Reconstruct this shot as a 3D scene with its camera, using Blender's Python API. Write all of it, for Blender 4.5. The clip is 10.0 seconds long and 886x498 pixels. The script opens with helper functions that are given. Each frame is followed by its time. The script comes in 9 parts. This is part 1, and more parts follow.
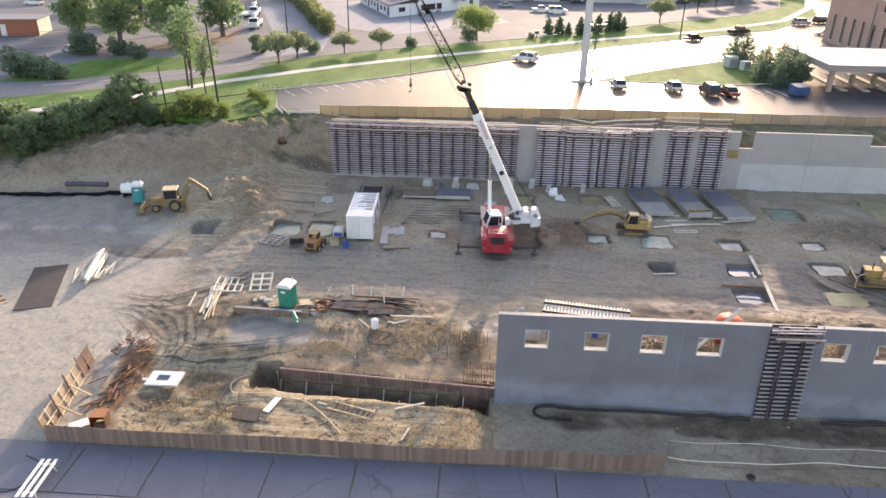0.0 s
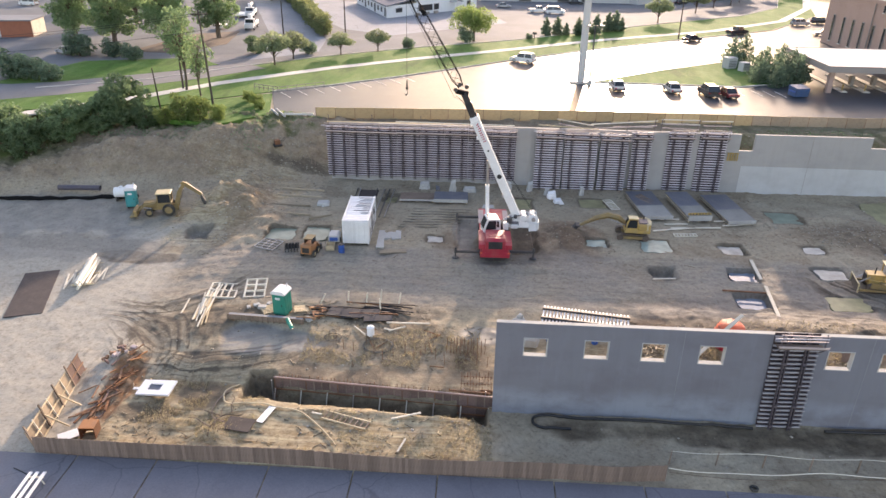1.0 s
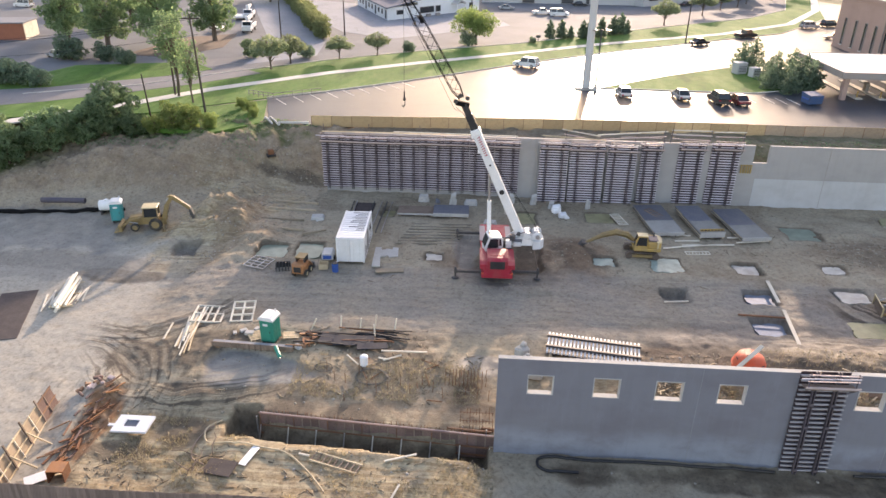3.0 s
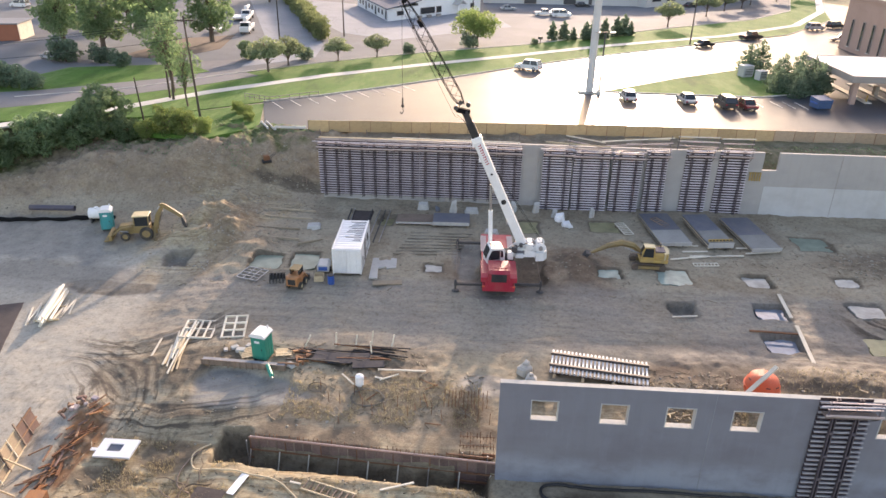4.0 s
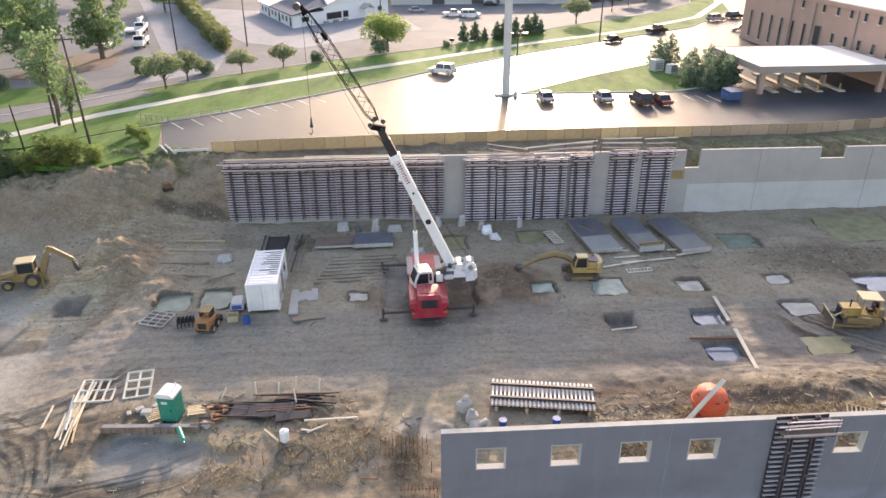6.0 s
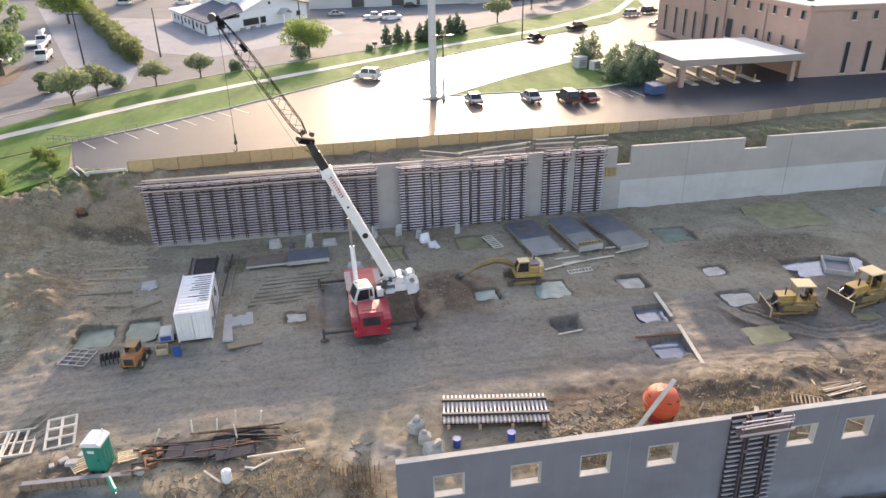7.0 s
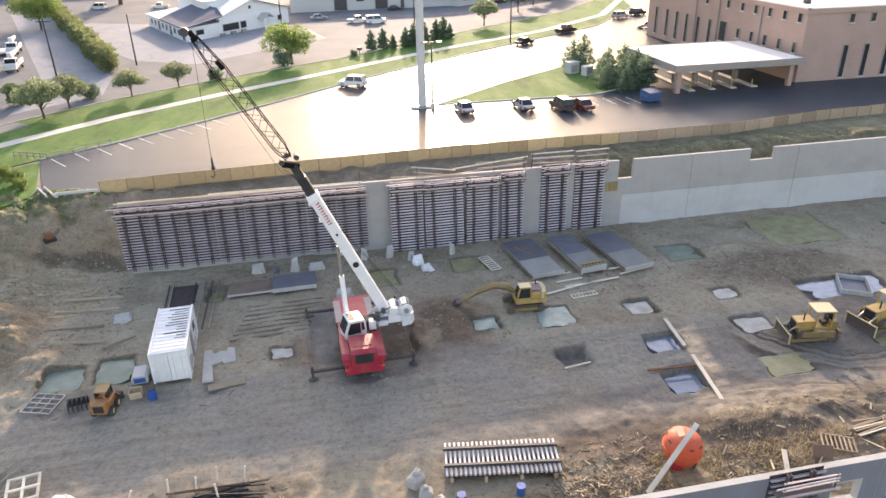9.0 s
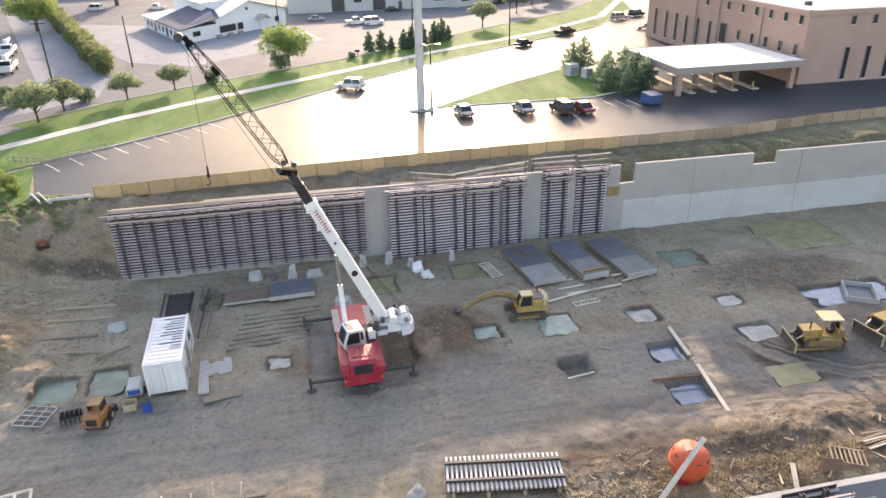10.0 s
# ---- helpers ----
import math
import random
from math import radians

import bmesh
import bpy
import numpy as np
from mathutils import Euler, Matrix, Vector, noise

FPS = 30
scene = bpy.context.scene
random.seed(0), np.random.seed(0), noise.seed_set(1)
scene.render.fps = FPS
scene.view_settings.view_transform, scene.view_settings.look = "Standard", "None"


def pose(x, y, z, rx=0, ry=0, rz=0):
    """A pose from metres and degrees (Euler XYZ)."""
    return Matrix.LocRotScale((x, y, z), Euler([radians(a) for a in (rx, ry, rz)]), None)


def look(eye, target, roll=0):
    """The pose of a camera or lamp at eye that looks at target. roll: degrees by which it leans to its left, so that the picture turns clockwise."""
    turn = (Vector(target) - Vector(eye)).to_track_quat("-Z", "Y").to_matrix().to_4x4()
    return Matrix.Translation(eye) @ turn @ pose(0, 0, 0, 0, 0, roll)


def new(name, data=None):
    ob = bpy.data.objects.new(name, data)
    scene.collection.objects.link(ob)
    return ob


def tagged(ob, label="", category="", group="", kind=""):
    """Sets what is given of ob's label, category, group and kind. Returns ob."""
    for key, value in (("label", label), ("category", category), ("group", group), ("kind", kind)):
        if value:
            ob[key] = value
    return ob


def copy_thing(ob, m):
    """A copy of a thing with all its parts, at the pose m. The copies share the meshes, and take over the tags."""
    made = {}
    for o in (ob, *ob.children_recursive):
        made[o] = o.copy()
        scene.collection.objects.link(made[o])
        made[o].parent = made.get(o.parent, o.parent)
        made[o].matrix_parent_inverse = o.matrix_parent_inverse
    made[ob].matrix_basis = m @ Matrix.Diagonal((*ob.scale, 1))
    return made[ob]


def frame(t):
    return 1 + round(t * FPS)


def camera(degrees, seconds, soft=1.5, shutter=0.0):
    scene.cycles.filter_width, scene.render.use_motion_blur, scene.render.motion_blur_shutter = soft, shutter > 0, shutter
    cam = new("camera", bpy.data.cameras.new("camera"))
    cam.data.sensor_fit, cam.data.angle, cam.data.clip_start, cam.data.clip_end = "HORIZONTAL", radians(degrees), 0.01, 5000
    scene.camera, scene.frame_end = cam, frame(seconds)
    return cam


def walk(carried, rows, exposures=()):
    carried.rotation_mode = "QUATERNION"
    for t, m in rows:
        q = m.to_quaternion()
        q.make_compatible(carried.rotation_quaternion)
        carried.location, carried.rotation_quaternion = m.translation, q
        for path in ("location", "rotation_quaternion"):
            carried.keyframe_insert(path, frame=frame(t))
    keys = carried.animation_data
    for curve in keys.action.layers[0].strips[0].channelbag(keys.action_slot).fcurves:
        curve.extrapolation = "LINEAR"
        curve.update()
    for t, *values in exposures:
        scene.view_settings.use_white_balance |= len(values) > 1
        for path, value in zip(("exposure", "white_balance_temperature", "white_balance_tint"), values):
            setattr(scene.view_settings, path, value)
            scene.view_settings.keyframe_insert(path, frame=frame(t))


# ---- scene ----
cam = camera(64.9, 10.0)

PATH = [
    (0, (-1.531, -41.429, 30.498), (-1.635, -39.628, 29.635), 0.9),
    (0.5, (-1.511, -41.014, 30.477), (-1.612, -39.212, 29.615), 0.9),
    (1, (-1.519, -40.396, 30.518), (-1.617, -38.594, 29.655), 0.9),
    (1.5, (-1.478, -39.582, 30.502), (-1.576, -37.78, 29.639), 0.9),
    (2, (-1.475, -38.642, 30.549), (-1.575, -36.841, 29.687), 0.9),
    (2.5, (-1.456, -37.543, 30.608), (-1.559, -35.741, 29.745), 0.9),
    (4, (-1.531, -33.798, 30.653), (-1.638, -31.998, 29.789), 1.0),
    (4.5, (-1.531, -32.599, 30.612), (-1.639, -30.798, 29.749), 1.0),
    (5, (-1.544, -31.477, 30.64), (-1.571, -29.673, 29.778), 0.6),
    (6.3, (-1.63, -28.593, 30.77), (-1.469, -26.796, 29.907), -0.5),
    (6.5, (-1.746, -28.234, 30.784), (-1.537, -26.442, 29.921), -0.7),
    (7, (-1.887, -27.12, 30.846), (-1.591, -25.341, 29.983), -1.1),
    (7.5, (-1.881, -25.944, 30.896), (-1.561, -24.169, 30.032), -1.3),
    (8, (-1.904, -24.774, 30.978), (-1.575, -23.001, 30.114), -1.3),
    (8.5, (-1.921, -23.561, 31.015), (-1.588, -21.788, 30.151), -1.3),
    (9, (-1.935, -22.371, 31.061), (-1.597, -20.598, 30.197), -1.3),
    (9.5, (-1.888, -21.541, 31.078), (-1.547, -19.769, 30.216), -1.3),
    (10, (-1.897, -21.193, 31.178), (-1.553, -19.422, 30.315), -1.3),
]
walk(cam, [(t, look(eye, target, roll)) for t, eye, target, roll in PATH], [(0, 1.82, 7600, 24), (4.5, 1.82, 7600, 24), (7, 1.81, 7600, 23), (7.5, 1.83, 7600, 23), (8.5, 1.9, 7600, 22.5), (10, 1.95, 7600, 22)])

# ---- sky, sun, exposure ----
SUN_AZ, SUN_EL = 10.0, 14.8
world = bpy.data.worlds.new("sky")
scene.world = world
world.use_nodes = True
wn = world.node_tree.nodes
sky = wn.new("ShaderNodeTexSky")
sky.sky_type = "NISHITA"
sky.sun_disc = False
sky.sun_elevation = radians(SUN_EL)
sky.sun_rotation = radians(SUN_AZ)
sky.dust_density = 1.5
world.node_tree.links.new(sky.outputs[0], wn["Background"].inputs[0])
wn["Background"].inputs[1].default_value = 0.15
sun_data = bpy.data.lights.new("sun", "SUN")
sun_data.energy, sun_data.angle, sun_data.color = 2.15, radians(1.4), (1.0, 0.885, 0.73)
sun = new("sun", sun_data)
sun.matrix_world = look((0, 0, 60), (-math.sin(radians(SUN_AZ)) * 60, -math.cos(radians(SUN_AZ)) * 60,
                                    60 - math.tan(radians(SUN_EL)) * 60))

# ---- mesh and material tools ----
class Mesh:
    """Collects faces and links them as one object."""

    def __init__(self):
        self.v, self.f = [], []

    def add(self, verts, faces):
        n = len(self.v)
        self.v += [tuple(p) for p in verts]
        self.f += [tuple(i + n for i in f) for f in faces]
        return self

    def box(self, x, y, z, sx, sy, sz, rx=0, ry=0, rz=0, b=0.0):
        """A box round its centre, with chamfered edges of width b."""
        m = pose(x, y, z, rx, ry, rz)
        h = Vector((sx / 2, sy / 2, sz / 2))
        if not b:
            vs = [m @ Vector((h.x * i, h.y * j, h.z * k)) for i in (-1, 1) for j in (-1, 1) for k in (-1, 1)]
            return self.add(vs, [(0, 1, 3, 2), (4, 6, 7, 5), (0, 4, 5, 1), (2, 3, 7, 6), (0, 2, 6, 4), (1, 5, 7, 3)])
        b = min(b, 0.45 * min(sx, sy, sz))
        vs, ix = [], {}
        for i in (-1, 1):
            for j in (-1, 1):
                for k in (-1, 1):
                    for a in range(3):
                        q = [h.x - b, h.y - b, h.z - b]
                        q[a] += b
                        ix[(i, j, k, a)] = len(vs)
                        vs.append(m @ Vector((q[0] * i, q[1] * j, q[2] * k)))
        fs = []
        for a in range(3):
            for s in (-1, 1):
                ring = []
                for u, w in ((-1, -1), (1, -1), (1, 1), (-1, 1)):
                    key = [u, w]
                    key.insert(a, s)
                    ring.append(ix[(*key, a)])
                fs.append(ring)
        for a in range(3):
            o = [c for c in range(3) if c != a]
            for s in (-1, 1):
                for t in (-1, 1):
                    def at(e, face):
                        key = [0, 0, 0]
                        key[a], key[o[0]], key[o[1]] = e, s, t
                        return ix[(*key, face)]
                    fs.append([at(-1, o[0]), at(1, o[0]), at(1, o[1]), at(-1, o[1])])
        for i in (-1, 1):
            for j in (-1, 1):
                for k in (-1, 1):
                    fs.append([ix[(i, j, k, 0)], ix[(i, j, k, 1)], ix[(i, j, k, 2)]])
        return self.add(vs, fs)

    def beam(self, p, q, w, h=None, roll=0, b=0.0):
        """A bar of w by h from p to q."""
        p, q = Vector(p), Vector(q)
        d = q - p
        m = Matrix.Translation((p + q) / 2) @ d.to_track_quat("Y", "Z").to_matrix().to_4x4() @ pose(0, 0, 0, 0, roll, 0)
        part_mesh = Mesh().box(0, 0, 0, w, d.length, h or w, b=b)
        return self.add([m @ Vector(c) for c in part_mesh.v], part_mesh.f)

    def cyl(self, p, q, r, r2=None, n=12, cap=True):
        p, q = Vector(p), Vector(q)
        r2 = r if r2 is None else r2
        m = (q - p).to_track_quat("Z", "Y").to_matrix()
        vs = []
        for c, k in ((p, r), (q, r2)):
            vs += [c + m @ Vector((k * math.cos(2 * math.pi * i / n), k * math.sin(2 * math.pi * i / n), 0)) for i in range(n)]
        fs = [(i, (i + 1) % n, n + (i + 1) % n, n + i) for i in range(n)]
        if cap:
            fs += [tuple(range(n))[::-1], tuple(range(n, 2 * n))]
        return self.add(vs, fs)

    def tube(self, pts, r, n=8):
        pts = [Vector(p) for p in pts]
        vs, fs = [], []
        for i, p in enumerate(pts):
            d = pts[min(i + 1, len(pts) - 1)] - pts[max(i - 1, 0)]
            m = d.to_track_quat("Z", "Y").to_matrix()
            k = r[i] if isinstance(r, (list, tuple)) else r
            vs += [p + m @ Vector((k * math.cos(2 * math.pi * j / n), k * math.sin(2 * math.pi * j / n), 0)) for j in range(n)]
        for i in range(len(pts) - 1):
            fs += [(i * n + j, i * n + (j + 1) % n, (i + 1) * n + (j + 1) % n, (i + 1) * n + j) for j in range(n)]
        fs += [tuple(range(n))[::-1], tuple(range((len(pts) - 1) * n, len(pts) * n))]
        return self.add(vs, fs)

    def prism(self, poly, axis, a, b, shrink=1.0):
        """A polygon drawn out along an axis from a to b."""
        def at(u, w, s):
            return {"x": (s, u, w), "y": (u, s, w), "z": (u, w, s)}[axis]
        n = len(poly)
        cu, cw = sum(p[0] for p in poly) / n, sum(p[1] for p in poly) / n
        vs = [at(u, w, a) for u, w in poly] + [at(cu + (u - cu) * shrink, cw + (w - cw) * shrink, b) for u, w in poly]
        fs = [tuple(range(n))[::-1], tuple(range(n, 2 * n))]
        fs += [(i, (i + 1) % n, n + (i + 1) % n, n + i) for i in range(n)]
        return self.add(vs, fs)

    def ball(self, c, rx, ry=None, rz=None, n=12, rings=8, z0=-1.0):
        ry, rz = ry or rx, rz or rx
        vs, fs = [], []
        a0 = math.asin(z0)
        for i in range(rings + 1):
            a = a0 + (math.pi / 2 - a0) * i / rings
            vs += [(c[0] + rx * math.cos(a) * math.cos(2 * math.pi * j / n), c[1] + ry * math.cos(a) * math.sin(2 * math.pi * j / n),
                    c[2] + rz * math.sin(a)) for j in range(n)]
        for i in range(rings):
            fs += [(i * n + j, i * n + (j + 1) % n, (i + 1) * n + (j + 1) % n, (i + 1) * n + j) for j in range(n)]
        fs.append(tuple(range(n))[::-1])
        return self.add(vs, fs)

    def data(self, name, material, smooth=False, tidy=True):
        me = bpy.data.meshes.new(name)
        me.from_pydata(self.v, [], self.f)
        if tidy:
            bm = bmesh.new()
            bm.from_mesh(me)
            bmesh.ops.recalc_face_normals(bm, faces=bm.faces)
            bm.to_mesh(me)
            bm.free()
        me.materials.append(material)
        if smooth:
            me.polygons.foreach_set("use_smooth", [True] * len(me.polygons))
        return me


def part(name, mesh, material, parent, label="", smooth=False):
    """One mesh object under a thing or a part. mesh: a Mesh, or mesh data that is shared."""
    data = mesh.data(name, material, smooth) if isinstance(mesh, Mesh) else mesh
    ob = new(name, data)
    ob.parent = parent
    return tagged(ob, label)


def thing(name, label, category, m=None, group="", kind=""):
    ob = new(name)
    ob.empty_display_size = 0.3
    if m is not None:
        ob.matrix_basis = m
    return tagged(ob, label, category, group, kind)


def solid(name, mesh, material, label, category="", group="", kind="", m=None, smooth=False, tidy=True):
    ob = new(name, mesh.data(name, material, smooth, tidy))
    if m is not None:
        ob.matrix_basis = m
    return tagged(ob, label, category, group, kind)


def cell_noise(x, y, seed=0):
    """Smooth noise from 0 to 1 over the plane."""
    x, y = np.asarray(x, float), np.asarray(y, float)
    xi, yi = np.floor(x), np.floor(y)
    u, w = x - xi, y - yi
    u, w = u * u * (3 - 2 * u), w * w * (3 - 2 * w)

    def h(a, b):
        s = np.sin(a * 127.1 + b * 311.7 + seed * 74.7) * 43758.5453
        return s - np.floor(s)
    return (h(xi, yi) * (1 - u) + h(xi + 1, yi) * u) * (1 - w) + (h(xi, yi + 1) * (1 - u) + h(xi + 1, yi + 1) * u) * w


def layers(x, y, seed=0, octaves=4):
    total, k = 0, 0.5
    for i in range(octaves):
        total, k, x, y = total + k * cell_noise(x, y, seed + i), k / 2, x * 2.03 + 5.1, y * 2.03 + 1.7
    return total / (1 - 0.5 ** octaves)


class Nodes:
    """Short hand for a node material."""

    def __init__(self, name):
        self.m = bpy.data.materials.new(name)
        self.m.use_nodes = True
        self.t = self.m.node_tree
        self.p = self.t.nodes["Principled BSDF"]

    def node(self, kind, **inputs):
        n = self.t.nodes.new("ShaderNode" + kind)
        for key, value in inputs.items():
            self.put(n.inputs[key], value)
        return n

    def put(self, socket, value):
        if isinstance(value, bpy.types.NodeSocket):
            self.t.links.new(value, socket)
        else:
            socket.default_value = value

    def where(self, scale=(1, 1, 1), space="Object", turn=0):
        n = self.node("Mapping")
        n.inputs["Scale"].default_value = scale
        n.inputs["Rotation"].default_value = (0, 0, turn)
        if space == "Place":
            self.t.links.new(self.node("NewGeometry").outputs["Position"], n.inputs["Vector"])
        else:
            self.t.links.new(self.node("TexCoord").outputs[space], n.inputs["Vector"])
        return n.outputs[0]

    def noise(self, scale, where=None, detail=4.0, rough=0.55):
        n = self.node("TexNoise", Scale=scale, Detail=detail, Roughness=rough)
        self.t.links.new(where or self.where(), n.inputs["Vector"])
        return n.outputs["Fac"]

    def ramp(self, fac, lo, hi, a=0.0, b=1.0):
        n = self.node("MapRange")
        n.inputs["From Min"].default_value, n.inputs["From Max"].default_value = lo, hi
        n.inputs["To Min"].default_value, n.inputs["To Max"].default_value = a, b
        self.put(n.inputs["Value"], fac)
        return n.outputs[0]

    def mix(self, fac, a, b, how="MIX"):
        n = self.t.nodes.new("ShaderNodeMix")
        n.data_type, n.blend_type = "RGBA", how
        self.put(n.inputs[0], fac)
        for i, c in ((6, a), (7, b)):
            self.put(n.inputs[i], c if isinstance(c, bpy.types.NodeSocket) else (*c, 1))
        return n.outputs[2]

    def math(self, op, a, b=0.0):
        n = self.t.nodes.new("ShaderNodeMath")
        n.operation = op
        self.put(n.inputs[0], a)
        self.put(n.inputs[1], b)
        return n.outputs[0]

    def attr(self, name):
        n = self.t.nodes.new("ShaderNodeAttribute")
        n.attribute_name = name
        return n.outputs["Fac"]

    def bump(self, height, strength=0.3, distance=0.05):
        n = self.node("Bump", Height=height, Strength=strength, Distance=distance)
        self.t.links.new(n.outputs[0], self.p.inputs["Normal"])

    def done(self, color, rough=0.8, metal=0.0, spec=0.5):
        self.put(self.p.inputs["Base Color"], color if isinstance(color, bpy.types.NodeSocket) else (*color, 1))
        self.put(self.p.inputs["Roughness"], rough)
        self.p.inputs["Metallic"].default_value = metal
        self.p.inputs["Specular IOR Level"].default_value = spec
        return self.m


def plain(name, c, rough=0.6, metal=0.0, dirt=(0.16, 0.13, 0.1), worn=0.35, fine=14.0, coarse=1.3, vary=0.12, bump=0.15, spec=0.5):
    """A worn surface: colour with dirt in patches, fine grain, and a shade of its own for each object."""
    n = Nodes(name)
    big = n.ramp(n.noise(coarse), 0.42, 0.75, 0, worn)
    small = n.noise(fine, detail=6)
    col = n.mix(big, c, dirt)
    col = n.mix(n.ramp(small, 0.3, 0.75, 0, 0.35), col, tuple(v * 0.55 for v in c))
    rnd = n.node("ObjectInfo").outputs["Random"]
    hsv = n.node("HueSaturation", Color=col, Value=n.ramp(rnd, 0, 1, 1 - vary, 1 + vary))
    n.bump(small, bump, 0.02)
    return n.done(hsv.outputs[0], n.ramp(small, 0.3, 0.7, max(0.05, rough - 0.12), min(1, rough + 0.12)), metal, spec)

# ---- materials ----
def make_soil():
    n = Nodes("soil")
    w = n.where(space="Place")
    big, mid, fine = n.noise(0.09, w, 5), n.noise(0.7, w, 6, 0.6), n.noise(5.0, w, 8, 0.65)
    col = n.mix(n.ramp(big, 0.35, 0.65), (0.275, 0.237, 0.19), (0.345, 0.303, 0.246))
    col = n.mix(n.ramp(n.noise(0.22, w, 6, 0.62), 0.46, 0.62, 0, 0.6), col, (0.21, 0.168, 0.13))
    col = n.mix(n.ramp(n.noise(0.31, n.where((1, 1, 1), "Place", 0.7), 7, 0.65), 0.53, 0.64, 0, 0.6), col, (0.36, 0.33, 0.275))
    col = n.mix(n.math("MULTIPLY", n.attr("pale"), n.ramp(mid, 0.2, 0.5, 0.6, 1)), col, (0.345, 0.33, 0.31))
    col = n.mix(n.math("MULTIPLY", n.attr("dry"), n.ramp(mid, 0.3, 0.6, 0.15, 0.95)), col, n.mix(n.ramp(n.noise(1.6, w, 5, 0.7), 0.4, 0.6), (0.275, 0.222, 0.15), (0.42, 0.362, 0.258)))
    col = n.mix(n.math("MULTIPLY", n.attr("dry"), n.ramp(n.noise(0.38, w, 7, 0.68), 0.49, 0.6, 0, 0.62)), col, (0.225, 0.168, 0.118))
    laid = n.noise(1.0, n.where((0.12, 3.2, 1), "Place", -0.05), 5, 0.7)
    col = n.mix(n.math("MULTIPLY", n.attr("dry"), n.ramp(laid, 0.52, 0.62, 0, 0.6)), col, (0.20, 0.145, 0.085))
    col = n.mix(n.math("MULTIPLY", n.attr("dry"), n.ramp(laid, 0.46, 0.38, 0, 0.55)), col, (0.51, 0.46, 0.335))
    col = n.mix(n.math("MULTIPLY", n.attr("brown"), n.ramp(mid, 0.25, 0.55, 0.45, 0.95)), col, n.mix(n.ramp(n.noise(0.5, w, 7, 0.7), 0.4, 0.62), (0.155, 0.11, 0.085), (0.26, 0.20, 0.155)))
    # dark mud; the same mask paints a few patches of shade
    col = n.mix(n.math("MULTIPLY", n.attr("mud_shade"), n.ramp(mid, 0.3, 0.55, 0.5, 1)), col, (0.085, 0.068, 0.054))
    col = n.mix(n.math("MULTIPLY", n.attr("rust"), n.ramp(mid, 0.3, 0.55, 0.4, 1)), col, (0.24, 0.13, 0.075))
    green = n.mix(n.ramp(fine, 0.3, 0.7), (0.035, 0.06, 0.018), (0.09, 0.12, 0.04))
    col = n.mix(n.math("MULTIPLY", n.attr("weed"), n.ramp(mid, 0.3, 0.6, 0.3, 1)), col, green)
    streak = n.noise(1.0, n.where((0.07, 1.5, 1), "Place", 0.03), 6, 0.7)
    col = n.mix(n.math("MULTIPLY", n.attr("ruts"), n.ramp(streak, 0.48, 0.72, 0, 0.8)), col, (0.125, 0.11, 0.092))
    col = n.mix(n.math("MULTIPLY", n.attr("ruts"), n.ramp(streak, 0.46, 0.3, 0, 0.5)), col, (0.34, 0.31, 0.255))
    col = n.mix(n.math("MULTIPLY", n.attr("ruts"), n.ramp(n.noise(0.16, w, 5, 0.6), 0.3, 0.6, 0.2, 0.62)), col, (0.222, 0.217, 0.222))
    swirl = n.noise(1.0, n.where((0.9, 0.16, 1), "Place", 0.9), 6, 0.7)
    col = n.mix(n.math("MULTIPLY", n.attr("swirl"), n.ramp(swirl, 0.5, 0.62, 0, 0.8)), col, (0.09, 0.078, 0.066))
    # smoother blue-grey ground
    blue_grey = n.math("MULTIPLY", n.attr("blue_grey"), n.ramp(mid, 0.15, 0.4, 0.75, 1))
    col = n.mix(blue_grey, col, n.mix(n.ramp(n.noise(0.6, w, 4), 0.35, 0.65), (0.15, 0.153, 0.16), (0.235, 0.235, 0.235)))
    for mark, turn in (("track", "turn"), ("track_b", "turn_b")):
        at = n.node("CombineXYZ", X=n.attr(turn), Y=n.math("MULTIPLY", mid, 0.35))
        line = n.noise(2.1, at.outputs[0], 4, 0.65)
        worn = n.math("MULTIPLY", n.attr(mark), n.ramp(n.noise(0.35, w, 4, 0.6), 0.38, 0.55, 0.55, 1))
        col = n.mix(n.math("MULTIPLY", worn, n.ramp(line, 0.51, 0.57, 0, 0.9)), col, (0.07, 0.059, 0.052))
        col = n.mix(n.math("MULTIPLY", worn, n.ramp(line, 0.47, 0.40, 0, 0.5)), col, (0.30, 0.268, 0.22))
    col = n.mix(n.ramp(fine, 0.45, 0.75, 0, 0.38), col, n.mix(1.0, col, (0.42, 0.40, 0.38), "MULTIPLY"))
    grit = n.noise(2.4, w, 9, 0.78)
    col = n.mix(n.ramp(grit, 0.52, 0.63, 0, 0.62), col, n.mix(1.0, col, (0.52, 0.47, 0.43), "MULTIPLY"))
    col = n.mix(n.ramp(grit, 0.46, 0.36, 0, 0.45), col, n.mix(1.0, col, (1.45, 1.42, 1.38), "MULTIPLY"))
    pebble = n.node("TexVoronoi", Scale=3.4)
    n.t.links.new(w, pebble.inputs["Vector"])
    col = n.mix(n.ramp(pebble.outputs["Distance"], 0.09, 0.05, 0, 0.14), col, (0.42, 0.39, 0.33))
    col = n.mix(1.0, col, (1.02, 1.0, 0.905), "MULTIPLY")
    n.bump(n.math("ADD", n.math("MULTIPLY", mid, 1.5), fine), n.ramp(n.math("MAXIMUM", n.attr("pale"), n.attr("blue_grey")), 0, 1, 0.36, 0.08), 0.13)
    return n.done(col, n.math("MINIMUM", n.ramp(n.attr("mud_shade"), 0, 1, 0.95, 0.7), n.ramp(n.attr("blue_grey"), 0, 1, 1.0, 0.45)), 0, 0.25)


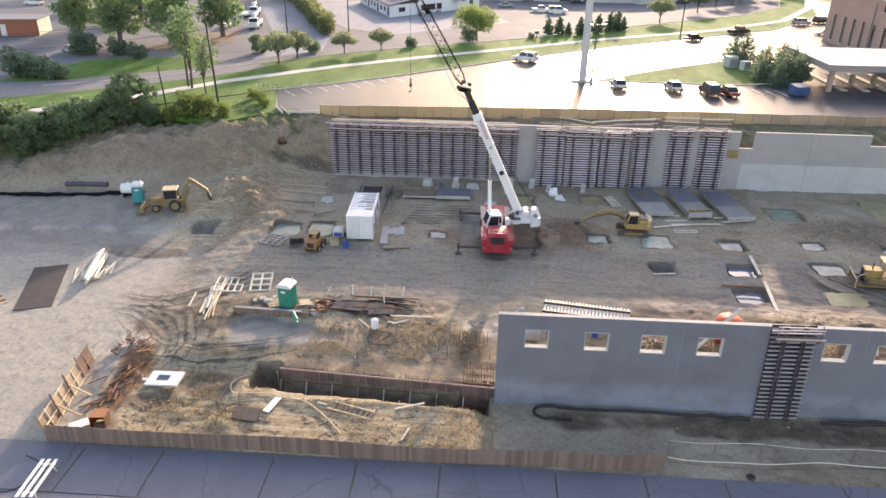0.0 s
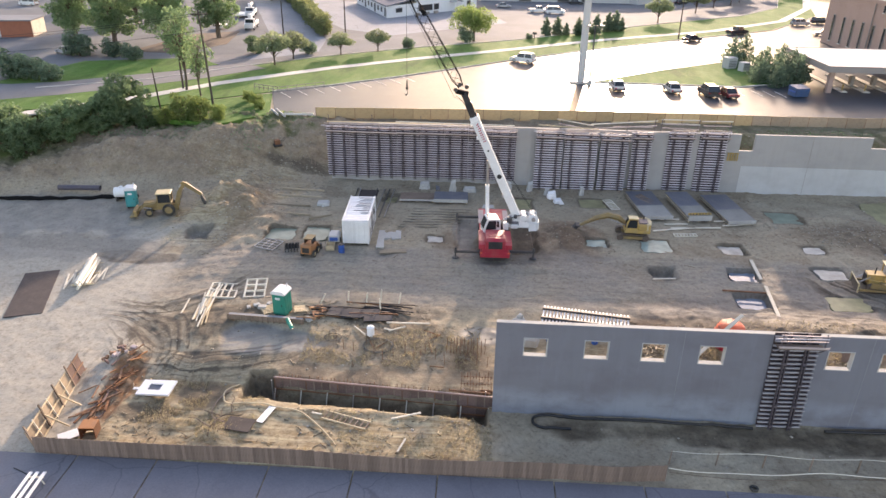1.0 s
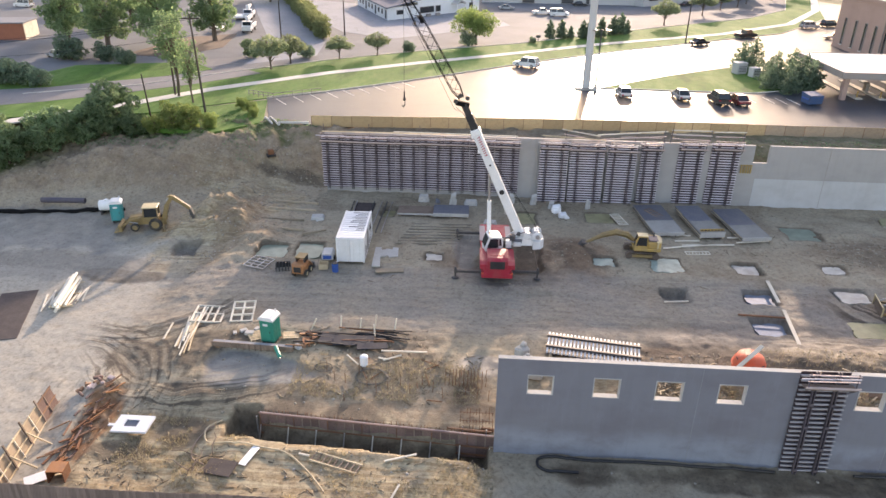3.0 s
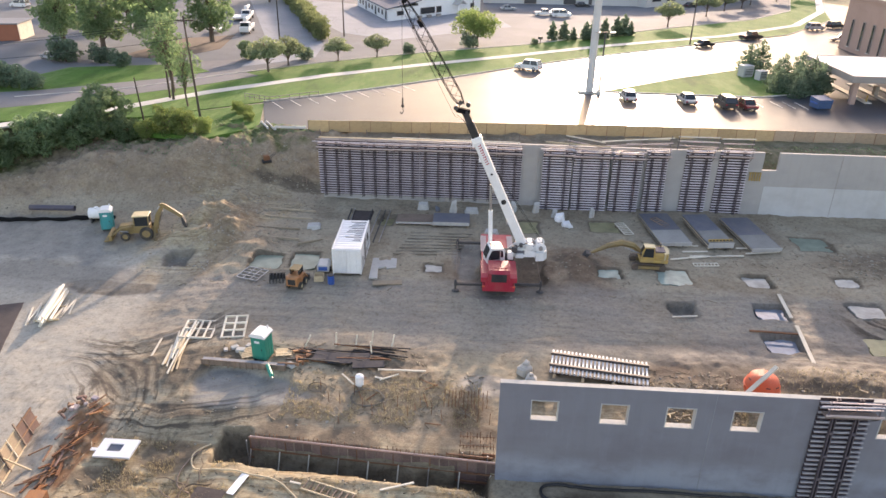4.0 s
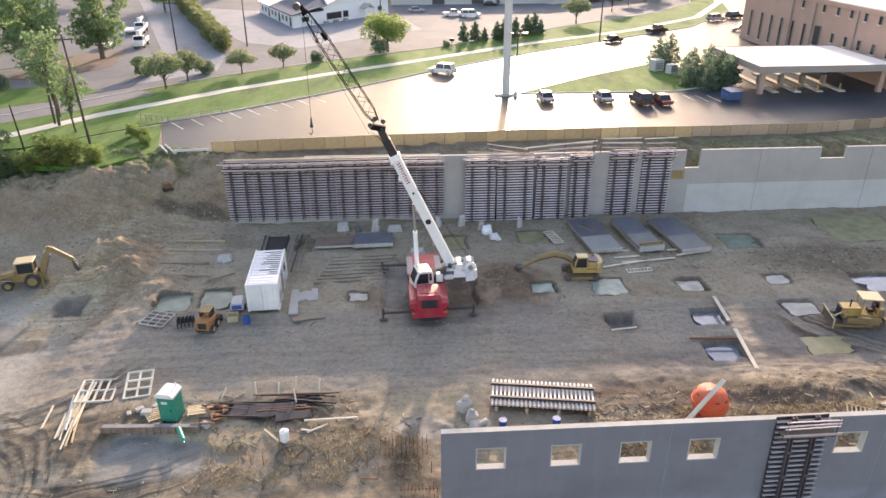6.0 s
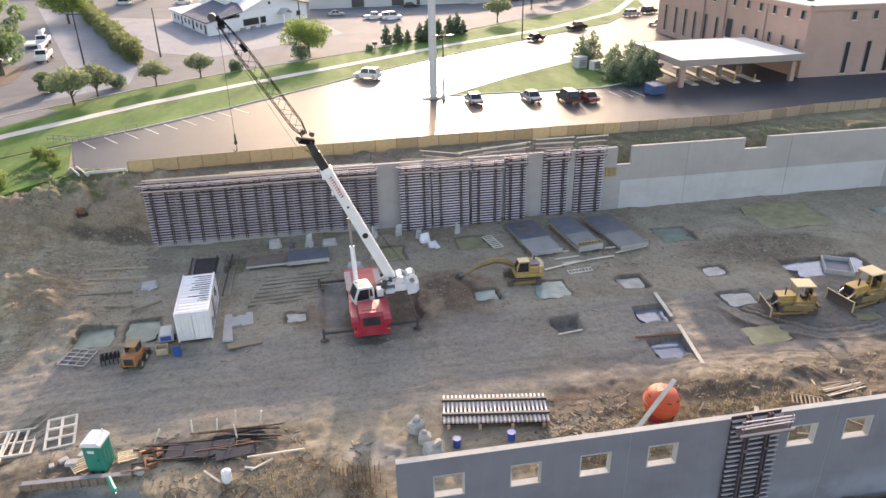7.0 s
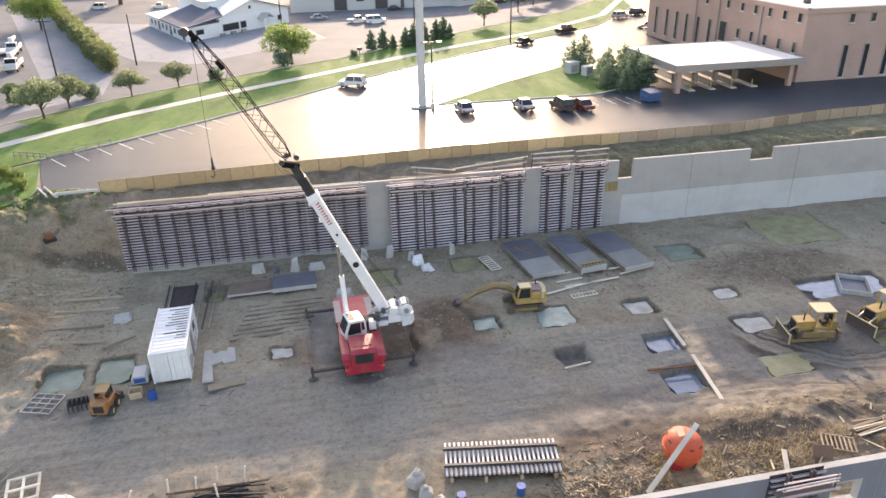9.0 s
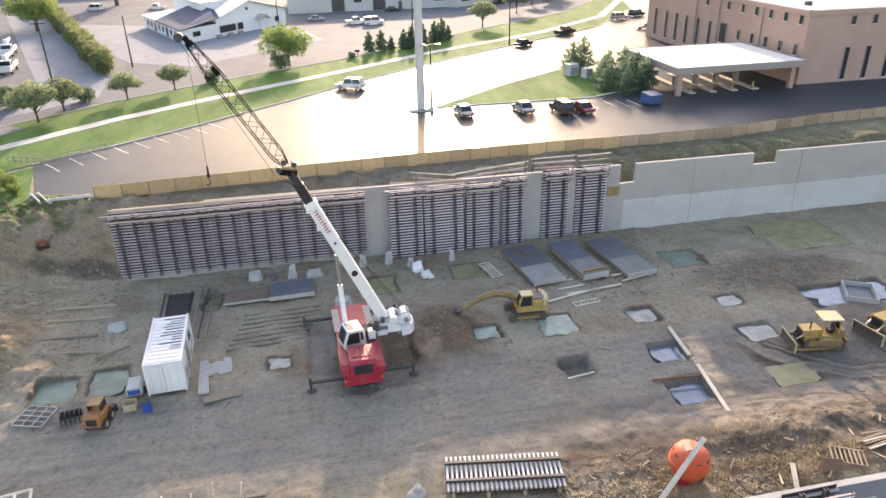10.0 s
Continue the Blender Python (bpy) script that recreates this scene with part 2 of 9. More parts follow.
def make_asphalt(name, lo, hi, rough, stain=(0.05, 0.05, 0.05), spec=0.5):
    n = Nodes(name)
    w = n.where(space="Place")
    big, fine = n.noise(0.12, w, 6, 0.6), n.noise(9, w, 6, 0.7)
    col = n.mix(n.ramp(big, 0.3, 0.7), lo, hi)
    col = n.mix(n.ramp(n.noise(0.5, w, 7, 0.7), 0.55, 0.75, 0, 0.45), col, stain)
    crack = n.node("TexVoronoi", Scale=0.16)
    crack.feature = "DISTANCE_TO_EDGE"
    warp = n.node("VectorMath")
    warp.operation = "ADD"
    wob = n.node("TexNoise", Scale=0.5, Detail=4.0)
    n.t.links.new(w, wob.inputs["Vector"])
    n.t.links.new(w, warp.inputs[0])
    n.t.links.new(wob.outputs["Color"], warp.inputs[1])
    n.t.links.new(warp.outputs[0], crack.inputs["Vector"])
    col = n.mix(n.ramp(crack.outputs["Distance"], 0.008, 0.003, 0, 0.6), col, stain)
    col = n.mix(n.ramp(fine, 0.35, 0.7, 0, 0.4), col, tuple(0.6 * c for c in lo))
    n.bump(fine, 0.25, 0.01)
    return n.done(col, n.ramp(fine, 0.3, 0.7, rough - 0.06, rough + 0.08), 0, spec)


def make_grass(name, dark, light, dry):
    n = Nodes(name)
    w = n.where(space="Place")
    col = n.mix(n.ramp(n.noise(6, w, 8, 0.7), 0.3, 0.7), dark, light)
    col = n.mix(n.ramp(n.noise(0.15, w, 5), 0.45, 0.7, 0, 0.6), col, dry)
    col = n.mix(n.ramp(n.noise(0.9, w, 4), 0.5, 0.7, 0, 0.5), col, dark)
    streak = n.noise(0.5, n.where((0.5, 0.16, 1), "Place", -0.85), 6, 0.65)
    col = n.mix(n.ramp(streak, 0.52, 0.66, 0, 0.75), col, tuple(1.25 * c for c in dry))
    col = n.mix(n.ramp(streak, 0.46, 0.34, 0, 0.7), col, tuple(0.75 * c for c in dark))
    n.bump(n.noise(12, w, 6), 0.8, 0.08)
    return n.done(col, 0.9, 0, 0.2)


def make_concrete(name, a, b, streaks=0.5):
    n = Nodes(name)
    w = n.where(space="Object")
    col = n.mix(n.ramp(n.noise(0.35, w, 5), 0.3, 0.7), a, b)
    run = n.noise(1.0, n.where((2.2, 2.2, 0.22), "Object"), 5, 0.65)
    col = n.mix(n.ramp(run, 0.5, 0.75, 0, streaks), col, tuple(0.55 * c for c in a))
    col = n.mix(n.ramp(n.noise(1.6, w, 6, 0.65), 0.55, 0.8, 0, 0.35), col, tuple(1.25 * c for c in b))
    fine = n.noise(22, w, 6, 0.7)
    col = n.mix(n.ramp(fine, 0.45, 0.8, 0, 0.3), col, tuple(0.6 * c for c in a))
    n.bump(fine, 0.2, 0.01)
    return n.done(col, 0.85, 0, 0.3)


def make_pour(name, top, low, line, soft, blotch):
    """Cast concrete of two pours, the lower one up to the height line, with large blotches."""
    n = Nodes(name)
    w = n.where(space="Object")
    z = n.node("SeparateXYZ", Vector=w).outputs["Z"]
    wavy = n.math("ADD", z, n.math("MULTIPLY", n.math("SUBTRACT", n.noise(0.5, w, 4), 0.5), soft * 2))
    col = n.mix(n.ramp(wavy, line - soft, line + soft), low, top)
    col = n.mix(n.ramp(n.noise(0.28, n.where((0.8, 1, 1.3), "Object"), 6, 0.62), 0.46, 0.66, 0, 0.8), col, blotch)
    run = n.noise(1.0, n.where((1.6, 1.6, 0.16), "Object"), 6, 0.68)
    col = n.mix(n.ramp(run, 0.52, 0.75, 0, 0.22), col, tuple(0.65 * c for c in top))
    col = n.mix(n.ramp(run, 0.44, 0.3, 0, 0.16), col, tuple(1.2 * c for c in low))
    fine = n.noise(20, w, 6, 0.7)
    col = n.mix(n.ramp(fine, 0.45, 0.8, 0, 0.25), col, tuple(0.6 * c for c in top))
    n.bump(fine, 0.2, 0.01)
    return n.done(col, 0.85, 0, 0.3)


def make_wood(name, a, b, grain=(1, 12, 1), vary=0.2, rough=0.8):
    n = Nodes(name)
    g = n.noise(2.2, n.where(grain), 6, 0.65)
    col = n.mix(n.ramp(g, 0.3, 0.7), a, b)
    col = n.mix(n.ramp(n.noise(0.8), 0.5, 0.75, 0, 0.5), col, tuple(0.5 * c for c in a))
    info = n.node("ObjectInfo").outputs["Random"]
    hsv = n.node("HueSaturation", Color=col, Value=n.ramp(info, 0, 1, 1 - vary, 1 + vary))
    n.bump(g, 0.25, 0.01)
    return n.done(hsv.outputs[0], rough, 0, 0.3)


def make_leaf(name, a, b, c):
    n = Nodes(name)
    isl = n.node("NewGeometry").outputs["Random Per Island"]
    col = n.mix(isl, a, b)
    col = n.mix(n.ramp(n.noise(0.45, n.where(space="Place"), 3), 0.45, 0.7, 0, 0.7), col, c)
    hsv = n.node("HueSaturation", Color=col, Value=n.ramp(n.node("ObjectInfo").outputs["Random"], 0, 1, 0.85, 1.2))
    n.p.inputs["Transmission Weight"].default_value = 0.0
    m = n.done(hsv.outputs[0], 0.65, 0, 0.3)
    glow = n.node("BsdfTranslucent", Color=hsv.outputs[0])
    mix = n.node("MixShader", Fac=0.6)
    n.t.links.new(n.p.outputs[0], mix.inputs[1])
    n.t.links.new(glow.outputs[0], mix.inputs[2])
    n.t.links.new(mix.outputs[0], n.t.nodes["Material Output"].inputs["Surface"])
    return m


def make_water(name, c, rough=0.06, spec=0.5):
    n = Nodes(name)
    w = n.where(space="Place")
    col = n.mix(n.ramp(n.noise(0.8, w, 5, 0.6), 0.35, 0.7), c, tuple(0.6 * k for k in c))
    n.bump(n.noise(5, w, 3), 0.06, 0.02)
    return n.done(col, rough, 0, spec)


def make_brick(name):
    n = Nodes(name)
    w = n.where(space="Object")
    t = n.node("TexNoise", Scale=7.0, Detail=6.0)
    n.t.links.new(w, t.inputs["Vector"])
    col = n.mix(n.ramp(t.outputs["Fac"], 0.35, 0.65), (0.375, 0.255, 0.215), (0.445, 0.318, 0.272))
    col = n.mix(n.ramp(n.noise(0.25, w, 5), 0.4, 0.7, 0, 0.5), col, (0.32, 0.215, 0.182))
    course = n.noise(1.0, n.where((0.6, 0.6, 13), "Object"), 2)
    col = n.mix(n.ramp(course, 0.5, 0.65, 0, 0.35), col, (0.46, 0.33, 0.26))
    n.bump(course, 0.3, 0.01)
    return n.done(col, 0.9, 0, 0.25)


SOIL = make_soil()
LOT_ASPHALT = make_asphalt("lot_asphalt", (0.047, 0.055, 0.067), (0.067, 0.077, 0.091), 0.4, (0.045, 0.047, 0.05), 0.08)
LOT_ASPHALT.node_tree.nodes["Principled BSDF"].inputs["Specular Tint"].default_value = (0.76, 0.92, 1.0, 1)
STREET = make_asphalt("street_paving", (0.14, 0.147, 0.157), (0.195, 0.205, 0.217), 0.85, (0.12, 0.127, 0.135), 0.15)
FRONT_PAVING = make_asphalt("front_paving", (0.12, 0.123, 0.148), (0.185, 0.188, 0.215), 0.6, (0.075, 0.075, 0.09))
WALKWAY = make_concrete("walk_concrete", (0.5, 0.48, 0.44), (0.6, 0.58, 0.53), 0.1)
GRASS = make_grass("mown_grass", (0.036, 0.105, 0.016), (0.095, 0.205, 0.035), (0.125, 0.195, 0.06))
CONCRETE = make_concrete("wall_concrete", (0.225, 0.23, 0.24), (0.29, 0.295, 0.305), 0.45)
FRONT_POUR = make_pour("front_wall_concrete", (0.192, 0.192, 0.213), (0.245, 0.264, 0.303), 0.3, 0.5, (0.162, 0.153, 0.172))
BACK_POUR = make_pour("back_wall_concrete", (0.36, 0.345, 0.33), (0.37, 0.36, 0.345), 1.5, 0.8, (0.31, 0.30, 0.29))
KICKER_POUR = make_pour("lower_pour_concrete", (0.46, 0.462, 0.455), (0.49, 0.495, 0.49), 1.5, 0.8, (0.41, 0.40, 0.39))
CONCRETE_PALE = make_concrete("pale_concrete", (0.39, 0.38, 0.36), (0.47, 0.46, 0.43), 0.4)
PLY = make_wood("fence_plywood", (0.40, 0.28, 0.15), (0.51, 0.385, 0.215), (1, 1, 5), 0.22)
BOARD_GREY = make_wood("weathered_board", (0.175, 0.128, 0.098), (0.25, 0.187, 0.145), (8, 8, 1), 0.3)
FENCE_BOARD = make_wood("fence_board", (0.165, 0.115, 0.092), (0.245, 0.175, 0.14), (8, 8, 1), 0.22)
TIMBER = make_wood("sawn_timber", (0.50, 0.40, 0.26), (0.62, 0.51, 0.35), (6, 6, 6), 0.2)
TIMBER_PALE = make_wood("bleached_timber", (0.60, 0.55, 0.45), (0.70, 0.65, 0.55), (6, 6, 6), 0.15)
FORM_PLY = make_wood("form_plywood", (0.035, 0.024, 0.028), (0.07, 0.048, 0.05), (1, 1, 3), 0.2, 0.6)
MUD_TIMBER = make_wood("muddy_sawn_timber", (0.28, 0.225, 0.16), (0.37, 0.305, 0.22), (6, 6, 6), 0.25)
FORM_BROWN = make_wood("trench_board", (0.13, 0.082, 0.07), (0.205, 0.135, 0.112), (3, 3, 6), 0.25)
# weathered side fence, and the shaded stretch of the back hoarding painted duller
PLY_GREY = make_wood("weathered_shaded_plywood", (0.27, 0.205, 0.145), (0.36, 0.285, 0.20), (1, 1, 5), 0.25)
MUD_CAKE = plain("caked_mud", (0.13, 0.10, 0.078), 0.9, 0, (0.08, 0.065, 0.055), 0.6)
RED_FORM = make_wood("red_form_board", (0.19, 0.105, 0.065), (0.29, 0.175, 0.11), (3, 3, 6), 0.25)
ALU_DULL = plain("dull_joist", (0.36, 0.345, 0.36), 0.6, 0.0, (0.22, 0.2, 0.2), 0.4)
ALU_WORN = plain("worn_joist", (0.47, 0.43, 0.475), 0.55, 0.0, (0.28, 0.22, 0.23), 0.6)
ALU = plain("aluminium_joist", (0.63, 0.59, 0.645), 0.5, 0.0, (0.36, 0.30, 0.31), 0.5)
STRONG = plain("dark_strongback", (0.095, 0.078, 0.092), 0.6, 0.1, (0.17, 0.13, 0.12), 0.5)
PINKISH = plain("faded_rail", (0.48, 0.38, 0.36), 0.7, 0, (0.3, 0.25, 0.2), 0.4)
RED = plain("red_paint", (0.39, 0.02, 0.042), 0.42, 0, (0.36, 0.15, 0.12), 0.35)
WHITE = plain("white_paint", (0.78, 0.78, 0.77), 0.4, 0, (0.5, 0.48, 0.44), 0.25)
WHITE_PLAIN = plain("white_panel", (0.82, 0.82, 0.82), 0.5, 0, (0.6, 0.58, 0.54), 0.2)
BLACK = plain("black_steel", (0.025, 0.025, 0.028), 0.55, 0.2, (0.1, 0.09, 0.08), 0.35)
BLACK_MATT = plain("black_matt_steel", (0.012, 0.012, 0.013), 0.95, 0.0, (0.02, 0.018, 0.017), 0.3, spec=0.05)
DARK = plain("dark_grey_steel", (0.07, 0.07, 0.072), 0.6, 0.3, (0.14, 0.12, 0.10), 0.45)
RUBBER = plain("rubber", (0.03, 0.03, 0.03), 0.85, 0, (0.14, 0.12, 0.09), 0.6)
STEEL = plain("bare_steel", (0.42, 0.41, 0.4), 0.4, 0.7, (0.22, 0.15, 0.1), 0.5)
RUST = plain("rusty_steel", (0.20, 0.09, 0.045), 0.85, 0.1, (0.1, 0.06, 0.04), 0.5)
YELLOW = plain("machine_yellow", (0.44, 0.29, 0.085), 0.55, 0, (0.25, 0.19, 0.115), 0.75)
MUDDY_YELLOW = plain("muddy_yellow", (0.27, 0.19, 0.075), 0.65, 0, (0.17, 0.13, 0.085), 0.8)
YELLOW_PALE = plain("cream_roof", (0.58, 0.48, 0.28), 0.55, 0, (0.5, 0.4, 0.25), 0.3)
ORANGE = plain("orange_paint", (0.74, 0.125, 0.05), 0.65, 0, (0.50, 0.20, 0.13), 0.6)
ORANGE_BROWN = plain("loader_orange", (0.40, 0.17, 0.06), 0.6, 0, (0.2, 0.13, 0.085), 0.8)
TEAL = plain("teal_plastic", (0.0, 0.24, 0.17), 0.5, 0, (0.1, 0.2, 0.17), 0.2)
BLUE = plain("blue_plastic", (0.02, 0.10, 0.38), 0.5, 0, (0.1, 0.12, 0.2), 0.3)
GLASS = plain("dark_glass", (0.02, 0.024, 0.028), 0.08, 0, (0.05, 0.05, 0.05), 0.2, spec=0.6)
DARK_TARP = plain("dark_tarp", (0.045, 0.046, 0.056), 0.75, 0, (0.05, 0.05, 0.052), 0.4, spec=0.2)
HOSE_GREY = plain("grey_hose", (0.13, 0.12, 0.105), 0.8)
BAG = plain("woven_bag", (0.42, 0.41, 0.38), 0.9, 0, (0.25, 0.22, 0.18), 0.5)
SOIL_BED = plain("bed_earth", (0.17, 0.12, 0.09), 0.95, 0, (0.11, 0.08, 0.06), 0.5)
MAT_BLACK = plain("black_matting", (0.05, 0.038, 0.036), 0.8, 0, (0.1, 0.08, 0.07), 0.5)
BLUE_FORM = plain("form_face", (0.11, 0.12, 0.15), 0.45, 0, (0.2, 0.19, 0.18), 0.5)
WATER = make_water("milky_water", (0.215, 0.265, 0.205), 0.3, 0.2)
WATER_PALE = make_water("pale_water", (0.335, 0.42, 0.37), 0.3, 0.2)
WATER_WHITE = make_water("cement_water", (0.45, 0.44, 0.40), 0.4, 0.2)
WATER_GREEN = make_water("green_water", (0.32, 0.295, 0.165), 0.4, 0.2)
WATER_BLUE = make_water("clear_puddle", (0.24, 0.29, 0.36))
BRICK = make_brick("brick")
ROOF_WHITE = plain("white_roof", (0.78, 0.76, 0.73), 0.7, 0, (0.55, 0.52, 0.48), 0.3, coarse=0.1)
ROOF_GREY = plain("metal_roof", (0.17, 0.18, 0.20), 0.85, 0.0, (0.3, 0.29, 0.28), 0.3, coarse=0.15)
SIDING = plain("light_siding", (0.50, 0.50, 0.49), 0.6, 0, (0.5, 0.49, 0.46), 0.3, coarse=0.2)
FASCIA = plain("grey_fascia", (0.30, 0.27, 0.25), 0.7, 0, (0.2, 0.18, 0.17), 0.3, coarse=0.3)
POLE_WOOD = make_wood("pole_wood", (0.05, 0.04, 0.034), (0.085, 0.07, 0.058), (3, 3, 1))
BARK = make_wood("bark", (0.10, 0.075, 0.055), (0.17, 0.13, 0.10), (3, 3, 1))
LEAF = make_leaf("leaves", (0.15, 0.245, 0.125), (0.235, 0.335, 0.175), (0.19, 0.265, 0.145))
# street tree leaves, greyed so that haze is mixed into their colour
LEAF_HAZY = make_leaf("hazy_leaves", (0.188, 0.237, 0.131), (0.281, 0.331, 0.194), (0.237, 0.269, 0.156))
LEAF_HEDGE = make_leaf("hedge_leaves", (0.18, 0.215, 0.10), (0.265, 0.30, 0.145), (0.21, 0.235, 0.11))
LEAF_DARK = make_leaf("dark_leaves", (0.14, 0.22, 0.115), (0.22, 0.315, 0.17), (0.175, 0.245, 0.135))
LEAF_LIGHT = make_leaf("light_leaves", (0.155, 0.225, 0.07), (0.24, 0.31, 0.11), (0.18, 0.23, 0.085))
CONIFER = make_leaf("conifer_leaves", (0.12, 0.186, 0.126), (0.198, 0.276, 0.186), (0.15, 0.21, 0.15))
LINE_PAINT = plain("road_paint", (0.75, 0.74, 0.7), 0.7, 0, (0.4, 0.38, 0.35), 0.4)

# ---- the ground ----
LOT = 5.4


def step(a, b, v):
    k = np.clip((np.asarray(v, float) - a) / (b - a), 0, 1)
    return k * k * (3 - 2 * k)


# pits and footings: centre, size, depth, water material, share of the pit that the water fills
PITS = [
    (-22.3, 26.0, 3.2, 3.4, 0.45, WATER, 0.92), (-18.7, 26.4, 3.0, 3.6, 0.45, WATER, 0.92),
    (-5.9, 25.9, 1.9, 1.6, 0.15, WATER_WHITE, 0.9), (10.9, 26.5, 2.4, 2.2, 0.45, WATER_PALE, 0.85),
    (17.0, 26.2, 3.0, 3.2, 0.20, WATER_PALE, 0.95), (24.7, 26.2, 2.8, 2.5, 0.65, WATER_WHITE, 0.8),
]
PITS += [
    (33.0, 26.5, 2.3, 1.9, 0.15, WATER_WHITE, 0.9), (24.3, 20.9, 3.2, 2.8, 0.6, WATER_BLUE, 0.75),
    (23.6, 16.0, 3.4, 3.0, 0.65, WATER_BLUE, 0.75), (16.5, 20.5, 2.6, 2.6, 0.7, None, 0),
    (32.8, 21.6, 3.4, 2.6, 0.25, WATER_WHITE, 0.8), (32.0, 16.2, 3.8, 2.6, 0.12, WATER_GREEN, 0.95),
    (33.3, 35.0, 3.6, 3.4, 0.15, WATER, 0.95), (47.7, 37.5, 8.4, 7.2, 0.10, WATER_GREEN, 0.95),
    (59.5, 36.2, 3.2, 2.0, 0.10, WATER, 0.9), (44.2, 25.4, 8.6, 3.4, 0.20, WATER_BLUE, 0.9),
    (11.9, 37.6, 3.4, 3.2, 0.20, WATER_GREEN, 0.96), (3.4, 36.6, 2.8, 3.6, 0.20, WATER_GREEN, 0.96),
    (-12.1, 36.9, 1.7, 2.8, 0.50, WATER_GREEN, 0.9), (-31.7, 26.7, 2.6, 2.6, 0.5, None, 0),
    (42.0, 17.0, 2.5, 1.5, 0.10, WATER_GREEN, 0.9), (3.35, 26.7, 2.9, 7.0, 0.35, None, 0), (-2.75, 27.4, 2.2, 7.2, 0.12, None, 0),
]
TRENCH = (-18.5, -0.3, 2.2)


def form_line(x):
    """Where the far side of the trench runs."""
    return np.interp(x, [-16.2, 0.2], [1.6, 0.42])


def trench(x, y, wide=0.0, ramp=0.3):
    """1 within the trench and the dug-out bay round its end, 0 outside."""
    x0, x1, w = TRENCH
    far = form_line(x) - 0.05 + 1.1 * (1 - step(-16.6, -16.0, x)) + 0.8 * step(-2.6, -2.2, x)
    n = (layers(x * 0.9, y * 0.9, 7, 2) - 0.5) * 0.5
    d = np.minimum(np.minimum(x - x0 + n, x1 - x), np.minimum(far - y, y - form_line(x) + w + n)) + wide
    return step(0, ramp, d)


def level(x, y):
    """The height of the ground, without its roughness and pits."""
    x, y = np.asarray(x, float), np.asarray(y, float)
    smooth = np.interp(y, [-7, 0, 1.6, 3.1, 7, 12, 15, 22, 27], [-1.75, -1.6, -1.5, -0.92, -0.42, -0.25, -0.46, -0.25, 0])
    smooth = smooth + (0.42 - 0.026 * np.clip(y, -7, 0)) * step(-21, -18, x) * (1 - step(-2.0, -0.5, x)) * step(-6.35, -5.7, y) * (1 - step(0.2, 1.4, y))
    filled = np.interp(y, [-7, 3.1, 7, 12, 15, 22, 27], [-1.0, -0.86, -0.42, -0.25, -0.46, -0.25, 0])
    back = step(form_line(x) - 0.02, form_line(x) + 0.3, y) * step(-19.5, -17.0, x)
    mid = smooth * (1 - back) + filled * back
    side = np.interp(y, [-7, 5, 18, 28, 34], [-1.75, -1.6, -1.4, -0.8, 0])
    k = step(-32, -22, x)
    z = side * (1 - k) + mid * k
    toe = np.interp(x, [-75, -60, -45, -37, -30, -22, -20.5, 90], [33, 33, 34.5, 35, 39, 43, 44.2, 44.2])
    top = np.interp(x, [-75, -60, -48, -38, -30, -22, 90], [37, 37, 44, 46.5, 50.5, 51.5, 51.5])
    crest = np.interp(x, [-75, -62, -48, -38], [1.0, 1.2, 4.2, LOT])
    z = z + (crest - z) * step(0, 1, (y - toe) / (top - toe))
    z = z + (LOT - z) * step(top + 2, top + 16, y)
    return z + (LOT - z) * step(72, 86, x) * step(-4, 6, y)


def inside(x, y, cx, cy, sx, sy, ramp=0.35, wob=0.35):
    """1 inside an uneven rounded rectangle, 0 outside."""
    n = (layers(x * 0.9, y * 0.9, 7, 2) - 0.5) * 2 * wob
    d = np.minimum(sx / 2 - np.abs(x - cx), sy / 2 - np.abs(y - cy)) + n
    return step(0, ramp, d)


def patch(x, y, cx, cy, rx, ry, seed=1):
    d = np.sqrt(((x - cx) / rx) ** 2 + ((y - cy) / ry) ** 2) + (layers(x * 0.35, y * 0.35, seed, 4) - 0.5) * 1.1
    return 1 - step(0.75, 1.05, d)


def spaced(lo, hi, fine_lo, fine_hi, fine, grow=1.25):
    mid = list(np.arange(fine_lo, fine_hi + fine / 2, fine))
    low, d = [fine_lo], fine
    while low[-1] > lo:
        d *= grow
        low.append(low[-1] - d)
    high, d = [mid[-1]], fine
    while high[-1] < hi:
        d *= grow
        high.append(high[-1] + d)
    return np.array(low[:0:-1] + mid + high[1:])


HEAPS = [(8.0, 27.4, 1.8, 3.0, 0.9), (6.2, 26.0, 2.0, 3.5, 0.35), (-24.8, 28.5, 2.2, 4.5, 0.6), (-29.5, 30.5, 3.2, 2.6, 1.3),
         (-27.4, 33.5, 1.0, 4.0, 0.5), (40, 29.5, 7, 2.2, 0.7), (38, 34.3, 4.5, 1.2, 0.5), (36, 10.5, 12, 2.0, 0.32),
         (26, 10.6, 9, 1.5, 0.2), (2, 20.2, 4.5, 0.9, 0.3), (-29.0, 2.5, 2.2, 3.8, 0.6), (-16.8, -2.2, 1.4, 2.2, 0.3),
         (-18.8, -4.6, 1.6, 1.3, 0.45), (-9, -1.6, 8, 0.6, 0.2), (36, 7.0, 9, 2.5, 0.5), (-30.5, 35.5, 3.6, 2.4, 1.3)]


# a ridge of spoil curling down from the bank
HEAPS += [(-34.4, 28.0, 1.6, 1.4, 0.5), (-33.2, 30.4, 1.7, 1.6, 0.8), (-32.2, 33.4, 1.7, 1.8, 1.0), (-31.2, 36.6, 1.8, 2.0, 1.0), (-30.0, 40.0, 2.0, 2.2, 0.8), (-27.8, 31.5, 1.6, 2.4, 0.9)]


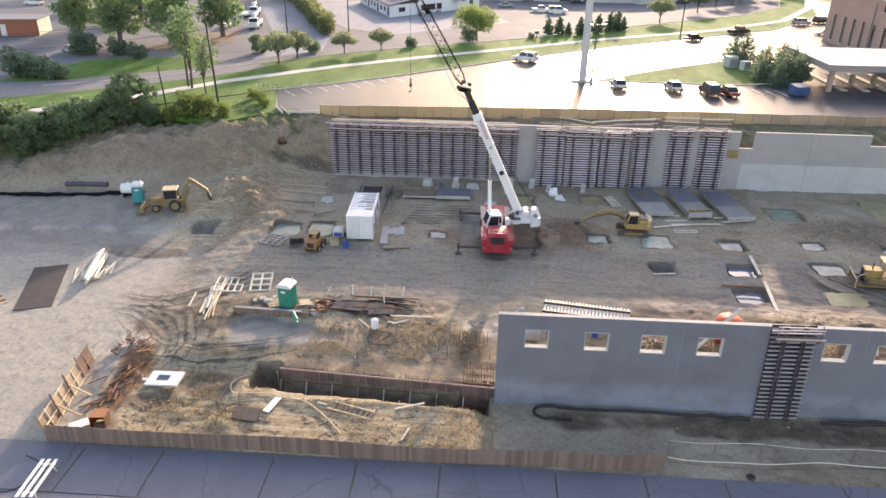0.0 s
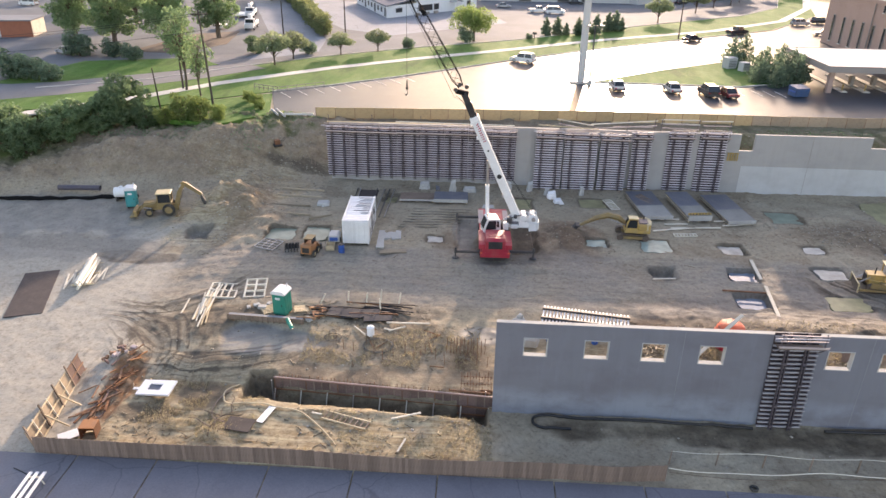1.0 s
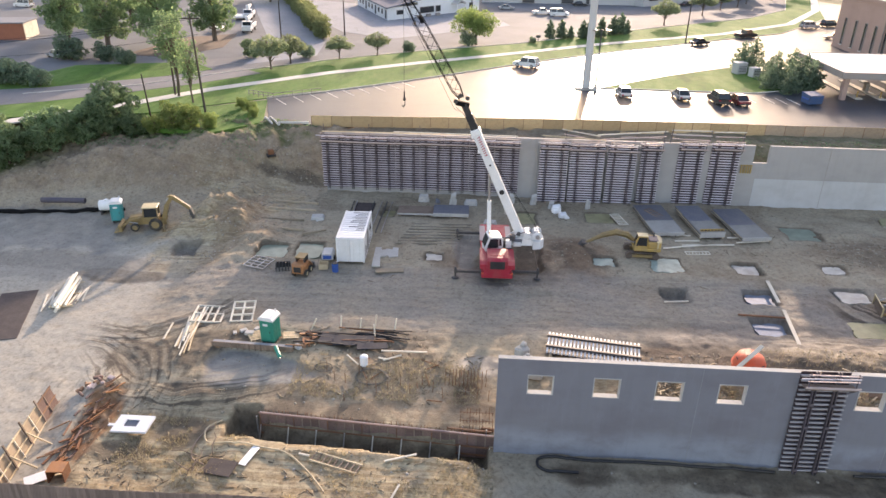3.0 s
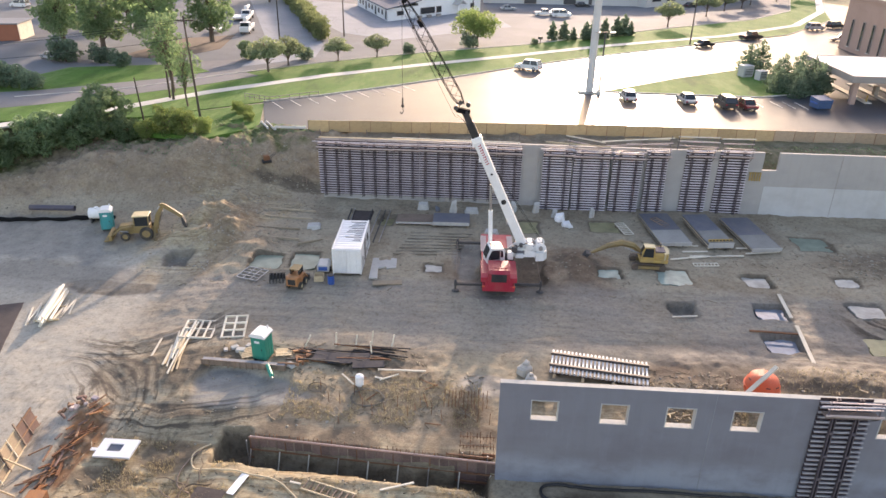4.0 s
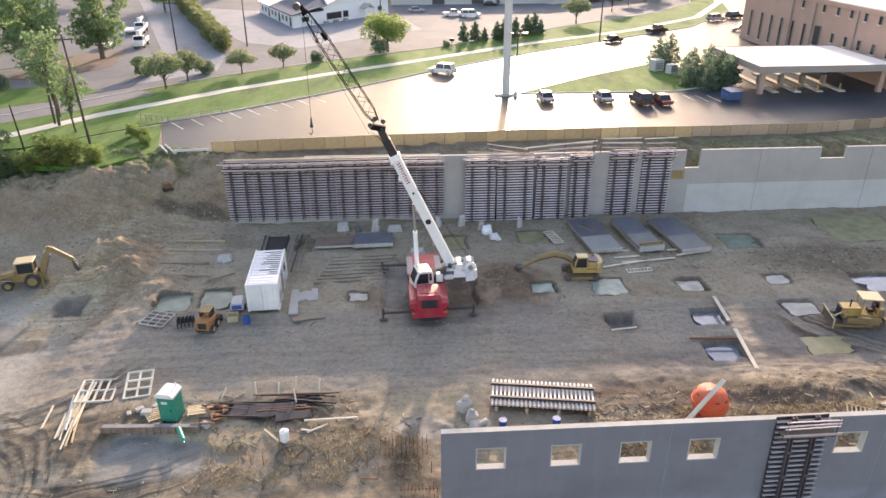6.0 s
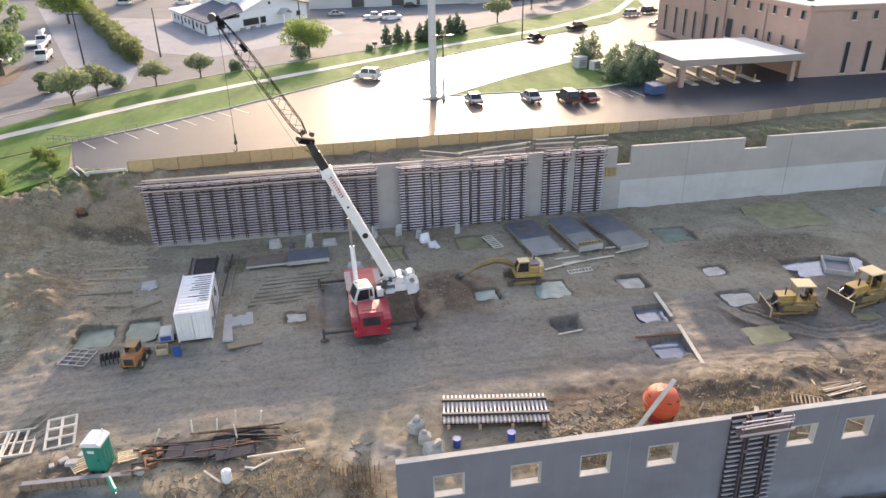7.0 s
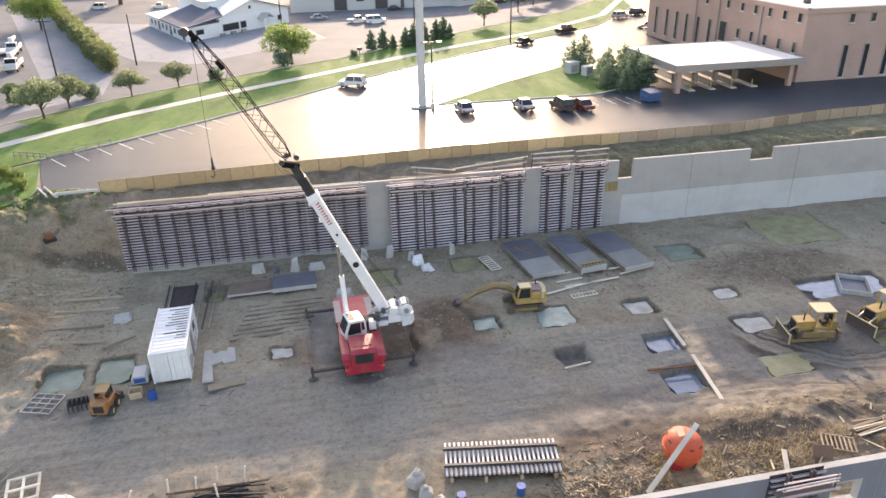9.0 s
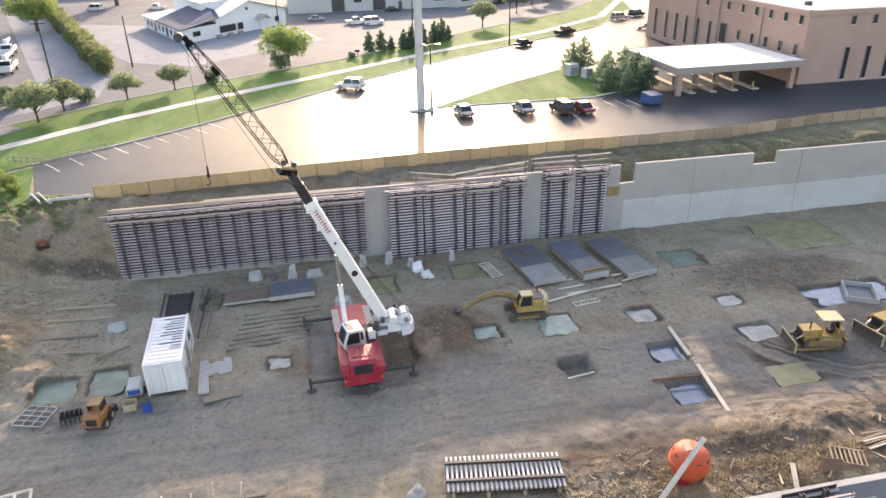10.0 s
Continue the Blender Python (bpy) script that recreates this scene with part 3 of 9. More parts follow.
def surface(gx, gy):
    """The height of the ground with its roughness, ruts, heaps and pits."""
    z = level(gx, gy)
    site = step(-70, -60, gx) * (1 - step(64, 74, gx)) * step(-6.9, -6.0, gy) * (1 - step(53, 56, gy))
    bank = step(0.3, 2.0, z) * site
    calm = 1 - 0.6 * step(-27, -33, gx) * (1 - step(26, 31, gy))
    calm = calm * (1 - 0.6 * step(-22, -19, gx) * (1 - step(-1, 1, gx)) * (1 - step(8, 9.5, gy)))
    calm = calm * (1 - 0.8 * inside(gx, gy, -23.5, 35, 6, 9.6, 1.5))
    pits = [inside(gx, gy, cx, cy, sx, sy) * (deep + 0.12) for cx, cy, sx, sy, deep, water, fill in PITS]
    for cx, cy, sx, sy, deep, water, fill in PITS:
        calm = calm * (1 - 0.8 * inside(gx, gy, cx, cy, sx + 1.2, sy + 1.2, 0.8))
    rough = (layers(gx * 0.45, gy * 0.45, 3, 5) - 0.5) * 0.36 + (layers(gx * 1.7, gy * 1.7, 11, 3) - 0.5) * 0.18
    z = z + rough * site * (1 + 2.6 * bank * (1 - 0.8 * step(-22, -17, gx))) * calm
    # gullies down the bank
    z = z - bank * 0.9 * (layers(gx * 0.55 + gy * 0.2, gy * 0.10, 21, 4) - 0.4)
    ruts = step(11, 13.5, gy) * (1 - step(22.5, 24.5, gy)) * step(-34, -28, gx)
    z = z + site * ruts * 0.07 * (layers(gx * 0.05, gy * 1.6, 31, 3) - 0.5)
    swirl = patch(gx, gy, -24.5, 7.0, 9, 7.5, 5)
    z = z + site * swirl * 0.16 * (layers(gx * 1.1 + gy * 0.5, gy * 0.12 + gx * 0.05, 33, 3) - 0.5)
    for cx, cy, rx, ry, h in HEAPS:
        d = ((gx - cx) / rx) ** 2 + ((gy - cy) / ry) ** 2
        z = z + h * np.exp(-d * 1.4) * (0.6 + 0.8 * layers(gx * 1.3, gy * 1.3, 41, 3))
    for p in pits:
        z = z - p
    z = z + (-3.0 - z) * trench(gx, gy)
    for first in (0, 1):
        mark, turn = sweep(gx, gy, first)
        z = z + site * mark * np.where(gx < -10, 0.11, 0.05) * (layers(turn * 1.5, gx * 0.05 + gy * 0.04, 35, 3) - 0.5)
    z = z - 0.35 * step(0, 0.5, 1.2 - np.abs(gx + 28.0)) * step(-4.5, -3.5, gy) * (1 - step(2.5, 3.5, gy))
    return z + (-0.64 + 0.05 * (layers(gx * 1.3, gy * 1.3, 43, 4) - 0.5) - z) * patch(gx, gy, -18.5, 6.4, 4.9, 2.3, 6) * (gy < 8.75)


# tyre tracks sweeping round: centre, inner and outer radius, from and to degrees
SWEEPS = [(-22.5, 15.5, 8.5, 14, 205, 315), (-34.5, 3.0, 6.5, 11, -15, 90), (-31.0, 23.0, 9.5, 14, 245, 335), (31.0, 3.0, 7.5, 11, 30, 135),
          (40.0, 25.0, 8.0, 12.5, 190, 295), (24.0, 3.0, 8.0, 12.5, 20, 110)]


def sweep(x, y, first):
    """How strongly the ground is marked by turning tyres, and the radius of the turn there."""
    mask, turn = np.zeros_like(x), np.zeros_like(x)
    for i, (cx, cy, r0, r1, a0, a1) in enumerate(SWEEPS):
        if i % 2 != first:
            continue
        rad = np.hypot(x - cx, y - cy) + 2.6 * (layers(x * 0.13, y * 0.13, 37, 3) - 0.5) + 0.5 * (layers(x * 0.6, y * 0.6, 39, 2) - 0.5)
        a = (np.degrees(np.arctan2(y - cy, x - cx)) - a0) % 360
        m = step(r0, r0 + 1.2, rad) * (1 - step(r1 - 1.2, r1, rad)) * step(0, 25, a) * (1 - step(a1 - a0 - 25, a1 - a0, a)) * (a < a1 - a0)
        turn = np.where(m > mask, rad + 31 * i, turn)
        mask = np.maximum(mask, m)
    return mask, turn


def ground(x, y):
    return float(surface(np.array([float(x)]), np.array([float(y)]))[0])


def trail(x, y):
    """A worn tan path climbing from the apron to the bank."""
    line = np.interp(x, [-36, -31.5, -27, -23], [29.0, 31.2, 34.6, 38.5])
    return 0.95 * (1 - step(0.8, 2.4, np.abs(y - line) + (layers(x * 0.5, y * 0.5, 95, 3) - 0.5) * 2.5)) * step(-37, -35, x) * (1 - step(-24, -22, x))


def build_ground():
    xs, ys = spaced(-2500, 2500, -62, 62, 0.18), spaced(-1500, 2600, -9, 56, 0.18)
    gx, gy = np.meshgrid(xs, ys)
    z = surface(gx, gy)
    bare = level(gx, gy)
    site = step(-70, -60, gx) * (1 - step(64, 74, gx)) * step(-6.9, -6.0, gy) * (1 - step(53, 56, gy))
    bank = step(0.3, 2.0, bare) * site
    ruts = step(11, 13.5, gy) * (1 - step(22.5, 24.5, gy)) * step(-34, -28, gx)
    swirl = patch(gx, gy, -24.5, 7.0, 9, 7.5, 5)
    masks = {
        "pale": np.clip(0.8 * patch(gx, gy, -32, 25.6, 4.6, 2.8, 102) + step(-27, -31, gx + (layers(gx * 0.2, gy * 0.2, 51) - 0.5) * 9) * (1 - step(26, 31, gy)) + 0.2 * patch(gx, gy, 24, -3.6, 27, 1.6, 92), 0, 1),
        "dry": np.clip((1 - step(8.5, 12, gy + (layers(gx * 0.25, gy * 0.25, 53) - 0.5) * 6)) * step(-30, -26, gx) * (0.95 - 0.62 * step(1.2, 2.6, gy)) * (1 - step(-1.5, 1.0, gx) * (1 - step(0.0, 0.6, gy)))
                       + 0.12 * bank + 0.55 * patch(gx, gy, -29, 42, 6, 4.5, 57) + 0.5 * patch(gx, gy, 30, 5.6, 24, 2.6, 55) + 0.8 * patch(gx, gy, -30.5, 31, 5.0, 9, 56) + trail(gx, gy) + 0.6 * patch(gx, gy, -34.5, 42.5, 5, 2.2, 59), 0, 1),
        # patches at (-50, 29.5) and (-43, 22.5) put bluish sky light into the apron's colour
        "blue_grey": patch(gx, gy, -18.5, 6.4, 4.9, 2.3, 6) * (gy < 8.75) + 0.8 * patch(gx, gy, -0.8, 8.2, 2.6, 1.4, 93) + 0.8 * patch(gx, gy, -50, 29.5, 13.5, 5.0, 98) + 0.45 * patch(gx, gy, -43, 22.5, 12, 3.0, 99) + 0.4 * patch(gx, gy, -31.8, 26.8, 2.2, 1.9, 100) + 0.7 * patch(gx, gy, -2.7, 28.0, 2.0, 4.5, 103),
        "ruts": ruts * site,
        "track": sweep(gx, gy, 0)[0] * site, "turn": sweep(gx, gy, 0)[1], "track_b": sweep(gx, gy, 1)[0] * site, "turn_b": sweep(gx, gy, 1)[1],
        "swirl": np.clip(swirl + 0.8 * patch(gx, gy, 33, 11, 14, 2.4, 58), 0, 1),
        "brown": np.clip(0.65 * bank * (1 - step(-20, -16, gx)) + 0.6 * patch(gx, gy, -27.6, 31, 2.6, 8, 65) + 0.6 * patch(gx, gy, 40, 30, 7, 4, 105) + patch(gx, gy, 8, 27.5, 4.6, 5.5, 66) + 0.7 * patch(gx, gy, 1.0, 25.5, 7, 6, 69) + 0.55 * patch(gx, gy, -8, 5, 9, 4.2, 101) + 0.75 * patch(gx, gy, 38, 15, 13, 8, 67) + 0.9 * patch(gx, gy, 29, 12.6, 15, 3.6, 106) + patch(gx, gy, 32, 9.5, 18, 4.5, 68), 0, 1),
        "rust": np.clip(0.16 * patch(gx, gy, 8.0, 26.4, 2.0, 3.6, 104) + patch(gx, gy, -27.7, 0.3, 1.4, 4.0, 61) + 0.2 * patch(gx, gy, -1.5, 5, 2, 4, 62), 0, 1),
        "weed": np.clip(0.5 * step(24, 32, gx + (layers(gx * 0.2, gy * 0.3, 63) - 0.5) * 8) * step(44, 45, gy) * (1 - step(60, 64, gy))
                        + patch(gx, gy, -40, 51, 14, 4.0, 64) + step(-52, -60, gx) * step(38, 42, gy) * (1 - step(60, 64, gy))
                        + step(-64, -72, gx) * step(-3000, -2000, gy) * step(10, 30, gy), 0, 1),
    }
    far = step(75, 110, np.maximum(np.abs(gx), np.abs(gy - 20)))
    masks["weed"] = np.clip(masks["weed"] + far * step(60, 80, gy) * 0.7, 0, 1)
    # (-24.2, 44.4) and (-36, 21.2) paint shade on the bank and apron
    mud_shade = 0
    for i, (cx, cy, rx, ry) in enumerate([(1.0, 23.5, 5.0, 3.2), (8.4, 27, 3.0, 3.4), (-21.5, 4.2, 3.4, 1.3), (-25, -1.8, 2.6, 1.4), (-27, 8, 5, 2.5), (-22, 10, 3, 1.5), 
                                         (40, 18.5, 7, 3.5), (8.0, 26.6, 2.0, 3.6), (-24.2, 44.4, 4.5, 1.2), (28, -1.0, 10, 0.7), (-18, -3.6, 1.3, 0.9),
                                         (-10, 10.6, 6, 1.4), (-8.8, 1.75, 1.5, 0.7), (-21, 0.2, 2.2, 1.6), (24, -1.4, 22, 1.6), (-14.6, 2.4, 2.4, 1.1), (-10.4, 2.3, 2.0, 1.1), (-1.4, 3.0, 1.8, 1.4), (-36, 21.2, 5, 1.2), (-2, 5, 1.2, 1.6)]):
        mud_shade = np.maximum(mud_shade, patch(gx, gy, cx, cy, rx, ry, 70 + i))
    mud_shade = np.maximum(mud_shade, step(-6.7, -7.0, gy) * step(-36, -34, gx) * (1 - step(34, 36, gx)))
    # darker ground behind the right part of the front wall
    mud_shade = np.maximum(mud_shade, 1.0 * patch(gx, gy, 32, 12.2, 21, 5.0, 91))
    mud_shade = np.maximum(mud_shade, 0.45 * patch(gx, gy, 27, 13.4, 13, 2.6, 107))
    mud_shade = np.maximum(mud_shade, 0.7 * step(-20, -16, gx) * step(43.6, 44, gy) * (1 - step(53, 56, gy)))
    for cx, cy, sx, sy, deep, water, fill in PITS:
        mud_shade = np.maximum(mud_shade, (0.95 if deep > 0.13 else 0.3) * inside(gx, gy, cx, cy, sx + 0.6, sy + 0.6, 0.4))
    mud_shade = np.maximum(mud_shade, trench(gx, gy, 0.15))
    # soft dark band painted where the gravel apron lies in shadow
    mud_shade = np.maximum(mud_shade, 0.4 * patch(gx, gy, -44, 23.6, 13, 2.0, 94))
    mud_shade = np.maximum(mud_shade, 0.35 * patch(gx, gy, -24, 21.6, 10, 1.6, 96))
    mud_shade = np.maximum(mud_shade, 0.55 * patch(gx, gy, 40, 30, 8, 3.2, 97))
    masks["mud_shade"] = mud_shade * 0.85
    nx, ny = len(xs), len(ys)
    co = np.stack([gx, gy, z], -1).reshape(-1, 3)
    i = (np.arange(ny - 1)[:, None] * nx + np.arange(nx - 1)).ravel()
    quads = np.stack([i, i + 1, i + nx + 1, i + nx], -1)
    me = bpy.data.meshes.new("ground")
    me.vertices.add(len(co))
    me.vertices.foreach_set("co", co.ravel())
    me.loops.add(quads.size)
    me.loops.foreach_set("vertex_index", quads.ravel())
    me.polygons.add(len(quads))
    me.polygons.foreach_set("loop_start", np.arange(len(quads)) * 4)
    me.polygons.foreach_set("use_smooth", np.ones(len(quads), bool))
    me.update(calc_edges=True)
    for key, mask in masks.items():
        me.attributes.new(key, "FLOAT", "POINT").data.foreach_set("value", np.asarray(mask, float).ravel())
    me.materials.append(SOIL)
    tagged(new("ground", me), "churned bare earth of the building site with ruts and banks", "ground", kind="structure")


build_ground()


def sheet(name, pts, z, material, label, category, thick=0.05, kind="structure"):
    """A flat slab over a polygon."""
    bm = bmesh.new()
    top = [bm.verts.new((x, y, z)) for x, y in pts]
    low = [bm.verts.new((x, y, z - thick)) for x, y in pts]
    bm.faces.new(top)
    for i in range(len(pts)):
        j = (i + 1) % len(pts)
        bm.faces.new((top[i], low[i], low[j], top[j]))
    bmesh.ops.triangulate(bm, faces=bm.faces[:1])
    bmesh.ops.recalc_face_normals(bm, faces=bm.faces)
    me = bpy.data.meshes.new(name)
    bm.to_mesh(me)
    bm.free()
    me.materials.append(material)
    return tagged(new(name, me), label, category, kind=kind)


# water in the pits
for cx, cy, sx, sy, deep, water, fill in PITS:
    if water is None:
        continue
    z, pts, r = float(level(cx, cy)) - deep * (0.72 if water in (WATER_GREEN, WATER_BLUE) else 0.42), [], random.Random(int(cx * 10 + cy))
    for i in range(36):
        a = 2 * math.pi * i / 36
        c, s = math.cos(a), math.sin(a)
        k = 1 / max(abs(c), abs(s)) * (1.08 if fill > 0.9 else 1.0) * (0.92 + 0.1 * r.random() + 0.07 * math.sin(3 * a + cx) + 0.05 * math.sin(5 * a + 2 * cy))
        pts.append((cx + c * k * sx / 2 * fill, cy + s * k * sy / 2 * fill))
    look_of = {WATER.name: "murky olive standing water in a dug footing pit", WATER_PALE.name: "milky pale green water in a dug footing pit",
               WATER_WHITE.name: "whitish cement-clouded water in a dug pit", WATER_GREEN.name: "greenish stagnant water in a shallow pit",
               WATER_BLUE.name: "clear puddle reflecting the sky in a dug pit"}[water.name]
    sheet("puddle", pts, z, water, look_of, "puddle", 0.2, "structure")

# ---- the paved upper level ----
CURB = [(-60, 38), (-48, 55.5), (-34.3, 66.1), (-26.5, 71.4), (-16.3, 79.5), (-5.4, 89.2), (8, 101.3), (22, 112.6), (42, 127.2), (71, 147.5), (94.6, 178.7), (112, 230)]
WALK = [(-90, 34), (-64, 49), (-52.4, 60.5), (-44.2, 71), (-29.4, 85.2), (-14.5, 96.7), (0.4, 107.1), (24.2, 124.7), (55, 143.6), (80, 166), (100, 199), (118, 245)]
VERGE = [(-95, 44), (-71, 64), (-57, 72), (-46, 84), (-32, 97.2), (-15.4, 109.6), (5.5, 122.4), (42.3, 153.2), (72, 176), (91, 199.4), (108, 245)]


def along(line, off):
    """A line moved sideways by off."""
    out = []
    for i, p in enumerate(line):
        a, b = Vector(line[max(i - 1, 0)]), Vector(line[min(i + 1, len(line) - 1)])
        d = (b - a).normalized()
        out.append((p[0] - d.y * off, p[1] + d.x * off))
    return out


sheet("street", [(-700, -60), (-95, 43), *VERGE[1:], (300, 700), (-700, 700)], LOT + 0.03, STREET, "pale sunlit paving of the street and yards beyond", "road", 0.25)
sheet("parking_lot", [(-30.5, 54.0), (-24.5, 52.6), (-11, 53.6), (14, 55.3), (50, 55.4), (64, 57.6), (76, 58.4), (140, 60), (140, 160), *CURB[:1:-1]], LOT + 0.06,
      LOT_ASPHALT, "sunlit worn asphalt parking lot shining in the low sun", "parking lot", 0.25)
sheet("verge", [*CURB[1:], *VERGE[::-1]], LOT + 0.10, GRASS, "mown green grass strip between street and parking lot", "grass", 0.25)
sheet("sidewalk", [*along(WALK, -1.1), *along(WALK, 1.1)[::-1]], LOT + 0.14, WALKWAY, "narrow pale concrete sidewalk through the grass strip", "sidewalk", 0.2)
sheet("grass_island", [(17.2, 79.4), (41.5, 78.8), (48.5, 82), (50.5, 93), (45, 100.8), (31, 91)], LOT + 0.16, GRASS, "wedge of mown grass within the parking lot", "grass", 0.3)
sheet("grass_bank", [(-52, 50), (-36, 47.5), (-31, 53.2), (-34, 65.3), (-46, 57)], LOT + 0.03, GRASS, "bright green rough grass beside the parking lot", "grass", 0.6)
sheet("yard_grass", [(-80, 66.5), (-71, 66.5), (-57, 78), (-50, 86), (-56, 92), (-75, 86)], LOT + 0.09, GRASS, "lawn under the trees beyond the street", "grass", 0.3)
sheet("tree_bed", [(-72, 97), (-62, 96), (-56, 108), (-59, 126), (-68, 120)], LOT + 0.07, SOIL_BED, "bare brown earth bed under the trees", "ground", 0.3)

FAR_ASPHALT = make_asphalt("far_asphalt", (0.17, 0.168, 0.172), (0.225, 0.222, 0.225), 0.85, (0.13, 0.13, 0.133), 0.2)
DRIVE = make_asphalt("drive_asphalt", (0.215, 0.235, 0.265), (0.27, 0.29, 0.32), 0.85, (0.08, 0.08, 0.08), 0.25)
sheet("drive", [(-46, 91), (-35, 101.5), (-36.5, 116), (-86, 255), (-100, 255), (-47, 112)], LOT + 0.05, DRIVE, "grey asphalt drive running away beside the hedge", "road", 0.2)
sheet("yard_asphalt", [(-36, 133), (-23, 125), (4, 150), (0, 168), (-60, 200), (-66, 190)], LOT + 0.05, DRIVE, "grey asphalt yard round the workshop", "yard", 0.2)
sheet("near_street", [(-112, 30), (-71.7, 56.3), (-65.2, 60), (-57, 66.3), (-48.5, 74), (-40.5, 83.5), (-46, 88), (-52.4, 81.3), (-70, 68.6), (-77.6, 65.5), (-114, 50)], LOT + 0.125, FAR_ASPHALT, "wide worn grey street curving past the thicket", "road", 0.2)
sheet("far_street", [(-160, 68), (-72, 67), (-58, 79), (-48, 92), (-46, 99), (-60, 92), (-78, 80), (-160, 84)], LOT + 0.06, FAR_ASPHALT, "worn grey street beyond the trees", "road", 0.2)


def kerb(name, line, label):
    m = Mesh()
    for p, q in zip(line, line[1:]):
        m.beam((*p, LOT + 0.12), (*q, LOT + 0.12), 0.18, 0.18)
    solid(name, m, WALKWAY, label, "kerb", kind="structure")


kerb("kerb_lot", CURB[2:], "low concrete kerb along the parking lot")
kerb("kerb_street", VERGE[1:], "low concrete kerb along the street")
kerb("kerb_island", [(50.5, 93), (45, 100.8), (31, 91), (17.2, 79.4), (41.5, 78.8), (48.5, 82), (50.5, 93)], "low concrete kerb round the grass wedge")

# painted bays
marks = thing("bay_marking", "white painted parking bay lines on the asphalt", "road marking", kind="structure")
bay = Mesh().box(0, 0, 0, 0.11, 4.2, 0.02).data("line", LINE_PAINT)
for i in range(9):
    t = i / 8
    o = part("line", bay, LINE_PAINT, marks)
    o.matrix_basis = pose(-33 + 17.5 * t + 1.3, 66.3 + 13.6 * t - 2.0, LOT + 0.075, 0, 0, 36)
for x, y in ((23.4, 75.3), (26.2, 75.3), (31.4, 75.2), (39.6, 74.6), (42.4, 74.4), (44.2, 74.2), (46, 74)):
    part("line", bay, LINE_PAINT, marks).matrix_basis = pose(x, y, LOT + 0.075, 0, 0, 6)

# paving in front of the site: slabs with open joints
paving = thing("front_pavement", "grey concrete paving slabs with dark joints outside the fence", "pavement", kind="structure")
for j, (y0, y1) in enumerate([(-10.9, -6.55), (-14.6, -10.97), (-18.6, -14.67)]):
    x = -33.5 - 1.4 * j
    while x < 34:
        w = 6.2 + 1.2 * math.sin(x * 3.1 + j)
        part("slab", Mesh().box(0, 0, 0, w - 0.09, y1 - y0, 0.2, b=0.02), FRONT_PAVING, paving).matrix_basis = pose(
            x + w / 2, (y0 + y1) / 2, -1.80 + 0.015 * math.sin(x * 5 + j), 0.15 * math.sin(x), 0, 0)
        x += w

# ---- walls, formwork, fences ----
def holed_wall(x0, x1, z0, z1, y0, y1, holes, tops=()):
    """A wall with openings through it. holes: x0, x1, z0, z1."""
    m = Mesh()
    cuts = list(holes) + list(tops)
    xs = sorted({x0, x1, *[h[0] for h in cuts], *[h[1] for h in cuts]})
    zs = sorted({z0, z1, *[h[2] for h in cuts], *[h[3] for h in cuts]})
    xs, zs = [x for x in xs if x0 <= x <= x1], [z for z in zs if z0 <= z <= z1]

    def empty(i, k):
        if not (0 <= i < len(xs) - 1 and 0 <= k < len(zs) - 1):
            return True
        cx, cz = (xs[i] + xs[i + 1]) / 2, (zs[k] + zs[k + 1]) / 2
        return any(h[0] < cx < h[1] and h[2] < cz < h[3] for h in cuts)
    for i in range(len(xs) - 1):
        for k in range(len(zs) - 1):
            if empty(i, k):
                continue
            a, b, c, d = xs[i], xs[i + 1], zs[k], zs[k + 1]
            m.add([(a, y0, c), (b, y0, c), (b, y0, d), (a, y0, d)], [(0, 1, 2, 3)])
            m.add([(a, y1, c), (b, y1, c), (b, y1, d), (a, y1, d)], [(3, 2, 1, 0)])
            if empty(i - 1, k):
                m.add([(a, y0, c), (a, y0, d), (a, y1, d), (a, y1, c)], [(0, 1, 2, 3)])
            if empty(i + 1, k):
                m.add([(b, y0, c), (b, y1, c), (b, y1, d), (b, y0, d)], [(0, 1, 2, 3)])
            if empty(i, k - 1):
                m.add([(a, y0, c), (a, y1, c), (b, y1, c), (b, y0, c)], [(0, 1, 2, 3)])
            if empty(i, k + 1):
                m.add([(a, y0, d), (b, y0, d), (b, y1, d), (a, y1, d)], [(0, 1, 2, 3)])
    return m


WINDOWS = [(1.88, 3.55), (6.0, 7.7), (9.85, 11.6), (13.7, 15.45), (22.1, 23.85), (25.6, 27.35), (29.5, 31.25), (33.4, 35.1)]
solid("wall_front", holed_wall(0, 46, -2.4, 5.85, 0, 0.36, [(a, b, 3.25, 4.75) for a, b in WINDOWS]), FRONT_POUR,
      "tall new grey cast concrete wall with a row of square openings", "wall", kind="structure")
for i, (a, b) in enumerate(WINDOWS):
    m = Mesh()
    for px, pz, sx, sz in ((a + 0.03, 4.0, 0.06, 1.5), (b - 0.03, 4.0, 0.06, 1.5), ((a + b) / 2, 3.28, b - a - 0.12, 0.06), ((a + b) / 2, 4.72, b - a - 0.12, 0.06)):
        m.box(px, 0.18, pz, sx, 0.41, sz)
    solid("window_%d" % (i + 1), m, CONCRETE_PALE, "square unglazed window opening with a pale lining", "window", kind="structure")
solid("wall_top", Mesh().box(23.0, 0.18, 5.862, 46.0, 0.362, 0.03), CONCRETE_PALE, "pale trowelled top of the concrete wall", "wall", kind="structure")
# joints of the pours and the tie holes
ties = thing("pour_joint", "thin joint lines between the pours of the concrete wall", "joint", kind="structure")
for x in (12.6, 24.9, 36.5):
    part("joint", Mesh().box(x, -0.004, 1.7, 0.03, 0.012, 8.2), CONCRETE, ties)

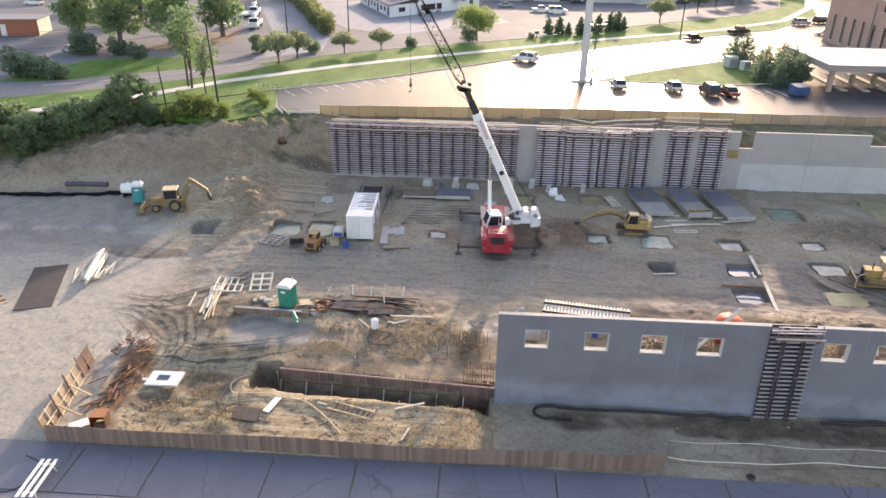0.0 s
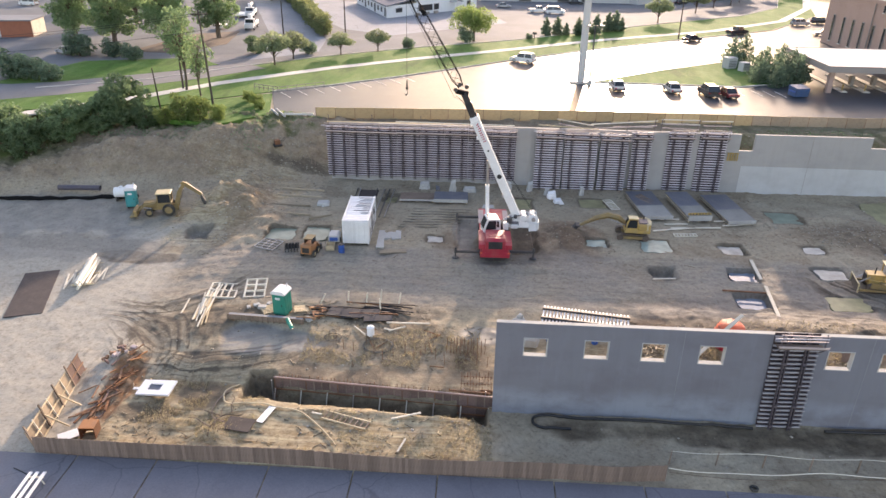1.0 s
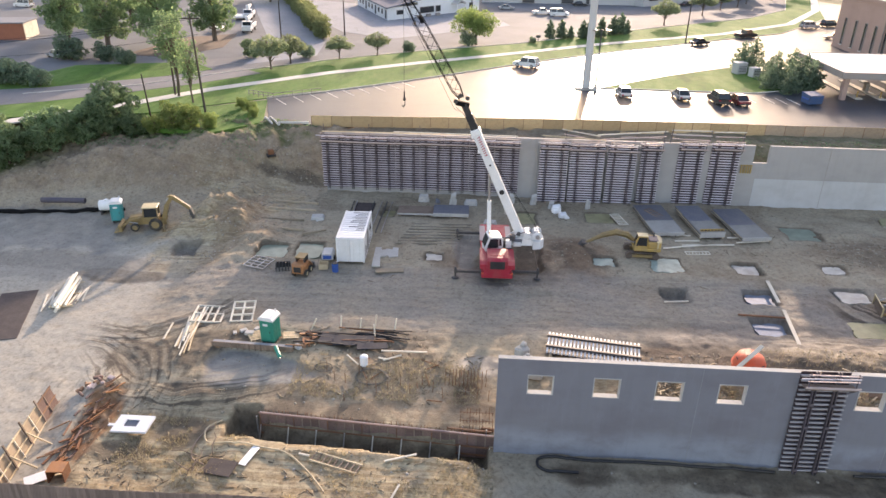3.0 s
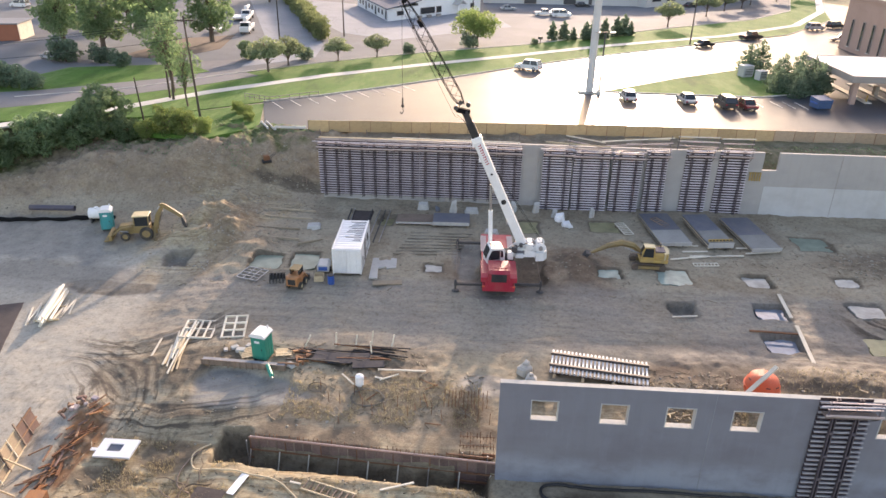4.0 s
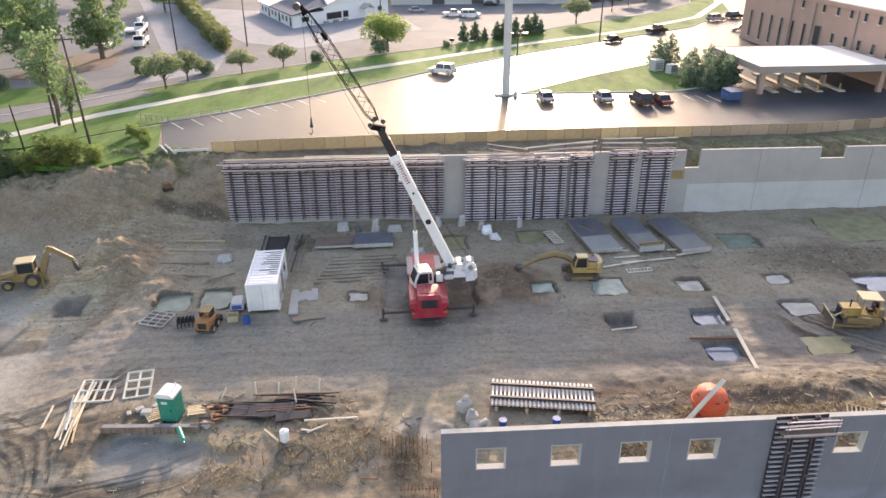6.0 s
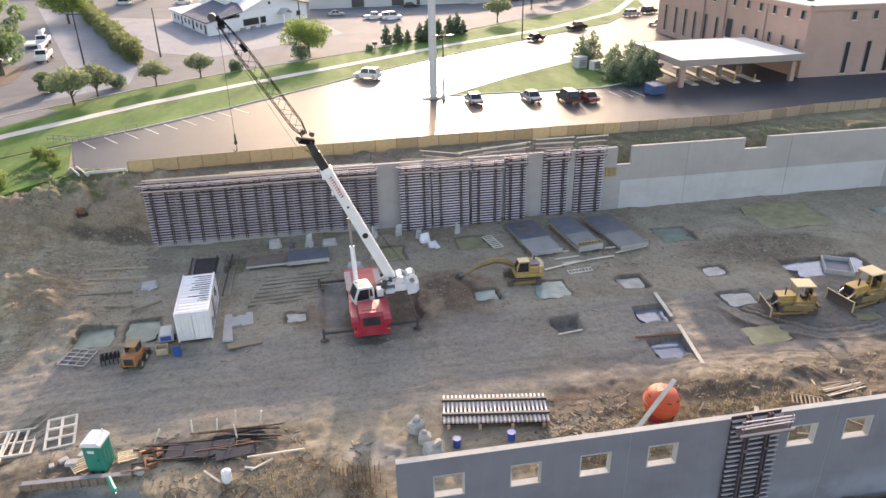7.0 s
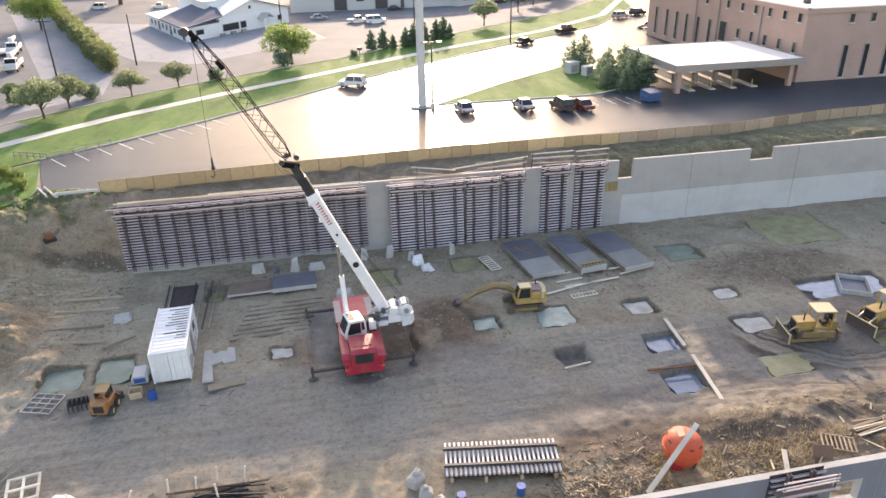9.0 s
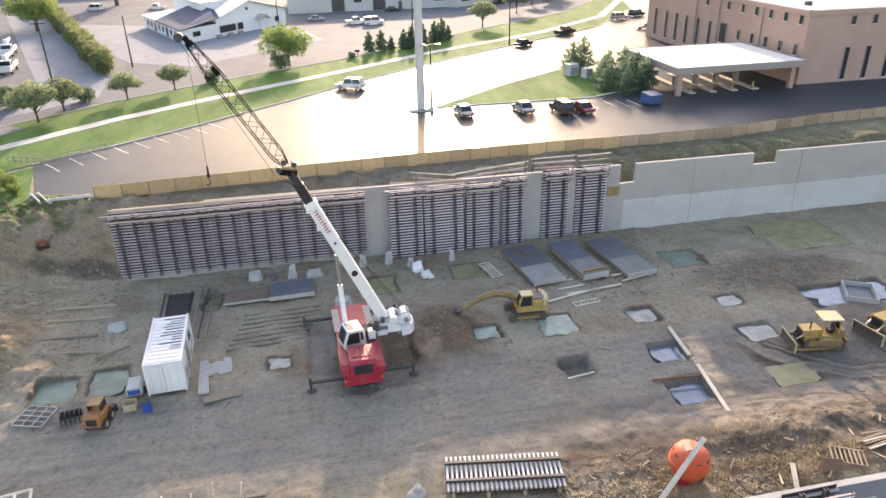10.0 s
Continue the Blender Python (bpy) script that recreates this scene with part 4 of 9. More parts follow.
solid("wall_back", holed_wall(-20.4, 66, -0.4, 7.35, 43.0, 43.4, [], [(29.7, 31.4, 5.3, 7.35), (45.1, 48.0, 6.05, 7.35)]), BACK_POUR,
      "long pale cast concrete retaining wall with notches along its top", "wall", kind="structure")
solid("wall_kicker", Mesh().box(47.3, 43.03, 1.45, 34.0, 0.09, 3.9, b=0.02), KICKER_POUR, "slightly proud lower pour of the concrete wall", "wall", kind="structure")
joints = thing("pour_joint", "dark vertical joint line on the concrete wall", "joint", kind="structure")
for x in (38.2, 51.0):
    part("joint", Mesh().box(x, 42.985, 3.6, 0.045, 0.04, 7.2), FASCIA, joints)

# gang forms: a plywood face, horizontal joists, upright strongbacks
JOIST = {}


def gang_form(w, h, m, label, backs, rail=True, group="gang forms on the back wall", rows=22, metal=ALU):
    ob = thing("gang_form", label, "formwork", m, group)
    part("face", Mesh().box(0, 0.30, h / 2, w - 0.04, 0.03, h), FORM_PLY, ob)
    key = (round(w, 2), metal.name)
    if key not in JOIST:
        j = Mesh().box(0, 0.19, 0, w, 0.14, 0.02).box(0, 0.11, 0.0, w, 0.03, 0.125)
        JOIST[key] = j.data("joist", metal)
    for i in range(rows):
        z = 0.2 + (h - 0.4) * i / (rows - 1)
        o = part("joist", JOIST[key], metal, ob)
        o.matrix_basis = pose(0.03 * math.sin(i * 2.3 + w), 0, z, 0, 0, 0)
    for x in backs:
        s = Mesh()
        for d in (-0.09, 0.09):
            s.box(x + d, 0.0, h / 2, 0.06, 0.2, h + 0.25)
        for k in range(5):
            s.box(x, -0.11, 0.7 + k * (h - 1.2) / 4, 0.26, 0.05, 0.2)
        part("strongback", s, STRONG, ob)
    if rail:
        part("walkway", Mesh().box(0, -0.42, h - 0.65, w, 0.6, 0.06), BOARD_GREY, ob)
        for x in (-w / 2 + 0.12, w / 2 - 0.12):
            part("bracket", Mesh().beam((x, -0.68, h - 0.7), (x, -0.72, h + 0.5), 0.06).beam((x, -0.70, h - 0.7), (x, 0.0, h - 1.3), 0.05), STRONG, ob)
        part("guard_rail", Mesh().beam((-w / 2, -0.74, h + 0.42), (w / 2, -0.74, h + 0.38), 0.09, 0.04), PINKISH, ob)
        part("guard_rail", Mesh().beam((-w / 2 - 0.4, -0.78, h + 0.16), (w / 2, -0.78, h + 0.20), 0.04, 0.08), ALU, ob)
        part("toe_board", Mesh().beam((-w / 2, -0.70, h - 0.52), (w / 2 + 0.2, -0.70, h - 0.55), 0.04, 0.14), PINKISH, ob)
        part("guard_rail", Mesh().beam((-w / 2, -0.74, h - 0.05), (w / 2, -0.74, h - 0.02), 0.09, 0.04), PINKISH, ob)
    return ob


for i in range(8):
    w = 2.92
    gang_form(w, 6.55, pose(-20.75 + w / 2 + i * 2.94, 42.6, 0.55, 0.8 * math.sin(i), 0.25 * math.sin(i * 2.1), 0),
              "tall plywood wall form with silver joists and dark strongbacks", (-0.75, 0.72), True, metal=ALU_WORN)
for x, w, y, z, h, tag in ((6.75, 3.3, 41.75, -0.05, 7.3, "lean"), (10.6, 4.0, 41.8, -0.05, 7.2, "lean"), (14.55, 3.3, 41.9, 0.0, 7.2, ""),
                           (17.95, 2.3, 42.3, 0.0, 7.4, ""), (22.55, 2.9, 42.6, 0.0, 7.5, ""), (26.4, 3.3, 42.6, 0.0, 7.6, "")):
    gang_form(w, h, pose(x, y, z, -3.0 if tag else -0.8, 0.3 * math.sin(x), 0), "tall wall form with bright joists standing against the concrete wall",
              (-w * 0.28, w * 0.28), True, rows=24)
f = gang_form(3.0, 8.0, pose(20.0, -0.5, -1.95, -1.5, -1.2, 0), "tall wall form with silver joists leaning on the front wall", (-0.62, 0.66), True, "", 23, ALU_DULL)
# planks and loose rails on top of the forms
loose = [((-20.5, 42.3, 7.62), (-3, 42.35, 7.75)), ((-12, 42.1, 7.9), (2.4, 42.2, 7.8)), ((11.5, 42.4, 8.2), (19.5, 42.8, 8.75)), ((14, 42.6, 8.5), (19.0, 42.7, 8.55)),
         ((19.9, 42.9, 8.9), (24.5, 42.8, 8.95)), ((24.6, 42.6, 8.9), (28.2, 42.5, 9.0)), ((5.2, 41.5, 8.2), (12.4, 41.6, 7.85)), ((7.5, 42.9, 8.6), (12.0, 42.9, 7.9)),
         ((19.9, 42.9, 8.45), (24.5, 42.8, 8.4))]
railing = thing("guard_railing", "guard railing of sawn planks on thin posts along the wall top", "railing")
for k, (p, q) in enumerate(loose):
    part("plank", Mesh().beam(p, q, 0.05, 0.12, b=0.008), TIMBER_PALE if k % 3 else TIMBER, railing)
    if p[0] > 5:
        part("plank", Mesh().beam((p[0] + 0.2, p[1] - 0.1, p[2] - 0.5), (q[0] - 0.1, q[1] - 0.1, q[2] - 0.55), 0.05, 0.1, b=0.008), PINKISH, railing)
for x, z in ((-20.4, 7.2), (-15, 7.3), (-9, 7.3), (-3, 7.4), (2.3, 7.4), (8, 7.3), (12, 7.4), (16, 7.6), (19.2, 7.8), (20.0, 7.8), (24.4, 7.8), (28.1, 7.8)):
    part("post", Mesh().beam((x, 43.1, 7.3), (x, 42.7, z + 1.2), 0.07), STRONG, railing)
bracket = thing("yellow_bracket", "yellow steel bracket frame hung on the concrete wall", "bracket", pose(29.0, 42.78, 4.1))
for i in range(5):
    part("bar", Mesh().box(-0.55 + 0.28 * i, 0, 0.5, 0.12, 0.1, 1.0), YELLOW, bracket)
part("rail", Mesh().box(0, 0.04, 0.95, 1.4, 0.08, 0.08), YELLOW, bracket)

# back fence of plywood sheets
FENCE = [(-24.2, 52.2), (-11, 53.2), (1, 53.9), (14, 54.6), (28, 54.8), (35, 54.7), (50, 54.9), (64, 57.2), (75, 58.0), (96, 58.6)]
fence = thing("plywood_fence", "long hoarding of tan plywood sheets above the excavation", "fence")
batten_mesh = Mesh().box(0, 0, 0.7, 0.07, 0.03, 1.42).data("batten", RED_FORM)
post_mesh = Mesh().box(0, 0, 0.66, 0.09, 0.09, 1.5).data("post", TIMBER)
run = 0.0
for (ax, ay), (bx, by) in zip(FENCE, FENCE[1:]):
    d = Vector((bx - ax, by - ay))
    n = max(1, round(d.length / 2.42))
    ang = math.degrees(math.atan2(d.y, d.x))
    # from x 34 on the building's shade is put into the sheet colour
    skin = PLY if ax < 34 else PLY_GREY
    sheet_mesh = Mesh().box(0, 0, 0.70, d.length / n + 0.02, 0.03, 1.46, b=0.006).data("sheet", skin)
    for i in range(n):
        k = (i + 0.5) / n
        x, y = ax + d.x * k, ay + d.y * k
        part("sheet", sheet_mesh, PLY, fence).matrix_basis = pose(x, y, LOT - 0.08 + random.uniform(-0.03, 0.03), random.uniform(-1.5, 1.5), random.uniform(-0.4, 0.4), ang)
        part("batten", batten_mesh, RED_FORM, fence).matrix_basis = pose(ax + d.x * i / n, ay + d.y * i / n - 0.035, LOT - 0.05, 0, 0, ang)
        part("post", post_mesh, TIMBER, fence).matrix_basis = pose(ax + d.x * i / n, ay + d.y * i / n + 0.09, LOT - 0.05, 0, 0, ang)
side_rail = Mesh()
for (ax, ay), (bx, by) in zip(FENCE, FENCE[1:]):
    side_rail.beam((ax, ay + 0.06, LOT + 1.1), (bx, by + 0.06, LOT + 1.1), 0.05, 0.1)
part("rail", side_rail, TIMBER, fence)

# front fence of upright boards
front = thing("board_fence", "weathered upright board fence along the front of the site", "fence")
board = [Mesh().box(0, 0, h / 2, 0.215, 0.03, h, b=0.004).data("board", FENCE_BOARD) for h in (1.36, 1.37, 1.35)]
x, i = -29.9, 0
while x < 11.0:
    y = -6.4 + 0.10 * math.sin(x * 0.3) + max(0, x - 7.5) * 0.16
    part("board", board[i % 3], FENCE_BOARD, front).matrix_basis = pose(x, y, -1.82 + 0.012 * math.sin(i * 1.9) + 0.05 * math.sin(x * 0.4), random.uniform(-0.8, 0.8), random.uniform(-0.3, 0.3), 8 if i % 2 else 0)
    x += 0.202
    i += 1
part("rail", Mesh().beam((-29.9, -6.24, -0.9), (7.5, -6.24, -0.9), 0.05, 0.1), TIMBER, front)

# side fence: plywood with stud framing
side = thing("framed_fence", "weathered plywood fence with long timber rails and dark posts", "fence", pose(-29.95, -6.3, -1.8, 0, 0, 99))
for i in range(4):
    part("sheet", Mesh().box(1.1 + 2.25 * i, 0.06, 0.85, 2.2, 0.03, 1.7), PLY_GREY if i < 3 else FORM_BROWN, side).matrix_basis = pose(0, 0, 0.02 * i, -16 + i, 0, 0)
    for z, off in ((0.25, 0.03), (0.85, 0.2), (1.62, 0.42)):
        part("rail", Mesh().beam((2.25 * i - 0.05, off, z), (2.25 * i + 2.3, off, z + 0.03 * math.sin(i)), 0.07, 0.1), TIMBER if i < 3 else RED_FORM, side)
    for k in (0.0, 1.1):
        part("stud", Mesh().beam((k + 2.25 * i, -0.03, 0), (k + 2.25 * i, 0.47, 1.75 if k else 2.1), 0.06 if k else 0.11, 0.1), TIMBER_PALE if k and i < 3 else BOARD_GREY, side)
    if i in (1, 2):
        part("brace", Mesh().beam((2.25 * i, 0.35, 1.3), (2.25 * i, -1.2, 0.15), 0.07, 0.12), TIMBER, side)
q = random.Random(77)
for i in range(46):
    x, y, l = q.gauss(-28.3, 0.45), q.uniform(-3.4, 4.4), q.uniform(0.5, 1.7)
    solid("rusty_beam", Mesh().box(0, 0, 0.05, l, q.uniform(0.06, 0.14), 0.07), (RUST, RED_FORM, FORM_BROWN, ORANGE_BROWN)[i % 4], "rusty steel offcut in the shallow hollow", "beam", "rusty offcuts",
          m=pose(x, y, ground(x, y) + 0.06 + 0.02 * (i % 5), q.uniform(-6, 6), q.uniform(-6, 6), q.gauss(72, 22)))
for i in range(14):
    x, y = q.gauss(-29.4, 0.6), q.gauss(3.6, 0.7)
    solid("rubble_block", Mesh().box(0, 0, 0.12, q.uniform(0.25, 0.6), q.uniform(0.15, 0.4), q.uniform(0.15, 0.3), b=0.05), PINKISH if i % 3 == 0 else (RED_FORM if i % 3 == 1 else FORM_BROWN), "reddish broken rubble heaped at the fence end", "rubble", "rubble heap",
          m=pose(x, y, ground(x, y) + 0.05 * (i % 3), q.uniform(-15, 15), q.uniform(-15, 15), q.uniform(0, 180)))

# ---- machines ----
def wheel(parent, x, y, z, r, w, axis="x", hub=WHITE, knobs=0):
    """A tyre with its rim, on an axle along axis."""
    d = Vector((1, 0, 0)) if axis == "x" else Vector((0, 1, 0))
    c = Vector((x, y, z))
    t = Mesh()
    ring = [(r * 0.62, -0.5), (r * 0.93, -0.5), (r, -0.36), (r, 0.36), (r * 0.93, 0.5), (r * 0.62, 0.5)]
    n = 20
    side, up = Vector((0, 0, 1)), d.cross(Vector((0, 0, 1)))
    vs = [c + d * (k * w) + (side * math.cos(2 * math.pi * i / n) + up * math.sin(2 * math.pi * i / n)) * q for i in range(n) for q, k in ring]
    m = len(ring)
    fs = [(i * m + j, ((i + 1) % n) * m + j, ((i + 1) % n) * m + (j + 1) % m, i * m + (j + 1) % m) for i in range(n) for j in range(m)]
    t.add(vs, fs)
    ob = part("wheel", t, RUBBER, parent, smooth=False)
    part("rim", Mesh().cyl(c - d * w * 0.36, c + d * w * 0.36, r * 0.6, n=16).cyl(c - d * w * 0.46, c + d * w * 0.46, r * 0.2, n=10), hub, ob)
    return ob


def rough_terrain_crane():
    gx, gy = 0.1, 25.8
    ob = thing("mobile_crane", "red and white rough-terrain crane with raised boom standing on its outriggers", "crane", pose(gx, gy, -0.22, 0, 0, 1.5))
    car = part("carrier", Mesh().box(0, 0.2, 1.25, 2.5, 10.2, 0.75, b=0.06).box(0, 1.7, 1.72, 3.0, 6.4, 0.18, b=0.03).box(0, -4.6, 0.95, 2.9, 0.8, 0.6, b=0.08), RED, ob)
    part("engine_hood", Mesh().prism([(-5.05, 1.0), (-5.05, 2.45), (-4.8, 2.7), (-2.9, 2.75), (-2.9, 1.0)], "x", -0.95, 0.95), RED, ob)
    part("grille", Mesh().box(0, -5.08, 2.05, 1.35, 0.06, 0.75), BLACK, ob)
    for i in range(5):
        part("louvre", Mesh().box(-0.56 + 0.28 * i, -3.8, 2.75, 0.2, 1.2, 0.05, rx=1.5), RED, ob)
    for s in (-1, 1):
        part("fender", Mesh().prism([(-4.9, 1.55), (-4.9, 2.0), (-4.3, 2.15), (-1.7, 2.15), (-1.3, 1.75), (-1.3, 1.62)], "x", s * 0.97, s * 1.6), RED, ob)
        part("deck_plate", Mesh().box(s * 1.3, 2.6, 1.84, 0.55, 3.6, 0.04), PINKISH, ob)
        part("tail_light", Mesh().box(s * 1.35, -5.02, 1.2, 0.22, 0.06, 0.14), ORANGE, ob)
        for y in (-3.1, 3.1):
            wheel(ob, s * 1.2, y, 0.88, 0.84, 0.6, "x", RED, 18)
        for y in (-3.85, 4.95):
            arm = part("outrigger", Mesh().box(s * 2.45, y + s * 0.12, 0.8, 2.7, 0.22, 0.24, b=0.02), DARK, ob)
            part("jack", Mesh().cyl((s * 3.85, y + s * 0.12, 0.25), (s * 3.85, y + s * 0.12, 1.2), 0.085, n=10).box(s * 3.85, y + s * 0.12, 0.85, 0.24, 0.24, 0.42), DARK, arm)
            part("float", Mesh().cyl((s * 3.85, y + s * 0.12, 0.1), (s * 3.85, y + s * 0.12, 0.2), 0.36, 0.24, n=14), DARK, arm)
    for s in (-1, 1):
        part("guard_line", Mesh().beam((s * 3.85, -3.7, 1.05), (s * 3.85, 4.8, 1.05), 0.03), BOARD_GREY, ob, "thin guard line between the outrigger jacks")
    part("turntable", Mesh().cyl((0.3, -0.5, 1.65), (0.3, -0.5, 2.0), 1.25, n=24), BLACK, ob)
    part("slew_deck", Mesh().box(1.6, 0, 2.2, 4.2, 1.1, 0.4, b=0.05), DARK, ob)
    up = part("upper_frame", Mesh().box(3.0, 0, 2.7, 1.6, 1.1, 0.5, b=0.06).prism([(0.9, 2.3), (3.4, 2.3), (3.4, 2.9), (2.5, 3.5), (1.8, 3.2)], "y", -0.60, -0.5)
              .prism([(0.9, 2.3), (3.4, 2.3), (3.4, 2.9), (2.5, 3.5), (1.8, 3.2)], "y", 0.5, 0.6), WHITE, ob)
    part("counterweight", Mesh().prism([(3.5, -1.15), (4.25, -1.0), (4.6, -0.45), (4.6, 0.5), (4.3, 1.1), (3.5, 1.3)], "z", 1.9, 2.7, 0.94), WHITE, ob)
    for x, z in ((3.05, 3.0), (3.95, 3.05)):
        w = part("winch", Mesh().cyl((x, -0.5, z), (x, 0.6, z), 0.3, n=18), DARK, ob, "dark winch drum wound with cable")
        for k in (-0.58, 0.66):
            part("flange", Mesh().cyl((x, k - 0.05, z), (x, k + 0.05, z), 0.47, n=20), WHITE, w)
        part("motor", Mesh().cyl((x, -0.86, z), (x, -0.62, z), 0.2, n=12), STEEL, w)
        part("guard", Mesh().prism([(x - 0.5, z - 0.5), (x - 0.5, z + 0.1), (x - 0.3, z + 0.5), (x + 0.1, z + 0.56), (x + 0.06, z + 0.5), (x - 0.26, z + 0.44), (x - 0.44, z + 0.06), (x - 0.44, z - 0.5)], "y", -0.45, 0.55), WHITE, w)
    part("side_plate", Mesh().prism([(1.5, 2.15), (1.5, 2.75), (2.3, 3.05), (3.6, 2.65), (3.6, 2.15)], "y", -0.80, -0.7), WHITE, ob)
    part("side_box", Mesh().box(1.15, -1.05, 2.45, 0.55, 0.6, 0.75, b=0.05).box(2.0, -0.95, 2.35, 0.75, 0.35, 0.4, b=0.04), WHITE, ob)
    part("access_box", Mesh().box(2.1, -0.83, 2.62, 0.72, 0.1, 0.42, b=0.03), BLUE_FORM, ob, "small dark blue hatch on the white upper")
    # cab
    cab = part("cab", Mesh().prism([(-1.45, 1.85), (-1.5, 2.45), (-1.05, 3.42), (-0.9, 3.5), (0.55, 3.42), (0.75, 3.2), (0.8, 1.85)], "y", -2.5, -1.0), WHITE, ob)
    part("windshield", Mesh().prism([(-1.54, 2.45), (-1.09, 3.4), (-1.02, 3.38), (-1.47, 2.43)], "y", -2.4, -1.1), GLASS, cab)
    part("side_window", Mesh().prism([(-1.22, 2.35), (-1.18, 2.6), (-0.85, 3.28), (0.15, 3.26), (0.15, 2.35)], "y", -2.53, -2.47), GLASS, cab)
    part("rear_window", Mesh().prism([(0.26, 2.55), (0.26, 3.24), (0.52, 3.2), (0.6, 2.55)], "y", -2.53, -2.47), GLASS, cab)
    part("door_seam", Mesh().box(0.2, -2.515, 2.6, 0.03, 0.03, 1.4).box(-0.5, -2.515, 2.26, 1.4, 0.03, 0.03), FASCIA, cab)
    part("roof_window", Mesh().box(-0.55, -1.75, 3.485, 0.6, 1.0, 0.03, ry=3), GLASS, cab)
    part("wiper", Mesh().beam((-1.5, -1.75, 2.6), (-1.2, -1.6, 3.2), 0.03), BLACK, cab)
    cab.matrix_basis = pose(-0.4, -1.45, 0.12, 0, 0, 11) @ Matrix.Diagonal((0.76, 1, 1, 1)) @ pose(0.35, 1.75, 0)
    # boom: sections inside one another
    root, head = Vector((2.25, 0.0, 3.15)), Vector((-3.5, 0.25, 15.6))
    d = head - root
    part("boom_base", Mesh().beam(root, root + d * 0.80, 0.72, 0.82, b=0.07), WHITE, ob)
    part("boom_collar", Mesh().beam(root + d * 0.78, root + d * 0.815, 0.82, 0.92, b=0.05), WHITE, ob)
    part("boom_section", Mesh().beam(root + d * 0.80, root + d * 0.92, 0.6, 0.68, b=0.05), BLACK, ob)
    part("boom_tip_section", Mesh().beam(root + d * 0.91, root + d, 0.5, 0.58, b=0.05), BLACK, ob)
    hd = part("boom_head", Mesh().beam(head - d * 0.02 + Vector((0.35, 0, 0.1)), head + Vector((-0.75, 0, 0.1)), 0.5, 0.42, b=0.05), BLACK_MATT, ob)
    for k, off in enumerate(((-0.75, 0.25), (0.3, 0.55), (-0.35, 0.75))):
        part("sheave", Mesh().cyl((head.x + off[0], head.y - 0.3, head.z + off[1]), (head.x + off[0], head.y + 0.3, head.z + off[1]), 0.2, n=16), DARK, hd)
    across = d.cross(Vector((0, 1, 0))).normalized()
    strokes = Mesh()
    for i in range(9):
        c = root + d * (0.625 + 0.0165 * i) + Vector((0, -0.345, 0))
        strokes.beam(c - across * (0.20 if i % 3 == 0 else 0.12), c + across * 0.13, 0.07, 0.07)
        strokes.beam(c - across * 0.12, c + d * 0.009 - across * 0.10, 0.07, 0.07)
    part("marking", strokes, RED, ob, "faded red bars painted along the boom")
    part("clutter", Mesh().box(1.5, -0.95, 3.0, 0.5, 0.6, 0.6, b=0.04).box(2.1, -0.8, 3.35, 0.3, 0.4, 0.3, b=0.03), DARK, ob, "dark pump housing behind the cab")
    for k in (0.18, 0.43, 0.66, 0.77):
        part("bracket", Mesh().box(*(root + d * k + Vector((-0.45, -0.1, -0.15))), 0.22, 0.35, 0.3, b=0.03), STEEL if k < 0.5 else WHITE, ob)
    part("hose_reel", Mesh().cyl((2.9, -0.95, 3.2), (2.9, -0.65, 3.2), 0.36, n=16), WHITE, ob)
    part("hydraulic_line", Mesh().tube([(1.2, -0.9, 2.6), (1.9, -1.0, 3.4), (2.6, -0.7, 3.5), (3.3, -0.7, 3.2)], 0.05, 6), BLACK, ob)
    for k in (0.34,):
        part("port_hole", Mesh().cyl(root + d * k + Vector((0, -0.36, 0)), root + d * k + Vector((0, -0.40, 0)), 0.24, n=16), BLACK, ob)
    part("port_hole", Mesh().cyl(root + d * 0.55 + Vector((0, -0.36, 0)), root + d * 0.55 + Vector((0, -0.39, 0)), 0.1, n=12), BLACK, ob)
    foot, grip = Vector((-0.7, 0.0, 2.3)), root + d * 0.50 + Vector((-0.3, 0, -0.45))
    part("lift_cylinder", Mesh().cyl(foot, foot + (grip - foot) * 0.62, 0.2, n=12), WHITE, ob)
    part("lift_rod", Mesh().cyl(foot + (grip - foot) * 0.6, grip, 0.12, n=10), STEEL, ob)
    # lattice jib
    tip = Vector((-8.7, -0.2, 24.7))
    base = head + Vector((-0.25, 0, 0.5))
    e = tip - base
    side = Vector((0, 1, 0))
    out = e.cross(side).normalized()

    def corner(k, a, b):
        w = 0.42 * (1 - 0.55 * max(0, (k - 0.75) / 0.25)) * (0.5 + 0.5 * min(1, k / 0.1))
        return base + e * k + side * a * w + out * b * w
    for a in (-1, 1):
        for b in (-1, 1):
            part("chord", Mesh().tube([corner(k, a, b) for k in (0, 0.1, 0.4, 0.75, 1.0)], 0.036, 6), BLACK_MATT, ob)
    ks = [i / 14 for i in range(15)]
    for i in range(14):
        for face in range(4):
            cs = [(-1, -1), (1, -1), (1, 1), (-1, 1)]
            p, q = cs[face], cs[(face + 1) % 4]
            if i % 2:
                p, q = q, p
            part("lacing", Mesh().cyl(corner(ks[i], *p), corner(ks[i + 1], *q), 0.017, n=5, cap=False), BLACK_MATT, ob)
    part("jib_splice", Mesh().beam(corner(0.74, 0, -0.6), corner(0.80, 0, -0.6), 0.7, 0.3).beam(corner(0.77, -1, 1), corner(0.77, 1, 1), 0.16), BLACK_MATT, ob, "dark splice plates on the lattice jib")
    th = part("jib_head", Mesh().beam(tip - e.normalized() * 0.3, tip + e.normalized() * 0.4, 0.34, 0.34, b=0.04), BLACK_MATT, ob)
